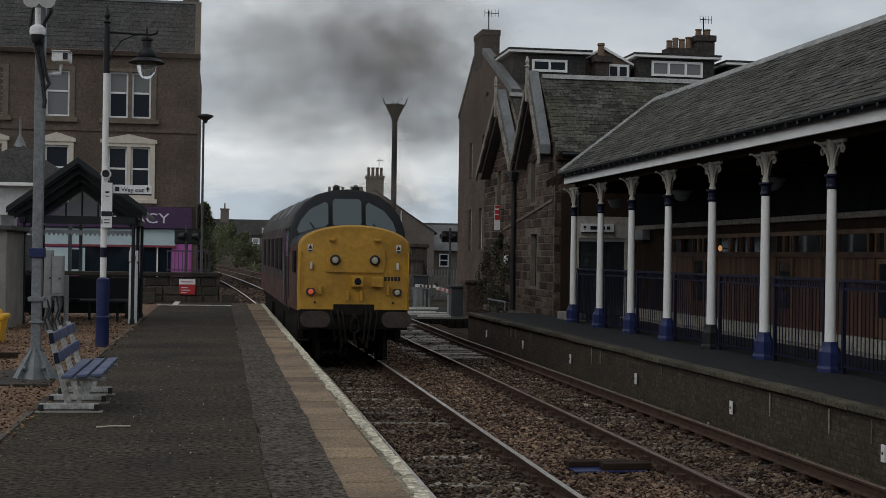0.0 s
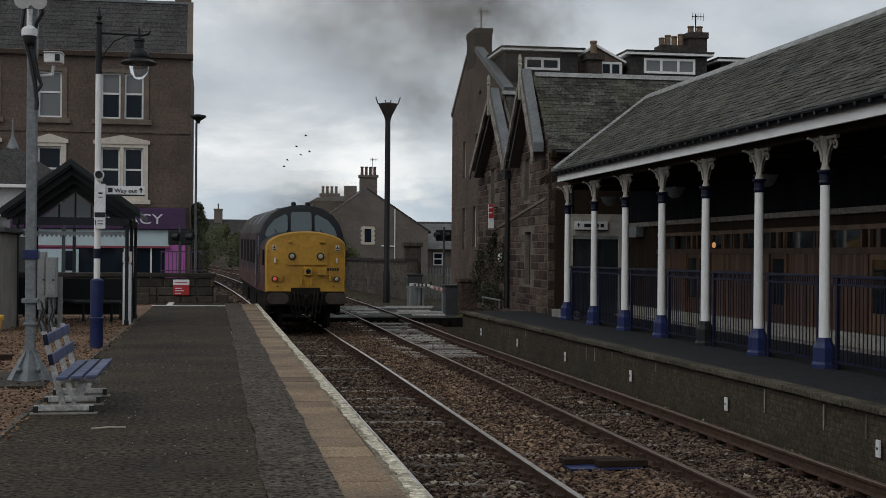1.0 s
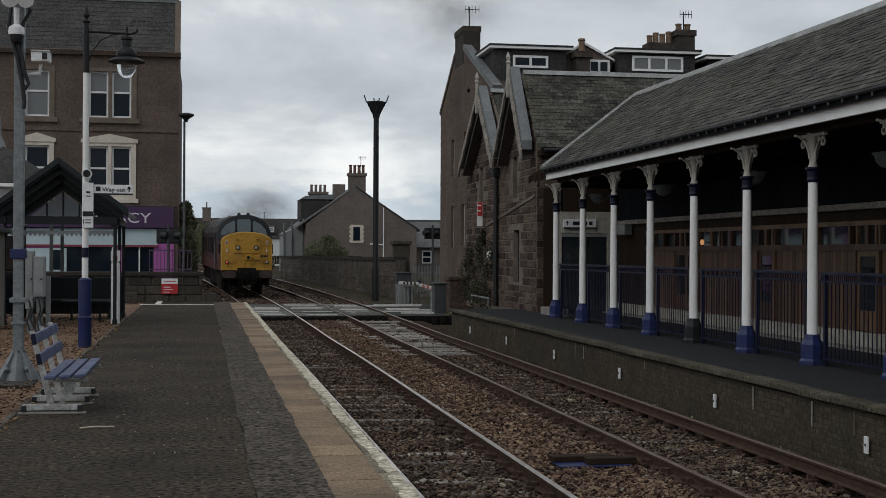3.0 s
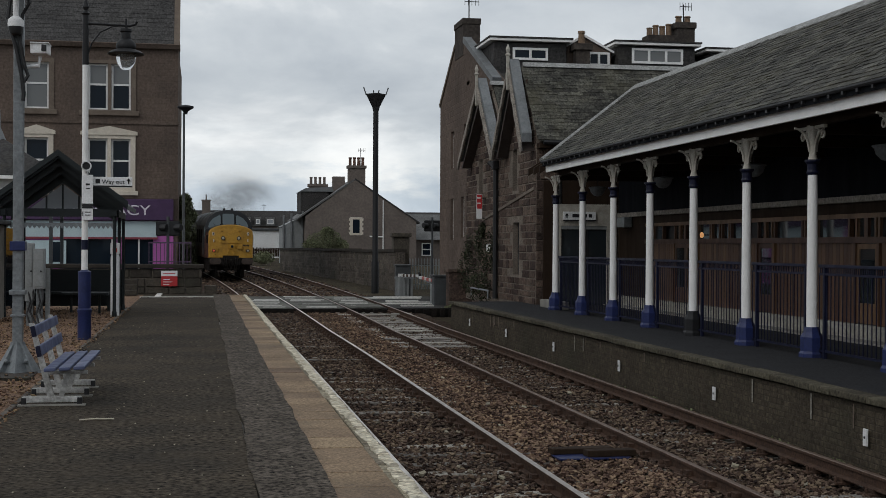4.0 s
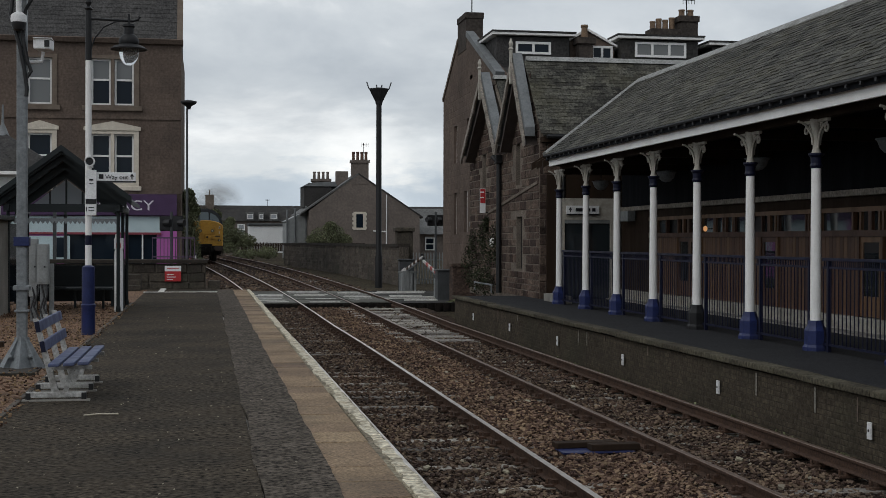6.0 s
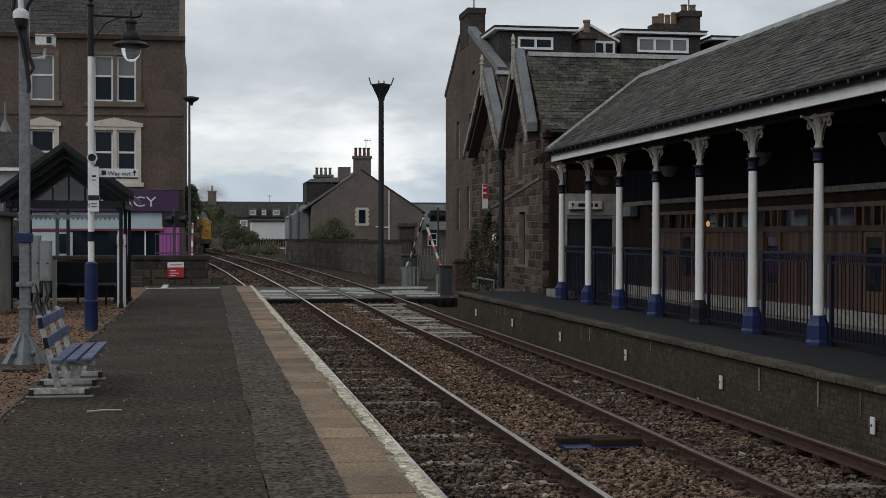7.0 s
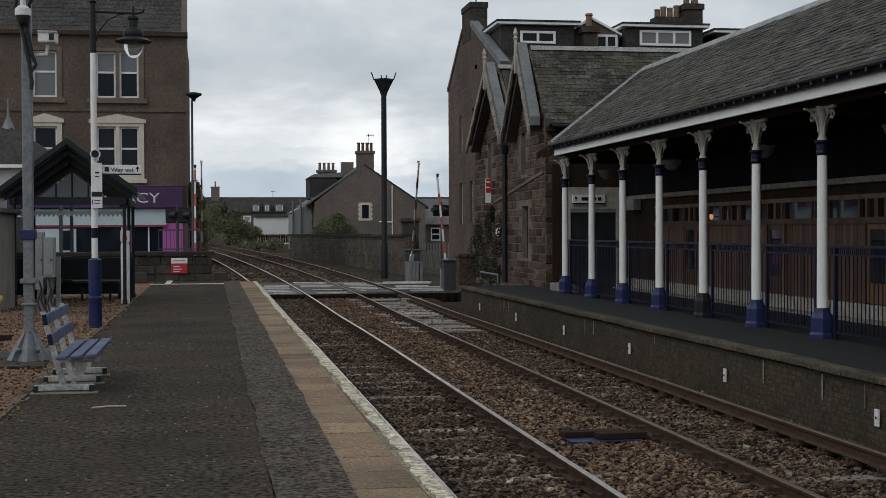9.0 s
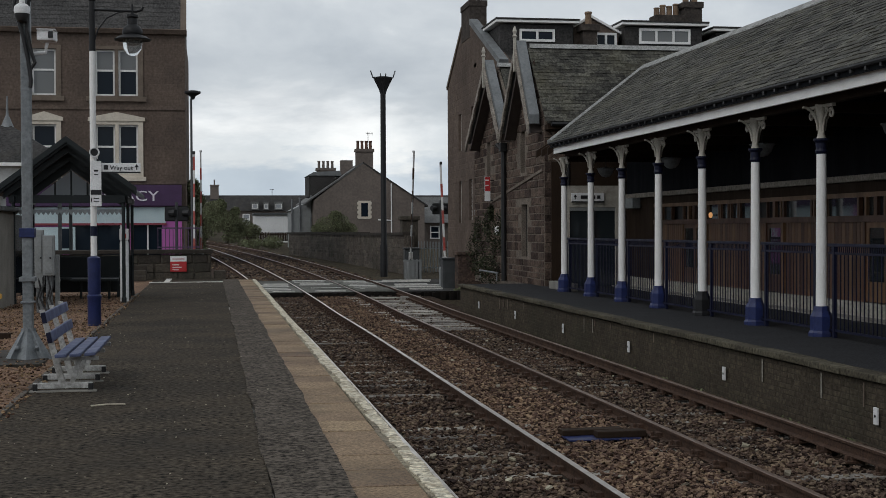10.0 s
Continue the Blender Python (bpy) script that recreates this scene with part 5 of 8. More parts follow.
hang = thing("wall_speaker", "pale loudspeaker box on the dark wall under the canopy", "loudspeaker", pose(SX - 0.16, 37.8, 2.36))
part("case", Mesher().bbox(-0.12, 0.12, -0.42, 0.42, -0.15, 0.14, 0.02), GREY_BOX, hang, "pale grey case")
part("bracket", Mesher().box(0.1, 0.17, -0.05, 0.05, -0.04, 0.04), IRON, hang)
# end wall with the entrance sign
EY = 38.85
ent = thing("entrance_screen", "white panelled entrance with a dark doorway and sign", "wall")
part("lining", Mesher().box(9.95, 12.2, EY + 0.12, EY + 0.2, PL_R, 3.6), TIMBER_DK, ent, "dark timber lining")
part("header", Mesher().bbox(10.3, 11.98, EY, EY + 0.1, 2.26, 2.9, 0.01), FINIAL, ent, "white painted header board")
part("jamb", Mesher().box(10.3, 10.46, EY, EY + 0.1, PL_R, 2.26), FINIAL, ent, "white painted jamb")
part("jamb", Mesher().box(11.86, 11.98, EY, EY + 0.1, PL_R, 2.26), FINIAL, ent, "white painted jamb")
part("transom", Mesher().box(10.46, 11.86, EY + 0.02, EY + 0.08, 2.16, 2.26), GREY_BOX, ent)
part("door_glass", Mesher().box(10.46, 11.2, EY + 0.06, EY + 0.08, PL_R, 2.16), PANE_REFLECT, ent, "dark door glazing")
part("side_glass", Mesher().box(11.28, 11.86, EY + 0.06, EY + 0.08, PL_R, 2.16), PANE_REFLECT, ent, "dark side glazing")
part("mullion", Mesher().box(11.2, 11.28, EY + 0.03, EY + 0.09, PL_R, 2.16), BLACK, ent)
sg = part("sign_board", Mesher().bbox(10.5, 11.5, EY - 0.06, EY, 2.42, 2.68, 0.01), SIGN_WHITE, ent, "white direction sign")
part("sign_bar", Mesher().box(10.5, 11.5, EY - 0.07, EY - 0.06, 2.40, 2.44), INK, sg, "black lower edge")
for a, b in ((10.78, 11.1), (11.16, 11.22), (11.28, 11.38)):
    part("lettering_block", Mesher().box(a, b, EY - 0.07, EY - 0.06, 2.51, 2.61), INK, sg, "black lettering block")
part("sign_arrow", Mesher().box(10.60, 10.625, EY - 0.07, EY - 0.06, 2.49, 2.58).prism([(10.56, 2.56), (10.665, 2.56), (10.6125, 2.64)], EY - 0.07, EY - 0.06, "y"), INK, sg, "black up arrow")
for y in (19.75, 25.0, 30.3, 35.6):
    hl = thing("pendant_lamp", "pale enamel bowl lamp hanging under the canopy", "lamp", pose(10.6, y, 0.1), group="canopy lamps")
    part("rod", Mesher().tube([(0, 0, 3.18), (0, 0, 4.66)], 0.012, 6), IRON, hl)
    part("shade", Mesher().turned([(0.02, 2.92), (0.10, 2.94), (0.18, 3.02), (0.22, 3.13), (0.25, 3.15), (0.24, 3.17), (0.05, 3.19)], 18), GALV, hl, "", True)
wl_ob = thing("wall_lamp", "small warm glowing wall lamp by the screen", "lamp", pose(SX - 0.12, 31.65, 1.95))
part("globe", Mesher().turned([(0.02, -0.07), (0.05, -0.03), (0.05, 0.03), (0.02, 0.07)], 10), WARM_LAMP, wl_ob, "glowing warm globe", True)
part("arm", Mesher().box(0.05, 0.14, -0.015, 0.015, -0.015, 0.015), IRON, wl_ob)
# ---------------------------------------------------------------- platform things
bench = thing("bench", "platform bench with faded blue slats on pale frames", "bench", pose(-1.5, 15.16, 0.0))
for y in (-0.86, 0.0, 0.86):
    part("foot_plate", Mesher().bbox(-0.33, 0.34, y - 0.06, y + 0.04, 0.0, 0.018, 0.005), CONCRETE, bench, "dirty pale foot strip")
    for fx in (-0.27, 0.28):
        part("foot", Mesher().bbox(fx - 0.025, fx + 0.025, y - 0.035, y + 0.035, 0.018, 0.085, 0.006), BLACK, bench, "black rubber foot")
    part("leg_frame", Mesher().bbox(-0.29, 0.30, y - 0.03, y + 0.03, 0.035, 0.095, 0.012)
         .add([(-0.03, y - 0.022, 0.06), (0.04, y - 0.022, 0.06), (-0.175, y - 0.022, 0.84), (-0.225, y - 0.022, 0.84), (-0.03, y + 0.022, 0.06), (0.04, y + 0.022, 0.06), (-0.175, y + 0.022, 0.84), (-0.225, y + 0.022, 0.84)],
              [(0, 1, 2, 3), (7, 6, 5, 4), (0, 4, 5, 1), (1, 5, 6, 2), (2, 6, 7, 3), (3, 7, 4, 0)])
         .bbox(-0.09, 0.36, y - 0.02, y + 0.02, 0.32, 0.36, 0.008)
         .add([(0.06, y - 0.02, 0.06), (0.11, y - 0.02, 0.06), (0.19, y - 0.02, 0.33), (0.14, y - 0.02, 0.33), (0.06, y + 0.02, 0.06), (0.11, y + 0.02, 0.06), (0.19, y + 0.02, 0.33), (0.14, y + 0.02, 0.33)],
              [(0, 1, 2, 3), (7, 6, 5, 4), (0, 4, 5, 1), (1, 5, 6, 2), (2, 6, 7, 3), (3, 7, 4, 0)]), BENCH_GREY, bench, "scuffed pale grey frame")
for z, x in ((0.57, -0.105), (0.77, -0.155)):
    part("slat_cap", Mesher().bbox(-0.023, 0.023, -1.095, -1.06, -0.055, 0.055, 0.006, pose(x, 0, z, 0, -11, 0)), BLUE_DARK, bench, "dark slat end cap")
for x in (0.02, 0.165, 0.31):
    part("seat_slat", Mesher().bbox(x - 0.056, x + 0.056, -1.08, 1.08, 0.365, 0.40, 0.01, pose(0, 0, 0, 0, -3, 0)), BLUE_SLAT, bench, "faded blue seat slat")
for z, x in ((0.57, -0.105), (0.77, -0.155)):
    part("back_slat", Mesher().bbox(-0.02, 0.02, -1.08, 1.08, -0.052, 0.052, 0.01, pose(x, 0, z, 0, -11, 0)), BLUE_SLAT, bench, "faded blue back slat")

single("paving_patch", Mesher().bbox(-4.6, -2.05, 17.1, 19.2, -0.03, 0.022, 0.01), RUBBLE_DKP, "old dark flagstone patch around the pole", "paving", "structure")
pole = thing("camera_pole", "grey galvanised pole with security cameras and cables", "pole", pose(-2.30, 17.95, 0.0))
part("mast", Mesher().bbox(-0.063, 0.063, -0.063, 0.063, 0.02, 5.9, 0.018), GALV, pole, "grey square mast")
foot = Mesher()
for a in range(4):
    foot.prism([(0.06, 0.03), (0.29, 0.03), (0.27, 0.07), (0.065, 0.40)], -0.012, 0.012, "y", pose(0, 0, 0, 0, 0, 45 + 90 * a))
foot.turned([(0.30, 0.0), (0.28, 0.03), (0.095, 0.36), (0.09, 0.4)], 4, pose(0, 0, 0, 0, 0, 0))
part("base", foot, GALV, pole, "flared steel base")
for x, y in ((0.12, -0.2), (-0.12, -0.2)):
    part("bolt", Mesher().turned([(0.03, 0), (0.03, 0.03), (0.015, 0.05)], 8, pose(x, y + 0.06, 0.15, 60, 0, 0)), GALV, pole)
part("band", Mesher().bbox(-0.095, 0.095, -0.095, 0.095, 1.56, 1.68, 0.01), BLUE, pole, "blue clamp band")
part("clamp", Mesher().bbox(-0.10, 0.10, -0.10, 0.10, 1.0, 1.06, 0.008).bbox(-0.085, 0.085, -0.085, 0.085, 0.72, 0.75, 0.008), GALV, pole)
dome = part("dome_camera", Mesher().turned([(0.095, 4.38), (0.10, 4.42), (0.095, 4.47), (0.05, 4.505), (0.035, 4.51), (0.035, 4.72)], 14, pose(-0.02, -0.18, 0)), SIGN_WHITE, pole, "white dome camera", True)
part("dome_glass", Mesher().turned([(0.02, 4.27), (0.065, 4.29), (0.088, 4.34), (0.092, 4.39)], 14, pose(-0.02, -0.18, 0)), BLACK, dome, "black dome glass", True)
part("speaker", Mesher().bbox(-0.16, 0.16, -0.36, -0.08, 4.86, 5.12, 0.03).turned([(0.05, 0), (0.1, 0.08), (0.105, 0.1)], 12, pose(-0.07, -0.36, 4.82, 115, 0, 0)).turned([(0.05, 0), (0.1, 0.08), (0.105, 0.1)], 12, pose(0.12, -0.36, 4.82, 115, 0, 0)), SIGN_WHITE, pole, "white speaker pair")
cb = part("box_camera", Mesher().bbox(0.16, 0.37, -0.12, 0.14, 4.06, 4.19, 0.02, pose(0, 0, 0, 0, 0, -6)).box(0.15, 0.38, -0.17, 0.15, 4.19, 4.2), SIGN_WHITE, pole, "pale box camera in a housing")
part("camera_glass", Mesher().box(0.29, 0.352, -0.165, -0.14, 4.085, 4.17), BLACK, cb)
part("camera_bracket", Mesher().tube([(0.06, 0, 3.9), (0.24, 0, 3.92), (0.26, 0, 4.04)], 0.025, 8), SIGN_WHITE, pole)
part("cable", Mesher().tube([(-0.1, -0.08, 4.75), (-0.13, -0.09, 4.5), (-0.02, -0.1, 4.1), (0.04, -0.1, 3.8), (0.07, -0.09, 3.55), (0.06, -0.09, 3.46)], 0.027, 6), BLACK, pole, "drooping black cable")
part("cable", Mesher().tube([(0.1, -0.08, 4.95), (0.13, -0.08, 4.7), (0.05, -0.09, 4.55), (0.02, -0.1, 4.2), (0.08, -0.1, 3.9), (0.12, -0.09, 3.78), (0.07, -0.09, 3.7)], 0.024, 6), BLACK, pole)
part("sign_blade", Mesher().bbox(-0.62, -0.18, -0.03, 0.0, 4.92, 5.2, 0.01), BLUE, pole, "dark blue sign blade")
part("sign_edge", Mesher().box(-0.62, -0.18, -0.036, -0.03, 4.90, 4.93), SIGN_WHITE, pole)

lamp = thing("platform_lamp", "white and blue swan neck lamp post with lantern", "lamp post", pose(-1.99, 24.15, 0.0))
part("base_tube", Mesher().turned([(0.115, 0.0), (0.115, 0.46), (0.125, 0.48), (0.125, 0.52), (0.105, 0.54), (0.11, 0.6), (0.11, 1.17), (0.06, 1.2)], 16), BLUE, lamp, "thick blue painted base", True)
part("shaft", Mesher().turned([(0.055, 1.18), (0.052, 4.75)], 14), WHITE, lamp, "white painted shaft", True)
part("band", Mesher().turned([(0.06, 1.55), (0.06, 1.72)], 14), BLUE_DARK, lamp)
part("head_post", Mesher().turned([(0.056, 4.74), (0.05, 5.6), (0.075, 5.63), (0.03, 5.68), (0.055, 5.74), (0.03, 5.82), (0.008, 5.92)], 12), IRON, lamp, "black finialled head", True)
part("arm", Mesher().tube([(0, 0, 5.46), (0.75, 0, 5.44), (0.84, 0, 5.47), (0.86, 0, 5.52)], 0.022, 8).tube([(0.03, 0, 4.9), (0.1, 0, 5.12), (0.25, 0, 5.32), (0.45, 0, 5.42), (0.6, 0, 5.44)], 0.014, 6), IRON, lamp, "black bracket arm")
lan = part("lantern", Mesher().turned([(0.02, 5.56), (0.025, 5.39), (0.10, 5.38), (0.105, 5.34), (0.085, 5.32), (0.088, 5.21), (0.13, 5.18), (0.17, 5.12), (0.175, 5.06), (0.16, 5.03)], 16, pose(0.68, 0, 0)), IRON, lamp, "black lantern hood", True)
part("lantern_shade", Mesher().turned([(0.15, 5.035), (0.25, 5.0), (0.315, 4.955), (0.31, 4.94), (0.18, 4.975)], 20, pose(0.68, 0, 0)), IRON, lan, "wide dished reflector", True)
part("lantern_globe", Mesher().turned([(0.165, 4.98), (0.17, 4.90), (0.155, 4.80), (0.105, 4.71), (0.05, 4.675), (0.01, 4.67)], 16, pose(0.68, 0, 0)), BOWL, lan, "clear glass bowl", True)
mon = part("round_speaker", Mesher().turned([(0.05, 0), (0.085, 0.05), (0.085, 0.16), (0.07, 0.16), (0.065, 0.1), (0.02, 0.09)], 16, pose(0.03, 0.0, 2.99, 90, 0, 0)), SIGN_WHITE, lamp, "cream round speaker", True)
part("speaker_mouth", Mesher().turned([(0.062, 0.0), (0.062, 0.01)], 14, pose(0.03, -0.12, 2.99, 90, 0, 0)), BLACK, mon)
plate = part("name_plate", Mesher().bbox(-0.04, 0.14, -0.09, -0.06, 2.06, 2.84, 0.008), SIGN_WHITE, lamp, "white notice plate with small lettering")
for a, b, lo, hi in ((0.02, 0.09, 2.66, 2.69), (-0.04, 0.14, 2.26, 2.345), (-0.035, -0.02, 2.13, 2.21), (0.01, 0.1, 2.19, 2.205), (0.01, 0.1, 2.14, 2.155), (0.02, 0.09, 2.60, 2.615)):
    part("lettering_block", Mesher().box(a, b, -0.096, -0.09, lo, hi), INK, plate, "black lettering block")
wo = part("way_out_sign", Mesher().bbox(0.14, 0.80, -0.05, -0.01, 2.66, 2.81, 0.006), SIGN_WHITE, lamp, "white way out sign")
part("sign_underline", Mesher().box(0.14, 0.80, -0.052, -0.008, 2.635, 2.66), INK, wo)
lettering("Way out", 0.108, pose(0.285, -0.056, 2.692, 90, 0, 0), INK, wo, extrude=0.003)
part("sign_arrow", Mesher().box(0.728, 0.745, -0.058, -0.05, 2.69, 2.76).prism([(0.70, 2.74), (0.773, 2.74), (0.7365, 2.79)], -0.058, -0.05, "y"), INK, wo, "black up arrow")
part("sign_symbol", Mesher().box(0.18, 0.255, -0.056, -0.05, 2.695, 2.775).box(0.19, 0.245, -0.06, -0.056, 2.73, 2.765), INK, wo, "small boxed station symbol")

def slanted(mb, y0, y1, z0, z1, x0, x1, t):
    return mb.add([(x0, y0, z0), (x1, y0, z1), (x1, y0, z1 + t), (x0, y0, z0 + t), (x0, y1, z0), (x1, y1, z1), (x1, y1, z1 + t), (x0, y1, z0 + t)], [(0, 1, 2, 3), (7, 6, 5, 4), (0, 4, 5, 1), (1, 5, 6, 2), (2, 6, 7, 3), (3, 7, 4, 0)])


shelter = thing("waiting_shelter", "dark green gabled waiting shelter with glazed gable", "shelter", pose(-3.14, 31.0, 0.0))
for s in (-1, 1):
    part("roof", slanted(Mesher(), 0.12, 4.2, 3.54, 2.42, 0.0, s * 1.5, 0.10), SHELTER, shelter, "dark sheeted roof slope")
    for k, (y, dz, t) in enumerate(((0.0, 0.06, 0.14), (0.35, -0.15, 0.20), (0.7, -0.32, 0.20), (1.05, -0.50, 0.22))):
        reach = 1.52 - 0.13 * k
        part("bargeboard", slanted(Mesher(), y, y + 0.08, 3.54 + dz, 3.54 + dz - 0.747 * reach, 0.0, s * reach, t), SHELTER, shelter)
    for y in (0.5, 2.2, 3.9):
        part("post", Mesher().turned([(0.055, 0), (0.055, 0.1), (0.04, 0.14), (0.04, 2.3)], 10, pose(s * 1.2, y, 0)), SHELTER, shelter)
    part("eave_beam", Mesher().box(s * 1.2 - 0.05, s * 1.2 + 0.05, 0.3, 4.1, 2.28, 2.42), SHELTER, shelter)
part("tie_beam", Mesher().box(-1.3, 1.3, 0.5, 0.58, 2.26, 2.44), SHELTER, shelter)
glz = part("gable_glass", Mesher().prism([(-0.72, 2.46), (0.72, 2.46), (0.0, 3.02)], 1.14, 1.16, "y"), PANE_PALE, shelter, "pale frosted gable glazing")
for x in (-0.36, 0.0, 0.36):
    part("glazing_bar", Mesher().box(x - 0.02, x + 0.02, 1.11, 1.14, 2.44, 3.02 - abs(x) * 0.76), SHELTER, glz)
val = Mesher().box(-1.2, 1.2, 0.50, 0.54, 2.06, 2.12)
for k in range(24):
    val.prism([(-1.2 + 0.1 * k, 2.06), (-1.1 + 0.1 * k, 2.06), (-1.15 + 0.1 * k, 1.99)], 0.50, 0.54, "y")
part("valance", val, GALV, shelter, "pale scalloped valance")
part("back_panel", Mesher().box(-1.18, 1.18, 3.9, 3.95, 0.1, 1.0), SHELTER, shelter)
part("side_panel", Mesher().box(-1.22, -1.18, 0.5, 3.9, 0.15, 2.0), PANE_DARK, shelter, "dark glazed side")
part("seat", Mesher().bbox(-1.1, 1.0, 3.3, 3.75, 0.42, 0.48, 0.01).box(-1.0, -0.92, 3.35, 3.7, 0, 0.42).box(0.85, 0.93, 3.35, 3.7, 0, 0.42), SHELTER, shelter, "dark bench seat")
for s in (-0.6, 0.1, 0.75):
    part("perch", Mesher().bbox(s - 0.22, s + 0.22, 2.0, 2.4, 0.44, 0.5, 0.01).tube([(s, 2.2, 0), (s, 2.2, 0.45)], 0.03, 8), SHELTER, shelter, "dark perch seat")

gp = thing("marker_post", "white post with grey base at the platform edge", "post", pose(-1.95, 31.85, 0))
part("shaft", Mesher().turned([(0.10, 0), (0.10, 1.35), (0.08, 1.42)], 12), SIGN_WHITE, gp, "pale grey post", True)
part("head", Mesher().bbox(-0.10, 0.10, -0.10, 0.10, 1.42, 1.68, 0.02), SIGN_WHITE, gp, "white help point head")
part("label", Mesher().box(-0.05, 0.05, -0.106, -0.10, 1.46, 1.56), RED_SIGN, gp, "small red label")

for x, y, h, w, nm in ((-3.39, 28.2, 1.66, 0.17, "two part"), (-3.18, 28.0, 1.55, 0.22, "cabled")):
    cab = thing("equipment_cabinet", f"slim grey {nm} steel equipment cabinet on a post", "cabinet", pose(x, y, 0), group="platform cabinets")
    part("body", Mesher().bbox(-w / 2, w / 2, -0.1, 0.12, 0.75 if nm == "cabled" else 0.5, h, 0.015), GREY_BOX, cab, "pale grey steel box")
    part("door", Mesher().bbox(-w / 2 + 0.03, w / 2 - 0.03, -0.115, -0.1, 0.8, h - 0.05, 0.006), GREY_BOX, cab)
    part("post", Mesher().box(-0.06, 0.06, -0.03, 0.07, 0, 0.78), GALV, cab)
    part("handle", Mesher().turned([(0.02, 0), (0.02, 0.03)], 8, pose(0.04, -0.11, 1.1, 90, 0, 0)), BLACK, cab)
    part("cable", Mesher().tube([(0.06, -0.06, 0.8), (0.09, -0.12, 0.55), (0.02, -0.14, 0.3), (0.12, -0.2, 0.1), (0.2, -0.3, 0.02)], 0.022, 6), BLACK, cab, "drooping black cable")
    part("cable", Mesher().tube([(-0.04, -0.06, 0.8), (0.03, -0.12, 0.5), (-0.04, -0.16, 0.25), (0.04, -0.24, 0.02)], 0.02, 6), BLACK, cab)
gw = thing("slab_post", "tall pale grey concrete post beside the cabinets", "post", pose(-3.04, 28.2, 0))
part("shaft", Mesher().bbox(-0.045, 0.045, -0.05, 0.05, 0, 1.16, 0.012), GREY_BOX, gw)
single("timber_edging", Mesher().bbox(-6.5, -3.0, 21.3, 21.42, -0.02, 0.10, 0.015), TIMBER_DK, "dark timber edging board in the gravel", "edging")
hut = thing("concrete_hut", "grey concrete panel hut beside the gravel", "hut")
part("wall", Mesher().bbox(-7.4, -4.33, 29.0, 31.5, -0.05, 2.06, 0.02), CONCRETE, hut, "pale concrete panels")
part("roof", Mesher().bbox(-7.55, -4.2, 28.85, 31.6, 2.06, 2.16, 0.02), DARK_BOX, hut, "thin flat roof")
nb = thing("notice_board", "pale notice board on posts beside the hut", "notice board", pose(-4.32, 26.2, 0))
part("board", Mesher().bbox(-0.7, 0.08, 0, 0.06, 0.75, 1.95, 0.02), SIGN_WHITE, nb, "pale board")
part("post", Mesher().box(0.0, 0.06, 0.0, 0.06, 0, 0.8), GALV, nb)
part("post", Mesher().box(-0.66, -0.6, 0.0, 0.06, 0, 0.8), GALV, nb)
gb = thing("grit_bin", "yellow plastic grit bin on the gravel", "bin", pose(-4.22, 25.0, 0))
part("body", Mesher().add([(-0.42, -0.3, 0), (0.42, -0.3, 0), (0.42, 0.3, 0), (-0.42, 0.3, 0), (-0.48, -0.36, 0.42), (0.48, -0.36, 0.42), (0.48, 0.36, 0.42), (-0.48, 0.36, 0.42)], [(3, 2, 1, 0), (4, 5, 6, 7), (0, 1, 5, 4), (1, 2, 6, 5), (2, 3, 7, 6), (3, 0, 4, 7)]), YELLOW_BIN, gb)
part("lid", Mesher().bbox(-0.52, 0.52, -0.40, 0.40, 0.42, 0.52, 0.04).bbox(-0.4, 0.4, -0.3, 0.3, 0.5, 0.6, 0.05), YELLOW_BIN, gb, "domed yellow lid")

# planks and trough between the tracks, twig, wall markers
tr = thing("trackside_planks", "two dark timber planks over a blue sheet between the tracks", "planks", pose(4.72, 16.05, -0.90))
part("sheet", Mesher().bbox(-0.48, 0.42, -0.28, 0.12, -0.02, 0.0, 0.004), BLUE, tr, "blue plastic sheet")
part("plank", Mesher().bbox(-0.48, 0.32, 0.06, 0.26, 0.0, 0.07, 0.012, pose(0, 0, 0, 0, 0, 4)), TIMBER_DK, tr)
part("plank", Mesher().bbox(-0.12, 0.50, -0.22, -0.03, 0.0, 0.08, 0.012, pose(0, 0, 0, 0, 0, 2)), TIMBER_DK, tr)
single("twig", Mesher().tube([(-1.11, 12.98, 0.015), (-0.97, 13.02, 0.02), (-0.80, 13.04, 0.015)], 0.008, 5), CREAM_IRON, "pale dry twig lying on the tarmac", "twig")
for k in range(6):
    mk = thing("wall_marker", "small white marker plate on the brick platform face", "marker", pose(7.60, 14.64 + 4.73 * k, -0.55), group="platform wall markers")
    part("plate", Mesher().bbox(-0.012, 0.012, -0.045, 0.045, -0.10, 0.10, 0.004), SIGN_WHITE, mk)
    part("dot", Mesher().turned([(0.018, 0), (0.018, 0.006)], 8, pose(-0.012, 0, 0.0, 0, -90, 0)), INK, mk)
ctr = thing("cable_box", "pale concrete cable box beside the crossing", "box", pose(6.9, 47.0, -0.95))
part("body", Mesher().bbox(-0.35, 0.35, -0.25, 0.25, 0, 0.22, 0.02), CONCRETE, ctr)

# low wall, railing and signs at the platform end
lw = thing("end_wall", "low dark stone wall with coping at the platform end", "wall")
part("core", Mesher().box(-9.0, 0.02, 46.6, 47.1, -0.4, 0.82), RUBBLE_DK, lw, "dark stone core")
part("coping", Mesher().bbox(-9.05, 0.08, 46.5, 47.2, 0.84, 0.98, 0.03), RUBBLE_DKP, lw, "flat stone coping")
part("pier", Mesher().bbox(0.1, 0.5, 46.7, 47.2, -1.0, 0.25, 0.03), RUBBLE_DKP, lw)
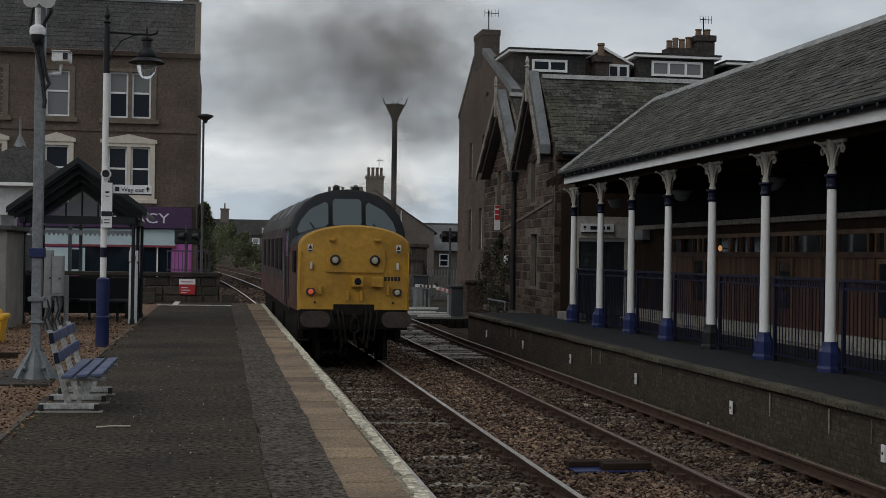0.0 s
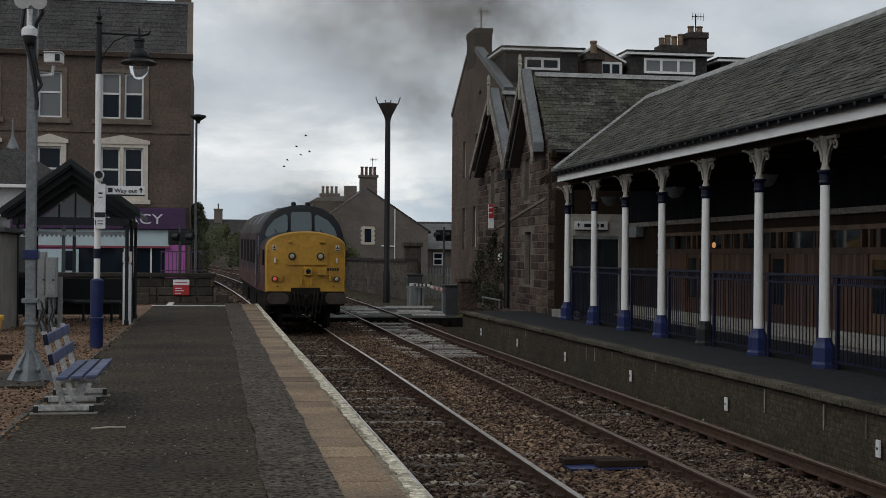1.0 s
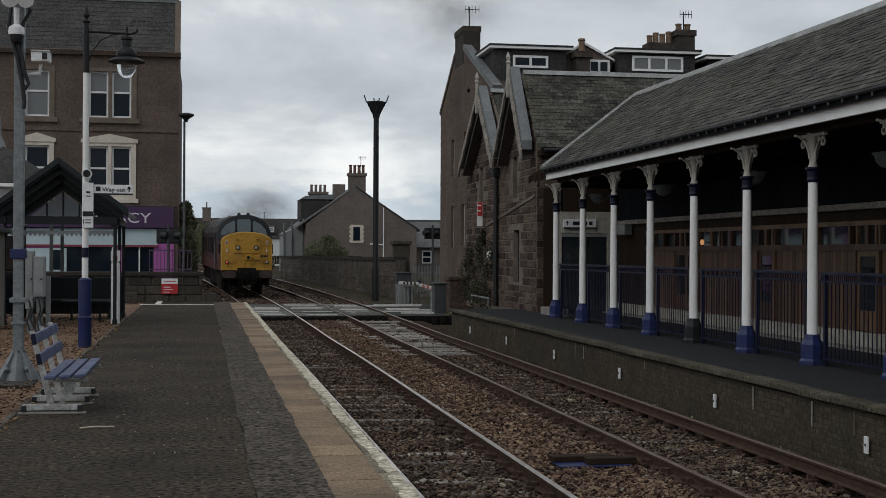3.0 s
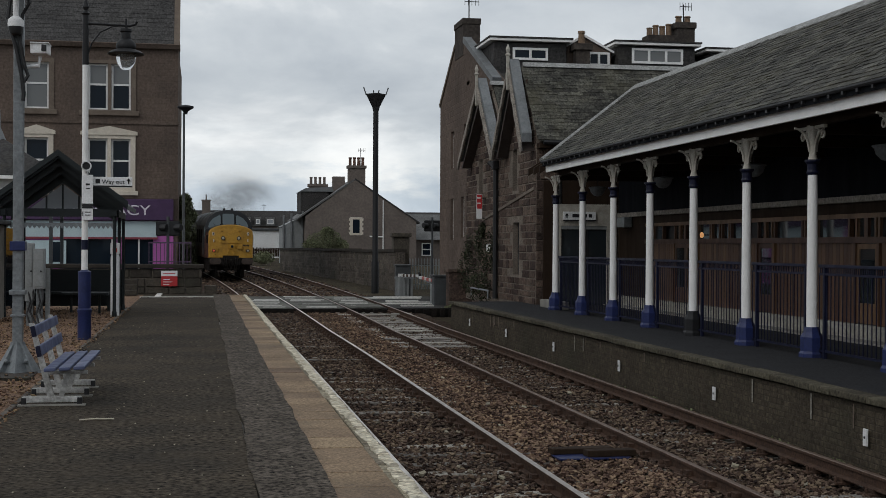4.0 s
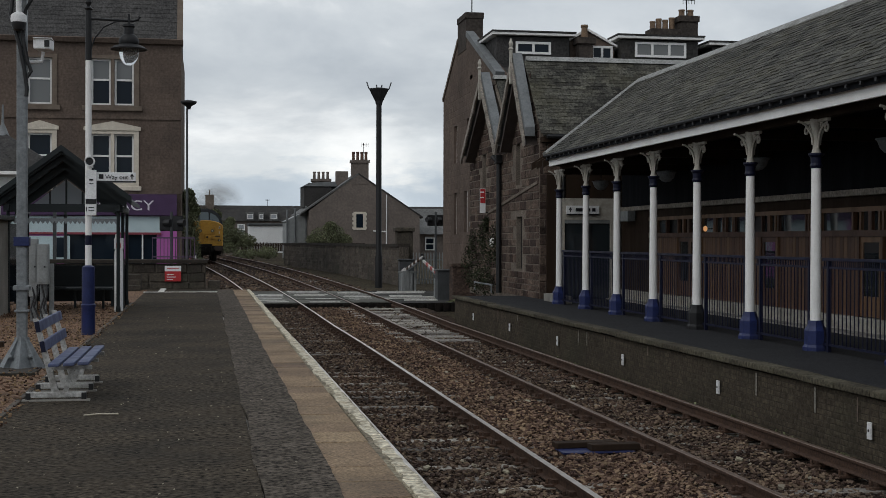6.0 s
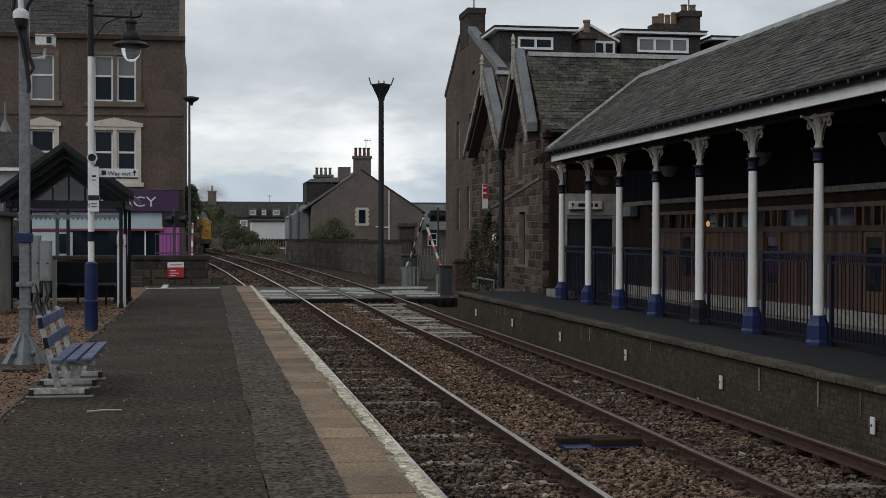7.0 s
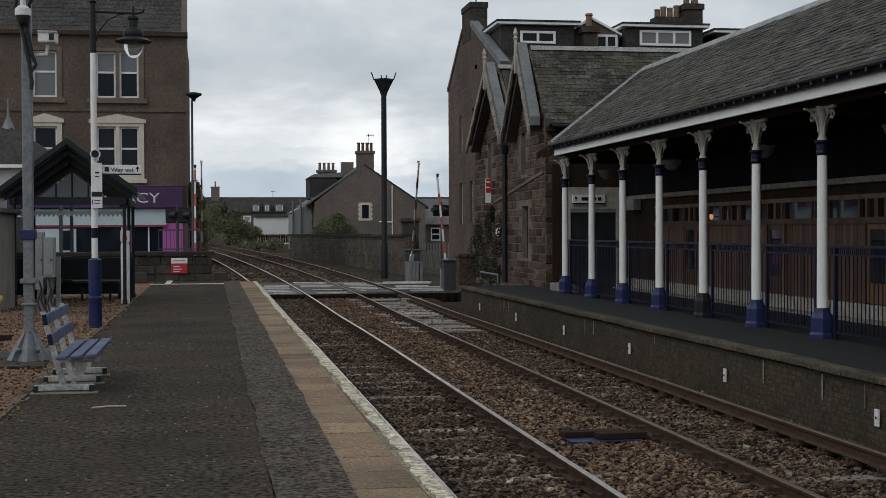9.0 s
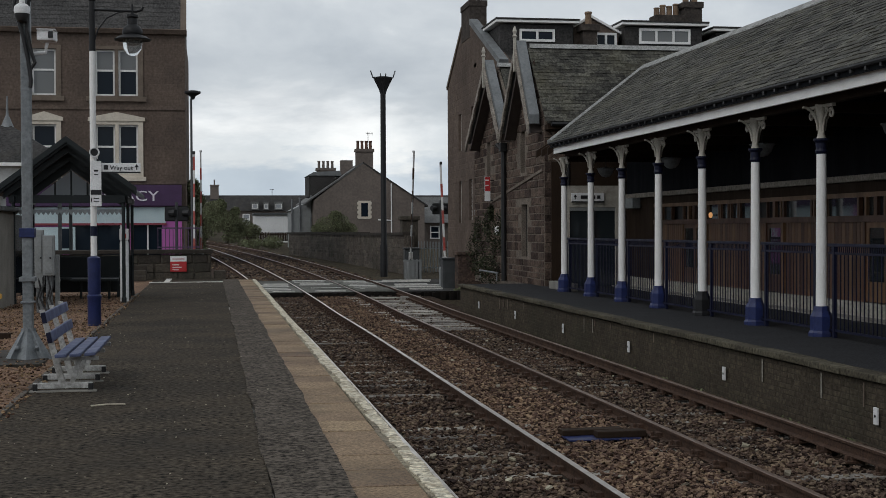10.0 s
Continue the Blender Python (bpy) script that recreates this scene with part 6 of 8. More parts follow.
lr = thing("wall_railing", "purple grey railing on the low wall", "railing")
part("top_rail", Mesher().box(-1.78, -0.35, 46.98, 47.03, 1.68, 1.73), RAIL_PURPLE, lr)
part("bottom_rail", Mesher().box(-1.78, -0.35, 46.98, 47.03, 1.04, 1.08), RAIL_PURPLE, lr)
lbar = Mesher().box(-0.012, 0.012, -0.012, 0.012, 0.97, 1.7).mesh("bar", RAIL_PURPLE)
for k in range(12):
    piece("bar", lbar, lr, pose(-1.76 + k * 0.127, 47.0, 0))
rsn = thing("warning_sign", "red and white warning sign on the low wall", "sign", pose(-1.07, 46.50, 0.5))
part("plate", Mesher().bbox(-0.27, 0.27, 0, 0.1, -0.26, 0.08, 0.005), RED_SIGN, rsn, "red sign plate")
part("top_plate", Mesher().bbox(-0.27, 0.27, 0, 0.1, 0.08, 0.26, 0.005), SIGN_WHITE, rsn, "white sign plate")
part("text_bar", Mesher().box(-0.2, 0.02, -0.006, 0, -0.045, -0.015).box(-0.2, 0.1, -0.006, 0, -0.125, -0.10).box(-0.2, 0.0, -0.006, 0, -0.21, -0.185), SIGN_WHITE, rsn, "white lettering blocks")
part("text_bar", Mesher().box(-0.2, 0.2, -0.006, 0, 0.155, 0.18), RED_SIGN, rsn, "red lettering block")
stp = thing("timber_stop", "short leaning dark timber stop post", "post", pose(0.62, 48.6, -0.9))
part("shaft", Mesher().bbox(-0.1, 0.1, -0.1, 0.1, 0, 0.85, 0.02, pose(0, 0, 0, 0, -8, 0)), TIMBER_DK, stp)
stp2 = thing("stone_steps", "dark stone steps beside the shelter", "steps", pose(-2.4, 44.6, 0))
for k in range(3):
    part("step", Mesher().bbox(-0.5, 0.35 - 0.0 * k, 0.25 * k, 0.25 * k + 0.3, 0.0, 0.17 * (k + 1), 0.02), RUBBLE_DKP, stp2)
# ---------------------------------------------------------------- diesel locomotive, its buffers at y = 0, running away along +y
loco = thing("diesel_locomotive", "yellow ended maroon diesel locomotive running on the near track", "locomotive")
HALF = [(1.30, 1.16), (1.345, 1.5), (1.345, 2.75), (1.31, 3.02), (1.20, 3.30), (1.0, 3.55), (0.70, 3.74), (0.35, 3.83)]
HALF = [(x, z if z < 2.76 else 2.75 + (z - 2.75) * 1.06) for x, z in HALF]
SECTION = HALF + [(0, 3.92)] + [(-x, z) for x, z in HALF[::-1]]
LOW = HALF[:4]
part("body", Mesher().prism(LOW + [(-x, z) for x, z in LOW[::-1]], 2.6, 16.6, "y"), LOCO_RED, loco, "faded maroon body sides")
part("roof", Mesher().prism([p for p in SECTION if p[1] >= 3.0], 2.6, 16.9, "y"), LOCO_ROOF, loco, "sooty grey rounded roof", True)
part("stripe", Mesher().box(-1.352, -1.34, 2.6, 16.6, 1.2, 1.75).box(1.34, 1.352, 2.6, 16.6, 1.2, 1.75), LOCO_ORANGE, loco, "faded orange lower band")
for y in (5.2, 8.3, 11.4):
    part("roof_panel", Mesher().prism([(x * 1.004, z + 0.012) for x, z in SECTION if z >= 3.2], y, y + 0.9, "y"), GALV, loco, "pale roof hatch panel", True)
part("exhaust", Mesher().bbox(-0.25, 0.25, 9.6, 10.4, 3.83, 3.98, 0.03), UNDER, loco, "sooty exhaust port")
for s in (-1, 1):
    for y, w in ((4.6, 1.1), (6.4, 1.2), (8.6, 1.2), (11.0, 1.0), (13.4, 1.2)):
        grill = part("side_grille", Mesher().bbox(s * 1.35 - 0.012, s * 1.35 + 0.012, y, y + w, 2.0, 2.8, 0.006), UNDER, loco, "dark louvred grille")
    part("cab_door", Mesher().bbox(s * 1.352 - 0.01, s * 1.352 + 0.01, 2.9, 3.45, 1.25, 3.0, 0.005), LOCO_BLACK, loco, "dark recessed cab door")
    part("cab_side_window", Mesher().bbox(s * 1.345 - 0.015, s * 1.345 + 0.015, 2.2, 2.75, 2.35, 2.95, 0.01), PANE_CAB, loco, "cab side window")
    part("handrail", Mesher().tube([(s * 1.40, 2.83, 1.3), (s * 1.40, 2.83, 2.5)], 0.014, 6), GALV, loco)
part("cab", Mesher().prism(LOW + [(-x, z) for x, z in LOW[::-1]], 2.1, 2.6, "y"), LOCO_RED, loco, "maroon cab sides")
# cab front: dark surround with three raked panes
front = Mesher()
FR = [(1.345, 2.45), (1.345, 2.75), (1.31, 3.02), (1.20, 3.30), (1.0, 3.55), (0.70, 3.74), (0.35, 3.83), (0, 3.86), (-0.35, 3.83), (-0.70, 3.74), (-1.0, 3.55), (-1.20, 3.30), (-1.31, 3.02), (-1.345, 2.75), (-1.345, 2.45)]
FR = [(x, z if z < 2.76 else 2.75 + (z - 2.75) * 1.06) for x, z in FR]


def rake(x, z):
    return 1.80 + (z - 2.45) * 0.22 + 0.10 * (x / 1.345) ** 2


front.add([(x, 2.85, z) for x, z in FR] + [(x, rake(x, z), z) for x, z in FR] + [(x * 0.93, rake(x, z) - 0.05, 2.45 + (z - 2.45) * 0.965) for x, z in FR],
          [(i, i + 1, i + 16, i + 15) for i in range(14)] + [(i + 15, i + 16, i + 31, i + 30) for i in range(14)] + [tuple(range(30, 45))])
part("cab_front", front, LOCO_BLACK, loco, "black windscreen surround", True)


def pane_shape(pts):
    mb = Mesher()
    n = len(pts)
    pts = [(x - 0.03, 2.84 + (z - 2.75) * 1.06) for x, z in pts]
    mb.add([(x, rake(x, z) - 0.075, z) for x, z in pts] + [(x, rake(x, z) + 0.02, z) for x, z in pts], [tuple(range(n)), tuple(range(2 * n - 1, n - 1, -1))] + [(i, i + n, (i + 1) % n + n, (i + 1) % n) for i in range(n)])
    return mb


for pts in ([(-0.31, 2.98), (0.31, 2.98), (0.33, 3.05), (0.33, 3.50), (0.28, 3.56), (-0.28, 3.56), (-0.33, 3.50), (-0.33, 3.05)],
            [(-1.10, 2.80), (-0.50, 2.95), (-0.43, 3.02), (-0.43, 3.43), (-0.50, 3.49), (-0.85, 3.32), (-1.06, 3.08), (-1.14, 2.88)],
            [(1.10, 2.80), (0.50, 2.95), (0.43, 3.02), (0.43, 3.43), (0.50, 3.49), (0.85, 3.32), (1.06, 3.08), (1.14, 2.88)]):
    part("windscreen", pane_shape(pts), PANE_CAB, loco, "grey reflecting windscreen pane")
for x in (-0.82, 0.62, 0.2):
    if x != 0.2:
        part("wiper", Mesher().tube([(x + 0.14, rake(x, 2.9) - 0.11, 2.86), (x - 0.05, rake(x, 3.1) - 0.1, 3.14)], 0.014, 5), BLACK, loco)
for x in (-0.25, 0.2):
    part("roof_horn", Mesher().turned([(0.05, 0), (0.08, 0.08), (0.08, 0.16), (0.03, 0.2)], 10, pose(x, 2.3, 3.83)), BLACK, loco, "", True)
# nose
NW = 1.235
arc = [(NW * math.cos(a), 2.62 + 0.46 * math.sin(a)) for a in [math.pi * k / 16 for k in range(17)]]
nose_sec = [(NW, 1.2)] + arc + [(-NW, 1.2)]
nose = Mesher()
n = len(nose_sec)
vs = []
for y, kx, kz in ((0.50, 0.955, 0.965), (0.53, 0.985, 0.988), (0.60, 1.0, 1.0)):
    vs += [(x * kx, y, 1.95 + (z - 1.95) * kz) for x, z in nose_sec]
nose.add(vs, [tuple(range(n))] + [(k * n + i, k * n + n + i, k * n + n + (i + 1) % n, k * n + (i + 1) % n) for k in range(2) for i in range(n)])
part("nose", nose, YELLOW, loco, "bright yellow warning end with grime", True)
nose_side = Mesher()
vs = []
for y, kx in ((0.60, 1.0), (1.0, 1.02), (2.3, 1.085)):
    vs += [(x * kx, y, z + (0.0 if y < 1.5 else 0.02)) for x, z in nose_sec]
nose_side.add(vs, [(k * n + i, k * n + n + i, k * n + n + (i + 1) % n, k * n + (i + 1) % n) for k in range(2) for i in (0, n - 2, n - 1)])
part("nose_casing", nose_side, LOCO_ORANGE, loco, "faded orange nose casing behind the yellow", True)
part("nose_top", Mesher().add(vs, [(k * n + i, k * n + n + i, k * n + n + (i + 1) % n, k * n + (i + 1) % n) for k in range(2) for i in range(1, n - 2)]), LOCO_BLACK, loco, "black nose top", True)
for side in (-1, 1):
    part("nose_grille", Mesher().bbox(side * 1.275 - 0.02, side * 1.275 + 0.02, 0.85, 1.5, 2.02, 2.5, 0.01), UNDER, loco, "dark louvred nose grille")


def rounded(x0, x1, z0, z1, r, y0, y1):
    pts = []
    for cx, cz, a0 in ((x1 - r, z1 - r, 0), (x0 + r, z1 - r, 90), (x0 + r, z0 + r, 180), (x1 - r, z0 + r, 270)):
        pts += [(cx + r * math.cos(radians(a0 + 22.5 * k)), cz + r * math.sin(radians(a0 + 22.5 * k))) for k in range(5)]
    return Mesher().prism(pts, y0, y1, "y")


part("nose_plate", rounded(-0.64, 0.66, 2.04, 2.60, 0.07, 0.455, 0.50), YELLOW, loco, "yellow raised gangway plate")
for x in (-0.43, 0.44):
    lt = part("marker_light", Mesher().turned([(0.115, 0.0), (0.115, 0.05), (0.085, 0.06), (0.08, 0.03)], 18, pose(x, 0.46, 2.31, 90, 0, 0)), BLACK, loco, "round marker light with dark rim", True)
    part("lens", Mesher().turned([(0.082, 0.0), (0.07, 0.045), (0.02, 0.06)], 16, pose(x, 0.455, 2.31, 90, 0, 0)), LAMP_GLASS, lt, "pale lens", True)
hb = part("headlight_box", Mesher().bbox(-0.07, 0.20, 0.36, 0.50, 1.72, 1.97, 0.015), YELLOW, loco, "square yellow headlight box")
part("rim", Mesher().box(-0.05, 0.18, 0.352, 0.362, 1.74, 1.95), YELLOW, hb, "yellow rim")
part("lens", Mesher().turned([(0.08, 0.0), (0.06, 0.03)], 16, pose(0.065, 0.355, 1.845, 90, 0, 0)), PANE_DARK, hb, "round headlight lens", True)
part("junction_box", Mesher().bbox(0.37, 0.63, 0.38, 0.50, 1.72, 1.94, 0.02), YELLOW, loco)
for k, x in enumerate((0.66, 0.735, 0.81, 0.885, 0.96)):
    part("number_block", Mesher().box(x, x + 0.055, 0.492, 0.4985, 1.86, 1.95), INK, loco, "black lettering block")
for s, mt in ((-1, TAIL_RED), (1, LAMP_GLASS)):
    x = s * 0.95
    tl = part("tail_light", rounded(x - 0.10, x + 0.10, 1.53, 1.69, 0.06, 0.44, 0.50), BUFFER, loco, "dark rimmed tail light")
    part("lens", Mesher().turned([(0.06, 0.0), (0.055, 0.02), (0.02, 0.035)], 16, pose(x, 0.442, 1.61, 90, 0, 0)), mt, tl, "glowing red lens" if s < 0 else "unlit tail lens", True)
    part("lamp_iron", Mesher().bbox(x - s * 0.21 - 0.03, x - s * 0.21 + 0.03, 0.42, 0.50, 1.55, 1.75, 0.01), YELLOW, loco)
    part("lamp_iron", Mesher().bbox(s * 0.95 - 0.025, s * 0.95 + 0.025, 0.43, 0.50, 2.1, 2.26, 0.01), CREAM, loco, "pale lamp bracket")
    part("warning_flash", Mesher().bbox(s * 0.97 - 0.055, s * 0.97 + 0.055, 0.488, 0.50, 2.47, 2.65, 0.004), CREAM, loco, "white warning plate")
    part("warning_mark", Mesher().prism([(s * 0.97 - 0.045, 2.545), (s * 0.97 + 0.045, 2.545), (s * 0.97, 2.64)], 0.484, 0.488, "y").box(s * 0.97 - 0.045, s * 0.97 + 0.045, 0.484, 0.488, 2.485, 2.52), INK, loco, "black warning symbol")
    part("top_light", Mesher().bbox(s * 0.5 - 0.07, s * 0.5 + 0.07, 0.40, 0.52, 2.72, 2.78, 0.02), YELLOW, loco)
    part("handrail", Mesher().tube([(s * 1.19, 0.46, 1.6), (s * 1.19, 0.44, 2.45), (s * 1.15, 0.5, 2.48)], 0.014, 6), YELLOW, loco)
    part("lower_mark", Mesher().turned([(0.025, 0), (0.025, 0.02)], 8, pose(s * 0.86, 0.50, 1.38, 90, 0, 0)), INK, loco)
    for x2 in (0.25, 0.6):
        part("pipe_cock", Mesher().bbox(s * x2 * 0.6 - 0.03, s * x2 * 0.6 + 0.03, 0.40, 0.52, 1.42, 1.62, 0.01), YELLOW, loco) if x2 < 0.3 else None
    bf = part("buffer", rounded(s * 0.88 - 0.32, s * 0.88 + 0.32, 0.86, 1.20, 0.16, 0.0, 0.07), BUFFER, loco, "dark oval buffer head")
    part("buffer_shank", Mesher().turned([(0.12, 0.0), (0.12, 0.36), (0.19, 0.40), (0.19, 0.55)], 14, pose(s * 0.88, 0.06, 1.03, -90, 0, 0)), UNDER, bf)
    for dx, dep in ((0.36, 0.55), (0.50, 0.4), (0.26, 0.45)):
        part("hose", Mesher().tube([(s * dx, 0.5, 1.2), (s * dx, 0.32, 1.12), (s * (dx - 0.03), 0.27, 0.9), (s * (dx - 0.08), 0.32, 1.2 - dep - 0.25), (s * (dx - 0.14), 0.45, 0.62)], 0.026, 6), UNDER, loco, "dark brake hose")
part("buffer_beam", Mesher().bbox(-1.2, 1.2, 0.52, 0.75, 0.78, 1.22, 0.02), UNDER, loco, "oily buffer beam")
# flat dark slab on the nose foot, drawn instead of a shaded recess
part("beam_top", Mesher().box(-0.45, 0.45, 0.49, 0.54, 1.1, 1.34), UNDER, loco, "dark slab imitating a shaded recess above the coupling")
part("coupling", Mesher().bbox(-0.05, 0.05, 0.2, 0.52, 0.98, 1.12, 0.02).tube([(0, 0.2, 1.08), (-0.09, 0.22, 0.95), (-0.09, 0.24, 0.78), (0, 0.25, 0.72), (0.09, 0.24, 0.78), (0.09, 0.22, 0.95), (0, 0.2, 1.08)], 0.025, 6).tube([(0, 0.25, 0.75), (0, 0.28, 0.48)], 0.03, 6), UNDER, loco, "hanging screw coupling")
for s in (-1, 1):
    part("guard_iron", Mesher().bbox(s * 0.75 - 0.05, s * 0.75 + 0.05, 0.85, 0.92, 0.1, 0.8, 0.015), UNDER, loco, "dark guard iron")
    part("step", Mesher().bbox(s * 1.1 - 0.14, s * 1.1 + 0.14, 0.6, 0.8, 0.52, 0.56, 0.01).box(s * 1.1 - 0.12, s * 1.1 - 0.09, 0.68, 0.72, 0.55, 0.85), UNDER, loco, "hanging footstep")
part("underframe", Mesher().box(-1.2, 1.2, 0.7, 17.8, 0.95, 1.2).bbox(-1.15, 1.15, 7.2, 11.4, 0.35, 0.98, 0.05), UNDER, loco, "oily underframe with fuel tank")
for y0 in (1.4, 12.6):
    bg = part("bogie", Mesher().bbox(-1.18, -1.02, y0, y0 + 4.5, 0.45, 0.95, 0.03).bbox(1.02, 1.18, y0, y0 + 4.5, 0.45, 0.95, 0.03).box(-1.02, 1.02, y0 + 0.1, y0 + 0.3, 0.5, 0.85).box(-1.02, 1.02, y0 + 4.2, y0 + 4.4, 0.5, 0.85), UNDER, loco, "dirty bogie frame")
    for dy in (0.5, 2.3, 4.1):
        wh = Mesher()
        for s in (-1, 1):
            wh.turned([(0.57, 0), (0.545, 0.03), (0.545, 0.13), (0.46, 0.13), (0.42, 0.08), (0.1, 0.1)], 24, pose(s * 0.68, y0 + dy, 0.548, 0, 90 * s, 0))
        wh.tube([(-0.7, y0 + dy, 0.548), (0.7, y0 + dy, 0.548)], 0.09, 8)
        part("wheelset", wh, UNDER, bg, "steel wheels on their axle", True)
# far end nose
part("front_nose", Mesher().prism(nose_sec, 16.6, 18.3, "y"), YELLOW, loco, "yellow nose at the leading end", True)
part("front_cab", Mesher().prism([(x * 0.99, z) for x, z in SECTION if z >= 2.7], 15.8, 17.0, "y"), LOCO_BLACK, loco)
# ---------------------------------------------------------------- crossing gear and distance
def cabinet(x, y, w, h, d, z, mt, label):
    c = thing("crossing_cabinet", label, "cabinet", pose(x, y, z), group="crossing cabinets")
    part("body", Mesher().bbox(-w / 2, w / 2, 0, d, 0, h, 0.03), mt, c)
    part("lid", Mesher().bbox(-w / 2 - 0.05, w / 2 + 0.05, -0.05, d + 0.05, h, h + 0.07, 0.02), mt, c)
    part("door", Mesher().bbox(-w / 2 + 0.06, w / 2 - 0.06, -0.02, 0.0, 0.1, h - 0.1, 0.006), mt, c)
    return c


cabinet(9.72, 65.6, 0.72, 1.45, 0.6, -0.8, DARK_BOX, "grey steel crossing cabinet beside the wall")
cabinet(9.2, 51.6, 0.72, 1.3, 0.6, -0.85, DARK_BOX, "dark grey crossing cabinet by the platform ramp")
barriers = []
for x, y, L, way, label in ((9.15, 52.9, 4.2, 1, "red and white barrier boom at the crossing"), (9.4, 64.0, 5.2, -1, "weathered barrier boom beyond the road"), (-0.62, 53.0, 4.6, 1, "slim barrier boom beside the low wall"), (-0.42, 64.5, 5.2, -1, "red and white barrier boom across the tracks")):
    b = thing("crossing_barrier", label, "barrier", pose(x, y, -0.82, 0, 0, 0 if way > 0 else 180), group="crossing barriers")
    part("machine", Mesher().bbox(-0.2, 0.2, -0.3, 0.3, 0, 0.95, 0.04), GREY_BOX if x > 0 else DARK_BOX, b, "pale barrier machine box")
    arm = part("boom", Mesher().bbox(-0.035, 0.035, 0.0, L, -0.06, 0.06, 0.012).bbox(-0.09, -0.04, -0.7, 0.3, -0.08, 0.08, 0.01).bbox(0.04, 0.09, -0.7, 0.3, -0.08, 0.08, 0.01), BOOM_WHITE, b, "white boom", m=pose(0, 0, 1.05))
    for k in range(int(L / 1.1)):
        part("red_band", Mesher().bbox(-0.04, 0.04, 0.55 + 1.1 * k, 1.1 + 1.1 * k, -0.066, 0.066, 0.01), BOOM_RED if not (x > 9.3) else RAIL_SIDE, arm, "red band")
    part("tip_lamp", Mesher().bbox(-0.05, 0.05, L - 0.1, L, 0.05, 0.16, 0.02), BLACK, arm)
    part("skirt", Mesher().box(-0.01, 0.01, 0.3, L * 0.75, -0.13, -0.06), GALV, arm, "pale hanging skirt rail")
    barriers.append((b, arm))
for x, y in ((9.05, 63.3),):
    gd = thing("guard_fence", "white short fence beside the barrier machine", "fence", pose(x, y, -0.8), group="barrier fences")
    for k in range(5):
        part("slat", Mesher().bbox(-0.05 + 0.18 * k, 0.05 + 0.18 * k, 0, 0.03, 0.05, 1.0, 0.008), GREY_BOX, gd)
    part("rail", Mesher().box(-0.1, 0.85, 0.03, 0.07, 0.9, 0.98), GREY_BOX, gd)


def signal(x, y, z, flip, label):
    s = thing("crossing_signal", label, "signal", pose(x, y, -0.8), group="crossing signals")
    part("post", Mesher().tube([(0, 0, 0), (0, 0, z + 1.25)], 0.055, 10), DARK_BOX, s, "grey post")
    bd = part("board", Mesher().bbox(-0.42, 0.42, -0.02, 0.02, z + 0.55, z + 1.1, 0.05), BLACK, s, "black backing board")
    for dx in (-0.25, 0.25):
        part("hood", Mesher().turned([(0.12, 0), (0.13, 0.25)], 12, pose(dx, 0, z + 0.85, 90, 0, flip)), BLACK, bd, "black lamp hood")
    return s


signal(-1.2, 49.8, 2.2, 60, "twin lamp road signal facing along the street")
signal(11.2, 66.0, 2.6, -60, "twin lamp road signal beyond the crossing")


def lamp_far(x, y, h, label):
    lf = thing("street_lamp", label, "street lamp", pose(x, y, -0.8))
    part("post", Mesher().turned([(0.12, 0), (0.10, 1.2), (0.07, 1.25), (0.055, h)], 10), DARK_BOX, lf, "dark post", True)
    part("head", Mesher().turned([(0.08, h - 0.05), (0.14, h + 0.1), (0.42, h + 0.28), (0.40, h + 0.36), (0.1, h + 0.42)], 14, Matrix.Translation((0.08, 0, 0)) @ Matrix.Diagonal((1, 0.7, 1, 1))), IRON, lf, "wide flat lamp head", True)


lamp_far(-0.92, 70.0, 9.1, "tall dark street lamp beside the tenement")
mast = thing("lighting_mast", "tall dark steel mast with a flared top", "mast", pose(8.62, 68.0, -0.8))
part("column", Mesher().turned([(0.19, 0), (0.19, 1.6), (0.15, 1.7), (0.135, 9.3)], 14), IRON, mast, "dark steel column", True)
top = Mesher().turned([(0.15, 9.25), (0.2, 9.45), (0.5, 10.05), (0.5, 10.1), (0.1, 10.1)], 4, pose(0, 0, 0, 0, 0, 0))
part("flared_top", top, IRON, mast, "flared cradle top")
for a, dx in ((18, 0.5), (-18, -0.5), (6, 0.12), (-6, -0.1)):
    part("prong", Mesher().tube([(dx, 0, 10.05), (dx * 1.25, 0, 10.42 if abs(dx) > 0.3 else 10.28)], 0.03, 6), DARK_BOX, mast)

# stone boundary wall beyond the crossing and its gate pier
bw = thing("boundary_wall", "old dark rubble wall along the curving tracks", "wall")
pts = [(9.95, 70.0), (9.0, 82), (7.7, 94), (6.0, 106)]
core, cop = Mesher(), Mesher()
for (xa, ya), (xb, yb) in zip(pts, pts[1:]):
    core.add([(xa, ya, -0.9), (xb, yb, -0.9), (xb + 0.5, yb, -0.9), (xa + 0.5, ya, -0.9), (xa, ya, 1.3), (xb, yb, 1.25), (xb + 0.5, yb, 1.25), (xa + 0.5, ya, 1.3)], [(0, 1, 5, 4), (2, 3, 7, 6), (4, 5, 6, 7), (0, 4, 7, 3), (1, 2, 6, 5)])
    cop.add([(xa - 0.08, ya, 1.3), (xb - 0.08, yb, 1.25), (xb + 0.58, yb, 1.25), (xa + 0.58, ya, 1.3), (xa - 0.08, ya, 1.46), (xb - 0.08, yb, 1.41), (xb + 0.58, yb, 1.41), (xa + 0.58, ya, 1.46)], [(0, 1, 5, 4), (2, 3, 7, 6), (4, 5, 6, 7), (0, 4, 7, 3), (1, 2, 6, 5)])
part("core", core, RUBBLE_DK, bw, "dark rubble stonework")
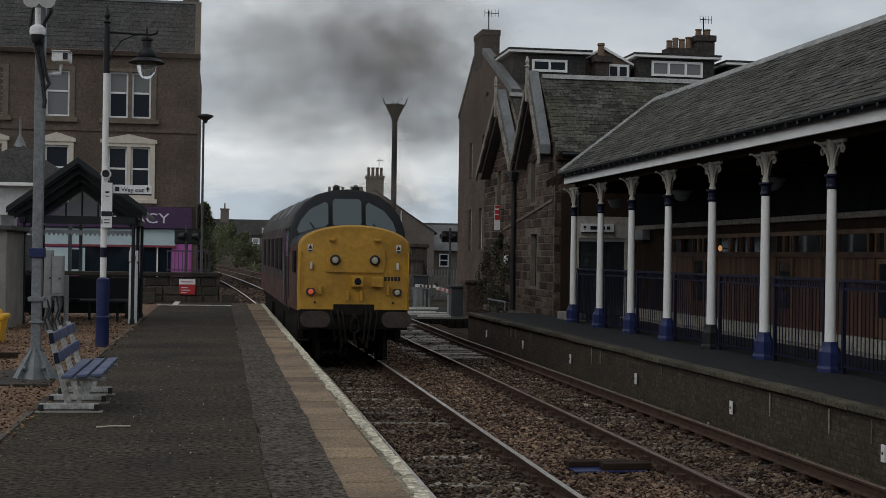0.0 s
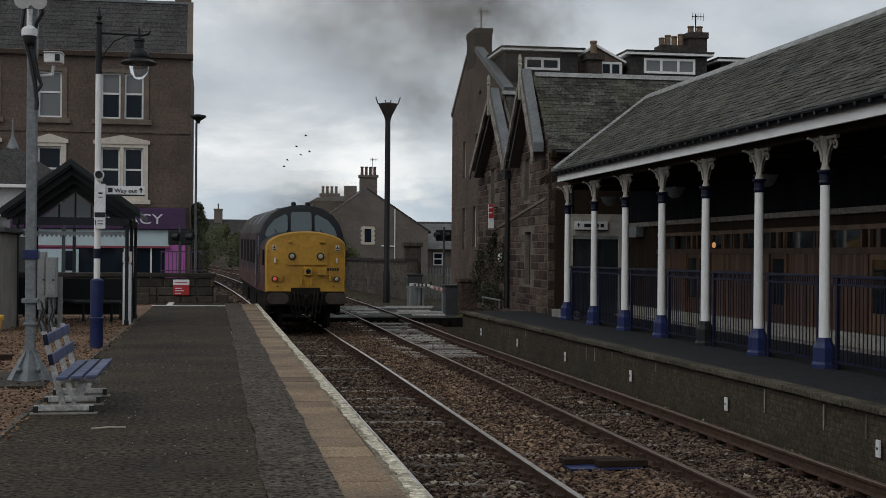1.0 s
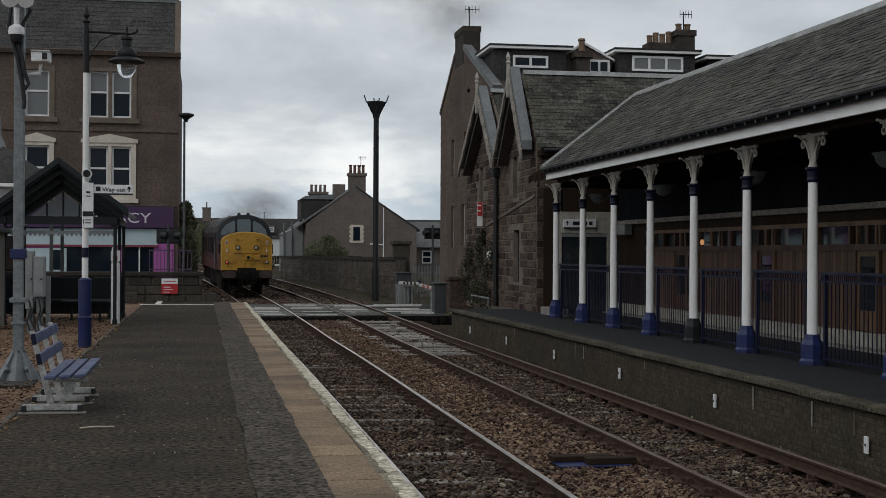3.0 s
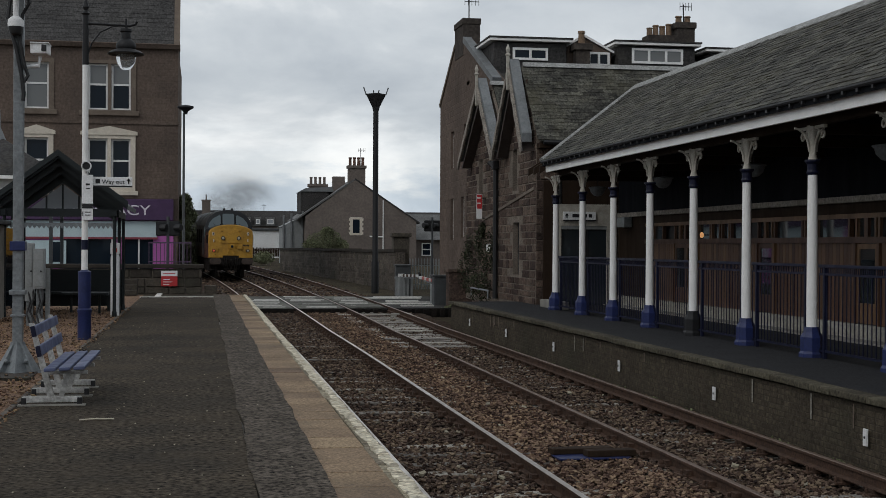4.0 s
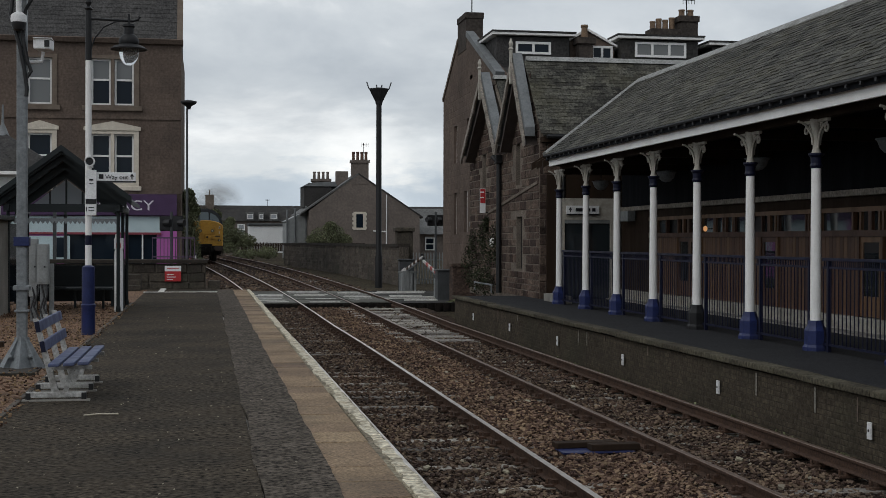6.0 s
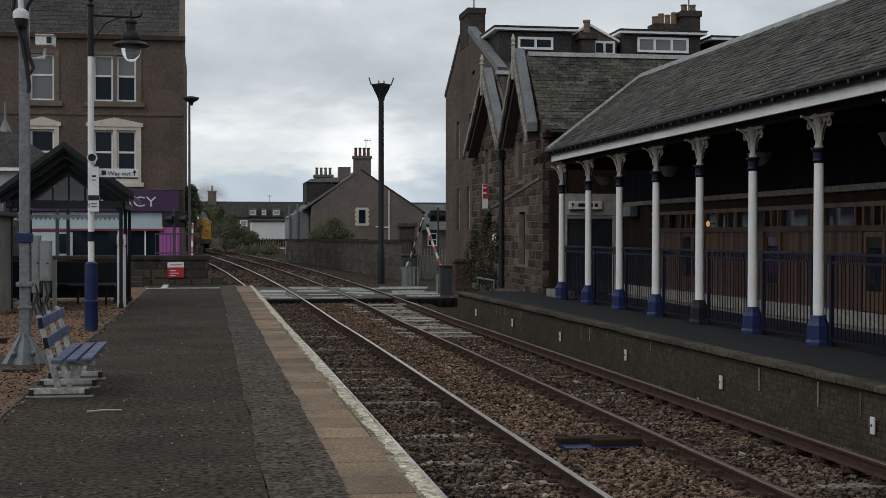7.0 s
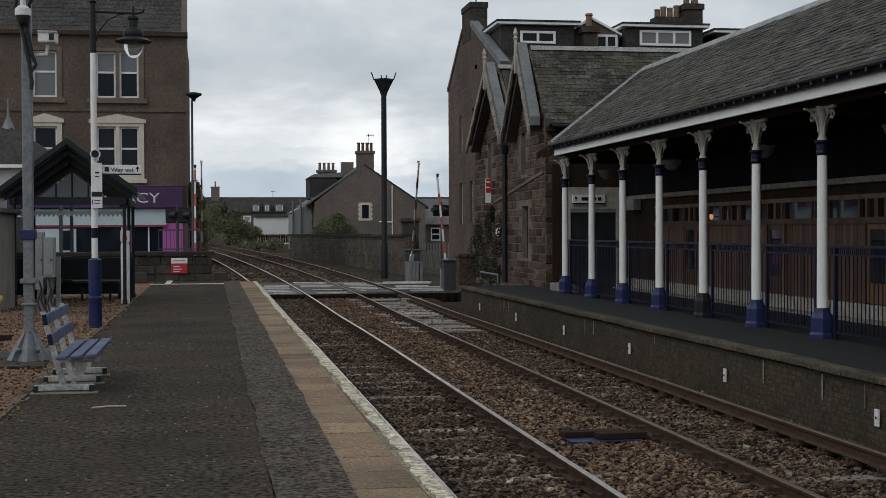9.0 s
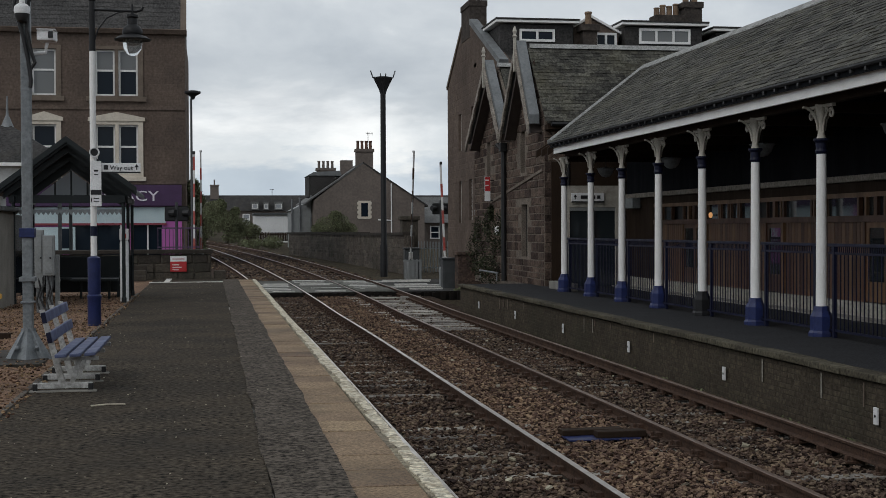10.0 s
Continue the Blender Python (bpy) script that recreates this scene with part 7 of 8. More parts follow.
part("coping", cop, RUBBLE_DKP, bw, "rough flat coping stones")
gpier = thing("gate_pier", "square dark stone gate pier with cap", "pier", pose(10.35, 71.0, -0.9))
part("shaft", Mesher().bbox(-0.42, 0.42, -0.42, 0.42, 0, 3.0, 0.03), RUBBLE_DKP, gpier)
part("cap", Mesher().bbox(-0.52, 0.52, -0.52, 0.52, 3.0, 3.22, 0.04), RUBBLE_DKP, gpier)
pal = thing("palisade_fence", "blue grey steel palisade fence by the road", "fence")
slat_me = Mesher().prism([(-0.035, 0), (0.035, 0), (0.035, 1.75), (0, 1.85), (-0.035, 1.75)], -0.006, 0.006, "y").mesh("pale", GREY_BOX)
for k in range(26):
    piece("pale", slat_me, pal, pose(11.1 + 0.16 * k, 72.6, -0.85))
part("rail", Mesher().box(11.0, 15.2, 72.62, 72.66, 0.55, 0.61), GREY_BOX, pal)
part("rail", Mesher().box(11.0, 15.2, 72.62, 72.66, -0.5, -0.44), GREY_BOX, pal)
rp_ = thing("ramp_pier", "rough reddish stone pier by the far platform end", "pier", pose(9.62, 50.4, -0.9))
part("shaft", Mesher().bbox(-0.45, 0.45, -0.2, 0.5, 0, 1.55, 0.04), STONE, rp_)
part("cap", Mesher().bbox(-0.52, 0.52, -0.27, 0.57, 1.55, 1.68, 0.03), STONE, rp_)

# gabled house behind the wall
gh = thing("gabled_house", "brown rendered house with slate roof and chimney stacks", "house")
Y0 = 120.0
part("gable_wall", Mesher().prism([(9.0, -1.1), (18.9, -1.1), (18.9, 3.9), (18.05, 4.45), (13.4, 7.55), (9.0, 4.2)], Y0, Y0 + 0.5, "y"), HARL, gh, "brown rendered gable")
part("body", Mesher().prism([(9.0, -1.1), (18.9, -1.1), (18.9, 3.8), (13.4, 7.3), (9.0, 4.0)], Y0 + 0.5, Y0 + 14, "y"), HARL, gh)
# this slope takes the paler slate to imitate sky light on it
part("roof", slanted(Mesher(), Y0 - 0.05, Y0 + 14.2, 7.45, 3.9, 13.4, 8.3, 0.16), SLATE_SKY_PALE, gh, "slate roof slope")
part("roof", slanted(Mesher(), Y0 - 0.05, Y0 + 14.2, 7.45, 3.6, 13.4, 19.2, 0.16), SLATE_FAR, gh, "slate roof slope")
gw_ = part("window", Mesher().box(12.95, 14.05, Y0 - 0.06, Y0, 2.55, 4.15), CREAM, gh, "pale quoined window surround")
part("pane", Mesher().box(13.2, 13.8, Y0 - 0.09, Y0 - 0.06, 2.75, 3.95), PANE_DARK, gw_)
for k in range(4):
    for s in (12.86, 14.0):
        part("quoin", Mesher().box(s, s + 0.14, Y0 - 0.05, Y0, 2.62 + 0.4 * k, 2.85 + 0.4 * k), CREAM, gw_)
chimney("chimney", 12.8, 14.3, Y0 - 0.02, Y0 + 0.9, 6.6, 8.75, 4, HARL, TERRA_RED, "rendered gable chimney stack", 0.75, parent=gh)
part("dormer", Mesher().box(8.8, 11.2, Y0 + 3, Y0 + 8, 4.6, 6.5), SLATE_FAR, gh, "dark flat roofed dormer")
part("dormer_roof", Mesher().prism([(8.7, 6.5), (9.2, 6.8), (11.6, 6.95), (11.8, 6.5)], Y0 + 2.9, Y0 + 8.1, "y"), LEAD, gh)
chimney("chimney", 10.1, 11.8, Y0 + 10, Y0 + 11, 6.2, 7.5, 4, HARL, HARL, "second stack with four pots", 0.7, parent=gh)
part("stack", Mesher().box(11.9, 13.0, Y0 + 5, Y0 + 6, 6.4, 8.0), HARL, gh)
part("downpipe", Mesher().tube([(15.9, Y0 - 0.1, 0), (15.9, Y0 - 0.1, 5.7)], 0.05, 6), WHITE, gh, "white downpipe")
part("downpipe", Mesher().tube([(15.9, Y0 - 0.1, 2.4), (14.7, Y0 - 0.1, 2.45)], 0.06, 6), WHITE, gh)
ext = part("side_extension", Mesher().box(7.2, 9.0, Y0 + 2, Y0 + 9, -1.1, 3.3).prism([(7.0, 3.3), (9.0, 3.3), (9.0, 4.3)], Y0 + 2, Y0 + 9, "y"), GREY_BOX, gh, "grey lean-to extension")
for x in (7.2, 7.9, 8.9):
    part("pipe", Mesher().tube([(x, Y0 + 1.9, 0), (x, Y0 + 1.9, 4.3 + 0.2 * (x - 7))], 0.09, 6), LEAD, ext)

# far row of roofs, white shed and other distance
row = thing("distant_terrace", "long low terrace with slate roofs in the distance", "building")
part("wall", Mesher().box(-12, 60, 260, 266, -1, 5.2), HARL, row, "grey brown walls")
part("roof", Mesher().prism([(259.4, 5.2), (263, 8.2), (266.6, 5.2)], -12, 60, "x"), SLATE_FAR, row, "long slate roof")
for k, x in enumerate((6, 9.5, 12.6, 20, 26, 33, 40)):
    window_x(row, x, x + 1.4, 2.6, 4.6, 259.8, PANE_PALE, bar=0.2, transom=0.5)
chimney("chimney", 0.0, 1.6, 262, 263.5, 7.5, 10.2, 1, HARL, HARL, "tall stack on the terrace", 1.0, parent=row)
part("aerial", Mesher().tube([(11.7, 262, 8), (11.7, 262, 9.4)], 0.05, 5).box(11.3, 12.1, 262, 262.05, 9.2, 9.3), IRON, row)
for x, w in ((7.6, 1.5), (9.9, 1.1), (12.0, 1.6)):
    dm = part("dormer", Mesher().box(x, x + w, 259.2, 262, 5.3, 6.9), SLATE_SKY_PALE, row, "small pale roof dormer")
    window_x(dm, x + 0.2, x + w - 0.2, 5.6, 6.5, 259.12, PANE_PALE, bar=0.1, transom=0)
shed = thing("white_shed", "white walled low shed beside the line", "shed", pose(6.75, 150, 0.2))
part("wall", Mesher().box(-2.0, 2.0, 0, 6, 0, 3.0), WHITEWASH, shed, "whitewashed wall")
part("roof", Mesher().bbox(-2.1, 2.1, -0.2, 6.2, 3.0, 3.25, 0.05), DARK_BOX, shed)
ff = thing("far_fence", "dark timber fence in front of the white shed", "fence", pose(3.6, 140, 0.45))
for k in range(28):
    part("board", Mesher().bbox(0.17 * k, 0.17 * k + 0.15, 0, 0.03, 0.0, 0.88 + 0.05 * math.sin(3.0 * k), 0.006), TIMBER_DK, ff)
part("rail", Mesher().box(0, 4.8, 0.03, 0.09, 0.6, 0.7), TIMBER_DK, ff)
r2 = thing("right_terrace", "slate roofed terrace behind the crossing", "building")
part("wall", Mesher().box(19.5, 40, 125, 131, -1, 2.3), HARL, r2)
part("roof", Mesher().prism([(124.4, 2.2), (128, 4.65), (131.6, 2.2)], 19.3, 40, "x"), SLATE_SKY_PALE, r2, "slate roof")
for x in (20.2, 22.0):
    window_x(r2, x, x + 0.9, 0.7, 1.9, 124.9, PANE_DARK, bar=0.1)
# hipped station building behind the shelter
wb = thing("waiting_room", "small building with hipped slate roof and spire finial", "building", pose(-7.2, 50.0, -1.0))
part("wall", Mesher().box(-2.2, -0.5, 0.1, 4, 0, 5.0), WHITEWASH, wb, "pale blue white wall")
for vx, vy in ((1.9, 0.1), (1.9, 3.9)):
    part("veranda_post", Mesher().bbox(vx - 0.06, vx + 0.06, vy - 0.06, vy + 0.06, 0, 5.02, 0.01), DARK_BOX, wb)
part("upper_wall", Mesher().bbox(-2.2, 0.95, 0.0, 0.1, 3.9, 5.0, 0.01), WHITEWASH, wb, "pale panelled upper wall")
part("eave_board", Mesher().bbox(-2.6, 2.3, -0.44, -0.38, 4.92, 5.04, 0.01), WHITE, wb, "pale painted eave board")
part("roof", Mesher().add([(-2.6, -0.4, 5.02), (2.3, -0.4, 5.02), (2.3, 4.4, 5.02), (-2.6, 4.4, 5.02), (-0.15, 2.0, 6.6)], [(0, 1, 4), (1, 2, 4), (2, 3, 4), (3, 0, 4), (3, 2, 1, 0)]), SLATE_FAR, wb, "hipped slate roof")
part("finial", Mesher().turned([(0.32, 6.25), (0.12, 6.75), (0.05, 6.9), (0.03, 7.6)], 10, pose(-0.15, 2.0, 0)), LEAD, wb, "lead spire finial", True)

# television aerials on the stacks
def aerial(x, y, z, h, w):
    a = thing("tv_aerial", "thin metal television aerial on a chimney", "aerial", pose(x, y, z), group="aerials")
    part("mast", Mesher().tube([(0, 0, 0), (0, 0, h)], 0.025, 6), IRON, a)
    ar = Mesher().tube([(-w * 0.3, 0, h * 0.9), (w * 0.7, 0, h * 0.9)], 0.018, 5)
    for k in range(5):
        ar.tube([(-w * 0.3 + w * k / 4, 0, h * 0.9 - 0.16), (-w * 0.3 + w * k / 4, 0, h * 0.9 + 0.16)], 0.012, 4)
    part("array", ar, IRON, a)


aerial(11.1, 56.4, 11.1, 1.0, 0.6)
aerial(19.6, 53.6, 10.8, 0.9, 0.5)
aerial(13.9, 120.4, 8.7, 1.6, 0.6)

rs_ = thing("station_sign", "small red and white sign projecting from the gable wall", "sign", pose(9.52, 46.3, 2.5))
part("plate", Mesher().bbox(-0.10, 0.10, 0, 0.04, 0.1, 0.95, 0.01), SIGN_WHITE, rs_, "white sign plate")
part("red_top", Mesher().box(-0.09, 0.09, -0.008, 0, 0.45, 0.94), RED_SIGN, rs_, "red upper half")
part("text_bar", Mesher().box(-0.09, 0.04, -0.014, -0.008, 0.80, 0.85), SIGN_WHITE, rs_, "white lettering block")
part("text_bar", Mesher().box(-0.09, 0.04, -0.014, -0.008, 0.62, 0.66), SIGN_WHITE, rs_, "white lettering block")
part("bracket", Mesher().box(0.1, 0.25, 0, 0.03, 0.8, 0.84), IRON, rs_)
part("bracket", Mesher().box(0.1, 0.25, 0, 0.03, 0.1, 0.14), IRON, rs_)
wall_pipe = thing("wall_pipes", "grey pipes and beam against the tenement gable", "pipes", pose(10.62, 51.4, 0))
part("pipe", Mesher().tube([(0, 0, -0.8), (0, 0, 2.6), (0, 0.9, 3.0)], 0.06, 8), GALV, wall_pipe)
part("beam", Mesher().bbox(-0.12, 0.05, -0.6, 2.4, 2.2, 2.4, 0.02), GALV, wall_pipe)

# ---------------------------------------------------------------- plants
def foliage(name, label, category, spots, count, size, material, seed, trunk=None, parent=None):
    """Leaf clumps strewn in several rough balls; trunk: (base, top, radius)."""
    rng = random.Random(seed)
    ob = thing(name, label, category)
    leafm = Mesher().add([(0, 0, 0), (0.5, 0.12, 0.3), (0.1, 0.1, 1), (-0.45, -0.08, 0.4)], [(0, 1, 2), (0, 2, 3)])
    items = []
    for k in range(count):
        cx, cy, cz, r, h = spots[rng.randrange(len(spots))]
        d = Vector((rng.gauss(0, 1), rng.gauss(0, 1), rng.gauss(0, 1))).normalized() * (rng.random() ** 0.4)
        s = size * rng.uniform(0.5, 1.3)
        items.append((0, Matrix.LocRotScale((cx + d.x * r, cy + d.y * r, cz + d.z * h), Euler((rng.uniform(0, 6), rng.uniform(0, 6), rng.uniform(0, 6))), (s, s, s))))
    me = scatter_mesh("crown", [leafm], items, material)
    cr = new("crown", me)
    cr.parent = ob
    if trunk:
        (bx, by, bz), tz, tr_ = trunk
        part("trunk", Mesher().tube([(bx, by, bz), (bx + 0.1, by, (bz + tz) / 2), (bx, by, tz)], [tr_, tr_ * 0.8, tr_ * 0.4], 8), BARK, ob)
        for s in spots[:6]:
            part("limb", Mesher().tube([(bx + 0.05, by, bz + (tz - bz) * 0.5), ((bx + s[0]) / 2, (by + s[1]) / 2, (bz + s[2]) / 2 + 0.6), (s[0], s[1], s[2])], [tr_ * 0.5, tr_ * 0.35, tr_ * 0.12], 6), BARK, ob)
    return ob


foliage("tree", "dark leafy tree beside the tenement corner", "tree", [(-0.9, 84, 2.3, 0.6, 1.1), (-0.85, 85, 1.2, 0.6, 1.0), (-0.95, 85, 3.5, 0.55, 0.9), (-1.0, 84, 4.2, 0.4, 0.6), (-0.75, 84, 0.4, 0.55, 0.7), (-0.7, 85, 3.4, 0.4, 0.5)], 11000, 0.10, LEAF_OLIVE, 2, ((-1.0, 84.6, -1.0), 3.6, 0.14))
foliage("tree", "olive green tree beside the curving line", "tree", [(0.6, 136, 2.9, 1.1, 1.5), (1.8, 135, 2.4, 1.3, 1.2), (3.0, 136, 1.9, 1.2, 1.0), (4.0, 135, 1.5, 1.0, 0.7), (-0.6, 137, 3.2, 1.1, 1.5), (2.4, 135, 3.3, 0.5, 0.6), (1.0, 135, 4.0, 0.6, 0.7)], 15000, 0.12, LEAF_OLIVE, 3, ((1.6, 136, 0.3), 2.4, 0.2))
foliage("tree", "dark trees along the line in the distance", "tree", [(-0.6, 165, 2.6, 2.0, 2.0), (1.0, 190, 3.0, 2.2, 1.8), (-3.0, 170, 3.4, 2.5, 2.2), (0.6, 168, 4.0, 1.2, 1.2)], 9000, 0.2, LEAF_OLIVE, 5, ((-0.6, 168, 0.2), 3.0, 0.3))
foliage("bush", "dark green bush above the boundary wall", "bush", [(9.6, 112, 1.9, 1.2, 0.9), (10.6, 112.5, 2.0, 1.0, 0.9), (8.9, 112, 1.6, 0.8, 0.6), (10.2, 112, 2.7, 0.6, 0.5), (11.4, 112.5, 1.6, 0.7, 0.6)], 9000, 0.10, LEAF_OLIVE, 7, ((10.2, 112.4, 0), 2.0, 0.10))
foliage("ivy", "dark ivy climbing the station house wall", "ivy", [(9.62, 47.8, 0.5, 0.3, 0.8), (9.62, 46.0, 1.0, 0.24, 0.9), (9.62, 48.6, 1.5, 0.24, 0.6), (9.55, 47.0, 0.2, 0.45, 0.5), (9.55, 45.4, 0.2, 0.35, 0.6), (9.62, 46.9, 1.7, 0.2, 0.6), (9.64, 45.0, 1.5, 0.2, 0.8), (9.6, 49.3, 0.7, 0.3, 0.8), (9.64, 46.3, 2.2, 0.14, 0.3)], 4200, 0.06, LEAF_IVY, 9)
foliage("weeds", "low weeds along the line beyond the crossing", "weeds", [(-1.4, 88, -0.1, 0.7, 0.5), (-4.0, 110, 0.3, 1.5, 0.7), (2.2, 135, 0.9, 1.2, 0.6), (3.6, 120, 0.4, 1.2, 0.5), (5.4, 120, 0.5, 1.0, 0.6), (9.3, 50.0, -0.8, 0.5, 0.2)], 6000, 0.14, LEAF_OLIVE, 13)["kind"] = "stuff"
# ---------------------------------------------------------------- smoke and birds
def smoke_material(name, density):
    m = bpy.data.materials.new(name)
    m.use_nodes = True
    nd, ln = m.node_tree.nodes, m.node_tree.links.new
    b = nd["Principled BSDF"]
    b.inputs["Base Color"].default_value, b.inputs["Roughness"].default_value, b.inputs["Specular IOR Level"].default_value = (0.150, 0.124, 0.098, 1), 1.0, 0.0
    tc = nd.new("ShaderNodeTexCoord")
    sep = nd.new("ShaderNodeVectorMath")
    sep.operation = "SUBTRACT"
    sep.inputs[1].default_value = (0.5, 0.5, 0.5)
    ln(tc.outputs["Generated"], sep.inputs[0])
    flat = nd.new("ShaderNodeVectorMath")
    flat.operation = "MULTIPLY"
    flat.inputs[1].default_value = (2, 0, 2)
    ln(sep.outputs["Vector"], flat.inputs[0])
    ln_ = nd.new("ShaderNodeVectorMath")
    ln_.operation = "LENGTH"
    ln(flat.outputs["Vector"], ln_.inputs[0])
    fall = nd.new("ShaderNodeMapRange")
    fall.interpolation_type = "SMOOTHSTEP"
    for k, v in (("From Min", 1.0), ("From Max", 0.05), ("To Min", 0.0), ("To Max", 1.0)):
        fall.inputs[k].default_value = v
    ln(ln_.outputs["Value"], fall.inputs["Value"])
    nz = nd.new("ShaderNodeTexNoise")
    nz.inputs["Scale"].default_value, nz.inputs["Detail"].default_value, nz.inputs["Roughness"].default_value = 1.5, 6, 0.55
    info = nd.new("ShaderNodeObjectInfo")
    scaled = nd.new("ShaderNodeMath")
    scaled.operation, scaled.inputs[1].default_value = "MULTIPLY", 40.0
    ln(info.outputs["Random"], scaled.inputs[0])
    shift = nd.new("ShaderNodeVectorMath")
    ln(flat.outputs["Vector"], shift.inputs[0])
    ln(scaled.outputs["Value"], shift.inputs[1])
    ln(shift.outputs["Vector"], nz.inputs["Vector"])
    nr = nd.new("ShaderNodeMapRange")
    for k, v in (("From Min", 0.30), ("From Max", 0.68), ("To Min", 0.05), ("To Max", density)):
        nr.inputs[k].default_value = v
    ln(nz.outputs["Fac"], nr.inputs["Value"])
    mul = nd.new("ShaderNodeMath")
    mul.operation = "MULTIPLY"
    ln(fall.outputs["Result"], mul.inputs[0])
    ln(nr.outputs["Result"], mul.inputs[1])
    ln(mul.outputs["Value"], b.inputs["Alpha"])
    return m


SMOKE = smoke_material("diesel smoke", 0.70)
SMOKE_MID = smoke_material("grey exhaust smoke", 0.6)
SMOKE_THIN = smoke_material("thin diesel smoke", 0.5)


def wisp(w, h, bulge, seed):
    n = 16
    vs, fs = [], []
    for j in range(n + 1):
        for i in range(n + 1):
            u, v = 2 * i / n - 1, 2 * j / n - 1
            r = min(1.0, u * u + v * v)
            vs.append((u * w, -bulge * (1 - r) + 0.3 * bulge * noise.noise((u * 1.7 + seed, v * 1.7, seed)), v * h))
    for j in range(n):
        for i in range(n):
            fs.append((j * (n + 1) + i, j * (n + 1) + i + 1, (j + 1) * (n + 1) + i + 1, (j + 1) * (n + 1) + i))
    return Mesher().add(vs, fs)


def puff(label, wisps, material):
    p = thing("smoke_puff", label, "smoke", kind="stuff")
    for k, (x, y, z, w, h) in enumerate(wisps):
        ob = part("wisp", wisp(w, h, 0.5 * h, k * 3.1 + w), material, p, smooth=True, m=pose(x, y, z))
        ob.visible_shadow = False
    return p


puff_big = puff("dark brown diesel smoke drifting over the tracks", [(0, 0, 0, 4.6, 3.4), (1.7, 1.2, -0.8, 3.4, 3.2), (-1.2, 2.2, 0.6, 3.6, 2.6), (0.2, 3.0, 0.2, 2.6, 2.2)], SMOKE)
puff_left = puff("thin grey smoke spreading in the sky", [(0, 0, 0, 4.6, 3.4), (2.4, 1.0, -1.4, 4.0, 2.6)], SMOKE_THIN)
puff_tail = puff("small grey exhaust puff trailing the locomotive", [(-0.7, 0, -0.2, 1.9, 1.3), (1.0, 0.6, 0.3, 2.2, 1.7), (0.3, 1.2, 0.5, 2.8, 1.9)], SMOKE_MID)
puff_thin = puff("faint smoke hanging over the crossing", [(0, 0, 0, 3.2, 2.4)], SMOKE_THIN)

birds = []
for dx, dz in ((0, 0), (-0.6, -0.6), (0.25, -0.75), (-0.3, -1.0), (-1.2, -1.6), (-1.4, -2.3)):
    b = thing("bird", "small dark bird flying past in the sky", "bird", group="flock of birds")
    part("body", Mesher().tube([(-0.16, 0, 0), (-0.05, 0, 0.02), (0.08, 0, 0.02), (0.16, 0, 0.0)], [0.01, 0.045, 0.045, 0.012], 6), IRON, b)
    for s in (-1, 1):
        part("wing", Mesher().add([(0.07, 0, 0.02), (-0.05, 0, 0.02), (-0.08, s * 0.2, 0.11), (0.02, s * 0.22, 0.13)], [(0, 1, 2, 3)]), IRON, b)
    for wing_or_body in b.children:
        wing_or_body.data.transform(Matrix.Scale(0.72, 4))
    birds.append((b, dx, dz))

# ---------------------------------------------------------------- stones, bricks and slates
masonry("stone", house, (GX, HY0, 0), (0, 1, 0), (-1, 0, 0), HY1 - HY0, -0.1, 7.0, [(a - HY0, b - HY0, c, d) for a, b, c, d in h_holes], (0.16, 0.30), (0.4, 1.0), 0.02, (STONE, STONE_J), 290, 41, gap=0.03,
        keep=lambda a, z: z < EAVE - 0.1 or (z - EAVE) * 0.85 + 0.1 < a < 4.0 - (z - EAVE) * 1.05 or 4.3 + (z - EAVE) * 1.1 < a < 9.9 - (z - EAVE) * 1.5, first=lambda q: q[0] + 0.4 * q[2])
masonry("quoin", house, (GX, HY0, 0), (1, 0, 0), (0, -1, 0), 6.0, -0.1, EAVE - 0.4, [], (0.2, 0.34), (0.25, 0.6), 0.02, (STONE, STONE_J), 0, 43)
masonry("brick", new("brick_face"), (7.655, 9.0, 0), (0, 1, 0), (-1, 0, 0), 32.4, -1.06, PL_R - 0.1, [], (0.074, 0.076), (0.22, 0.232), 0.004, (BRICK_DARK, BRICK_DARK), 0, 47)
tagged(bpy.data.objects["brick_face"], "sooty dark brick platform face with pale streaks", "platform wall", kind="structure")
streaks = random.Random(5)
for k in range(14):
    y, h = streaks.uniform(11, 36), streaks.uniform(0.08, 0.32)
    part("lime_streak", Mesher().box(7.628, 7.634, y, y + streaks.uniform(0.015, 0.04), -0.22 - h, -0.2), STONE_TRIM if k % 3 else COPE_PALE, bpy.data.objects["brick_face"], "pale lime streak")
foliage("weeds", "small weeds at the foot of the brick face", "weeds", [(7.45, 10 + 1.7 * k, -0.93, 0.18, 0.07) for k in range(16)], 900, 0.05, LEAF_OLIVE, 23)["kind"] = "stuff"
masonry("stone", lw, (-9.0, 46.6, 0), (1, 0, 0), (0, -1, 0), 9.0, -0.02, 0.83, [], (0.2, 0.32), (0.35, 0.8), 0.05, (RUBBLE_DKP, RUBBLE_DK), 110, 51)
for (xa, ya), (xb, yb) in zip(pts, pts[1:]):
    d = Vector((xb - xa, yb - ya, 0))
    L = d.length
    d.normalize()
    masonry("stone", bw, (xa, ya, 0), d, (-d.y, d.x, 0), L, -0.7, 1.3, [], (0.14, 0.34), (0.3, 1.4), 0.02, (RUBBLE_DKP, RUBBLE_DK), 0, 53)
up_c = Vector((4.18, 0, 2.63)).normalized()
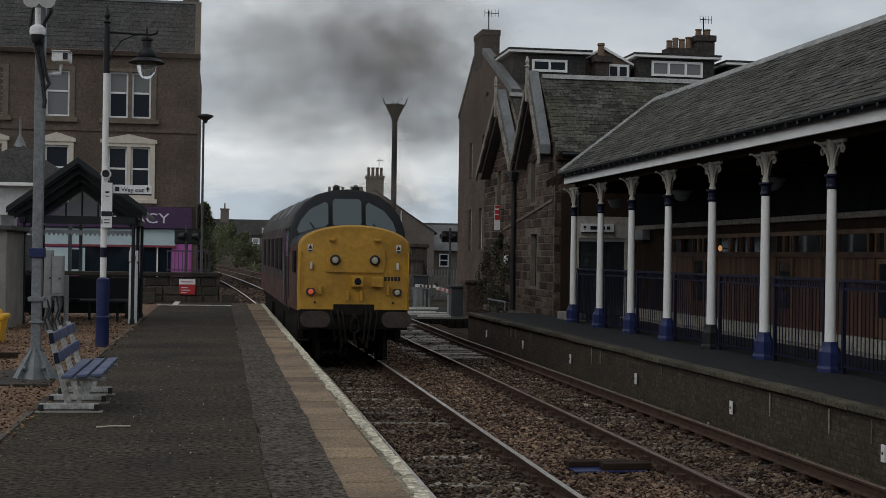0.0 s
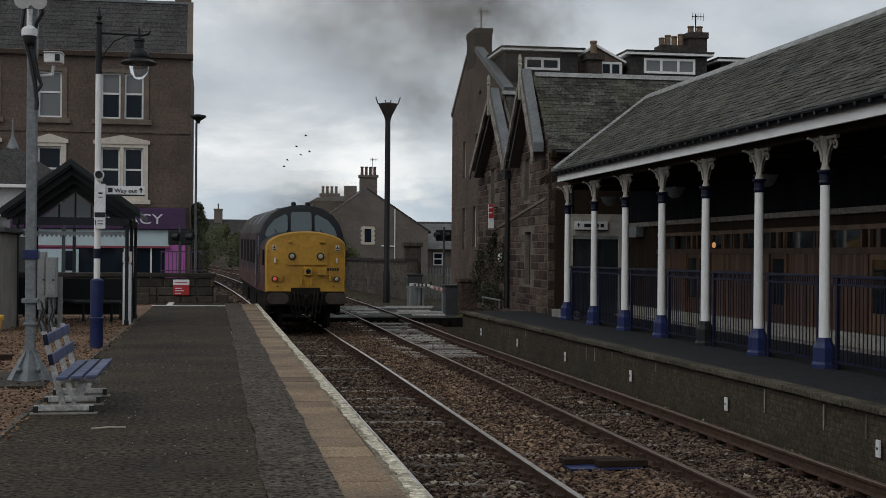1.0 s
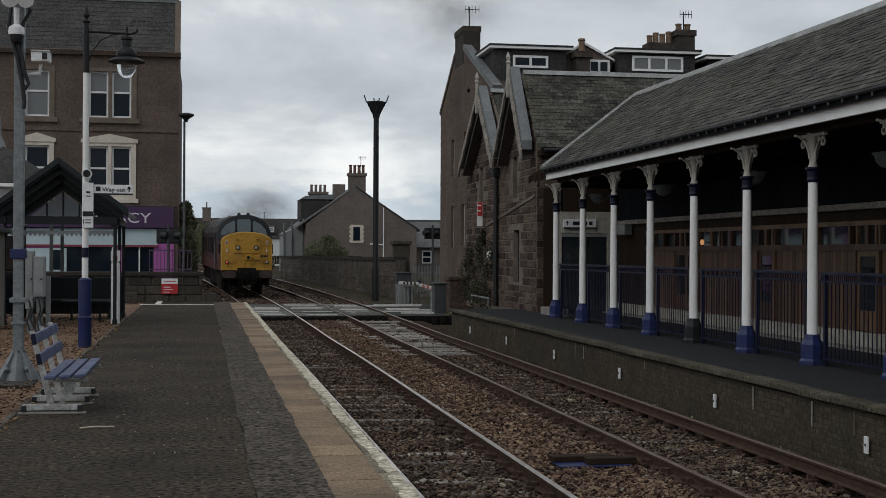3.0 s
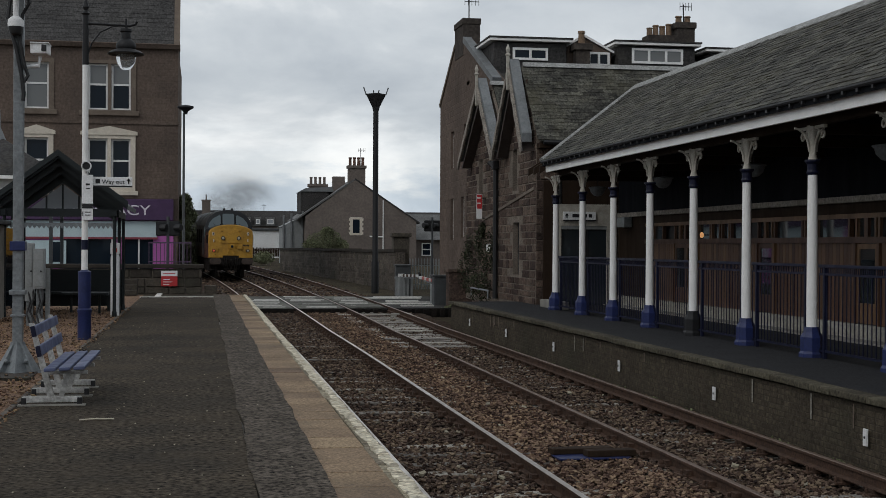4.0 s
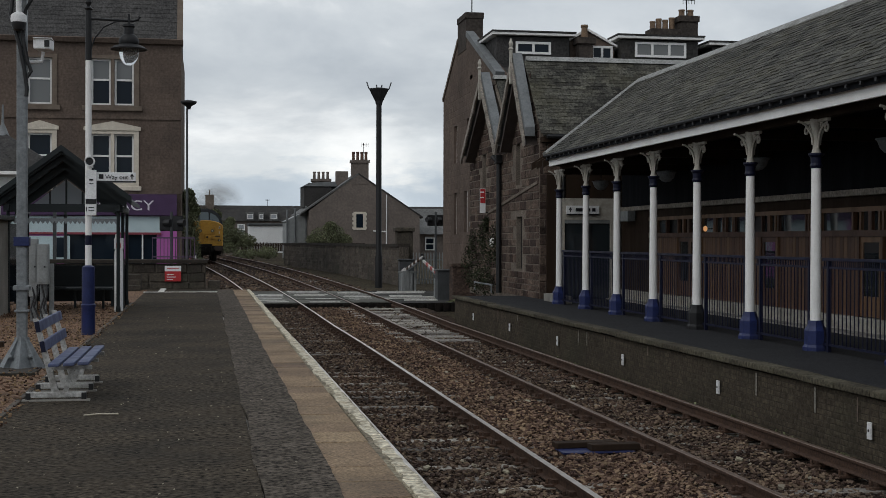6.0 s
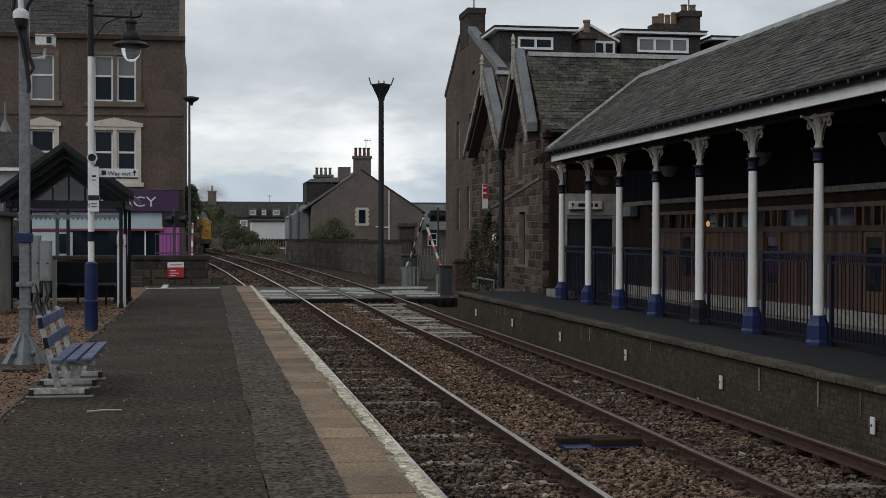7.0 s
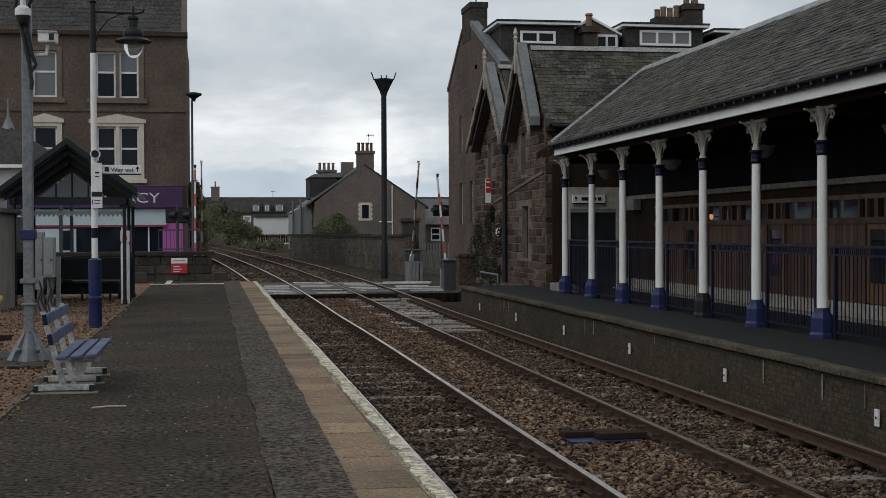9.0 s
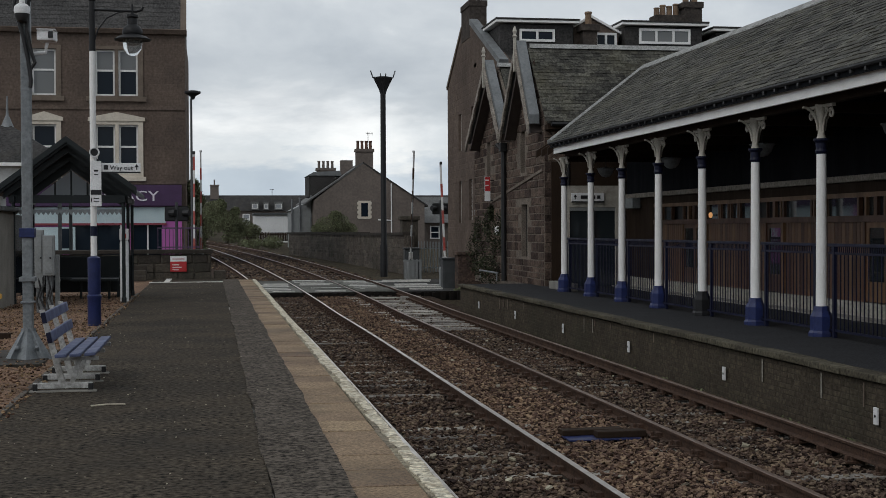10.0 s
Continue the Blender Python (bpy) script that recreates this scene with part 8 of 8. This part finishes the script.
slates("slate", canopy, (9.0, 14.0, 3.93), (0, 1, 0), up_c, 26.3, 4.92, 0.29, 0.185, (SLATE, SLATE_J), 290, 61, clip=lambda a, v: 14.0 + a < 35.45 + v * up_c.x / 4.18 * 4.8, first=lambda q: q[2] * 3 + abs(q[0] - 8), thick=0.016)
# ---------------------------------------------------------------- what moves
def loco_pose(s):
    d = (track_near(s + 16) - track_near(s + 2)) / 14
    return pose(track_near(s + 2) - 2 * d, s, RAIL_Z + rise(s + 1), math.degrees(math.atan((rise(s + 17) - rise(s + 1)) / 16)), 0, math.degrees(-math.atan(d)))


LOCO_AT = [(0.0, 29.15), (0.5, 35.3), (1.0, 41.4), (1.5, 47.5), (2.0, 53.6), (2.5, 59.8), (3.0, 65.6), (3.5, 71.2), (4.0, 76.7), (4.5, 82.6), (5.0, 88.6), (5.5, 94.6), (6.0, 100.7), (7.0, 113.0), (8.0, 125.6), (9.0, 138.5), (10.0, 152.0)]
BOOM_UP = [(0.0, 1), (5.3, 1), (5.9, 6), (6.4, 14), (7.0, 25), (7.5, 34), (8.0, 43), (8.5, 52), (9.0, 61), (9.5, 69), (10.0, 76)]


def motions():
    walk(loco, [(t, loco_pose(s)) for t, s in LOCO_AT])
    for b, arm in barriers:
        walk(arm, [(t, pose(0, 0, 1.05, a, 0, 0)) for t, a in BOOM_UP])

    # smoke drifts up and to the right; the exhaust puff keeps with the locomotive
    walk(puff_big, [(0.0, pose(5.0, 40, 7.7)), (0.5, pose(6.5, 40.5, 8.3)), (1.0, pose(7.7, 41.5, 9.7)), (1.5, pose(8.4, 43, 11.4)), (2.5, pose(9.2, 47, 13.4)), (4.0, pose(13, 56, 22)), (10.0, pose(22, 60, 48))])
    walk(puff_left, [(0.0, pose(0.9, 46, 8.0)), (0.5, pose(2.0, 46.5, 9.0)), (1.0, pose(3.4, 47, 10.6)), (1.5, pose(5.0, 47.5, 12.6)), (2.5, pose(7.4, 49, 17)), (4.0, pose(10, 52, 24)), (10.0, pose(20, 70, 52))])
    walk(puff_thin, [(0.0, pose(6.6, 50, 6.4)), (1.0, pose(7.6, 51, 7.6)), (2.5, pose(9.0, 53, 10.0)), (4.0, pose(11, 56, 15)), (10.0, pose(20, 70, 40))])
    walk(puff_tail, [(t, pose(track_near(s + 6) + 0.5, s + 9, 3.75 - 1.1 * max(0.0, min(1.0, 3.6 - t)) + rise(s + 9))) for t, s in LOCO_AT])
    for k, (b, dx, dz) in enumerate(birds):
        walk(b, [(t, pose(-4.4 + 11.0 * t + dx * (1 + 0.12 * t), 100, 10.6 - 0.45 * t + dz + 0.25 * math.sin(2.2 * t + k), 0, 8 * math.sin(5 * t + k), 12 * math.sin(3 * t + k))) for t in [0.5 * i for i in range(21)]])


motions()
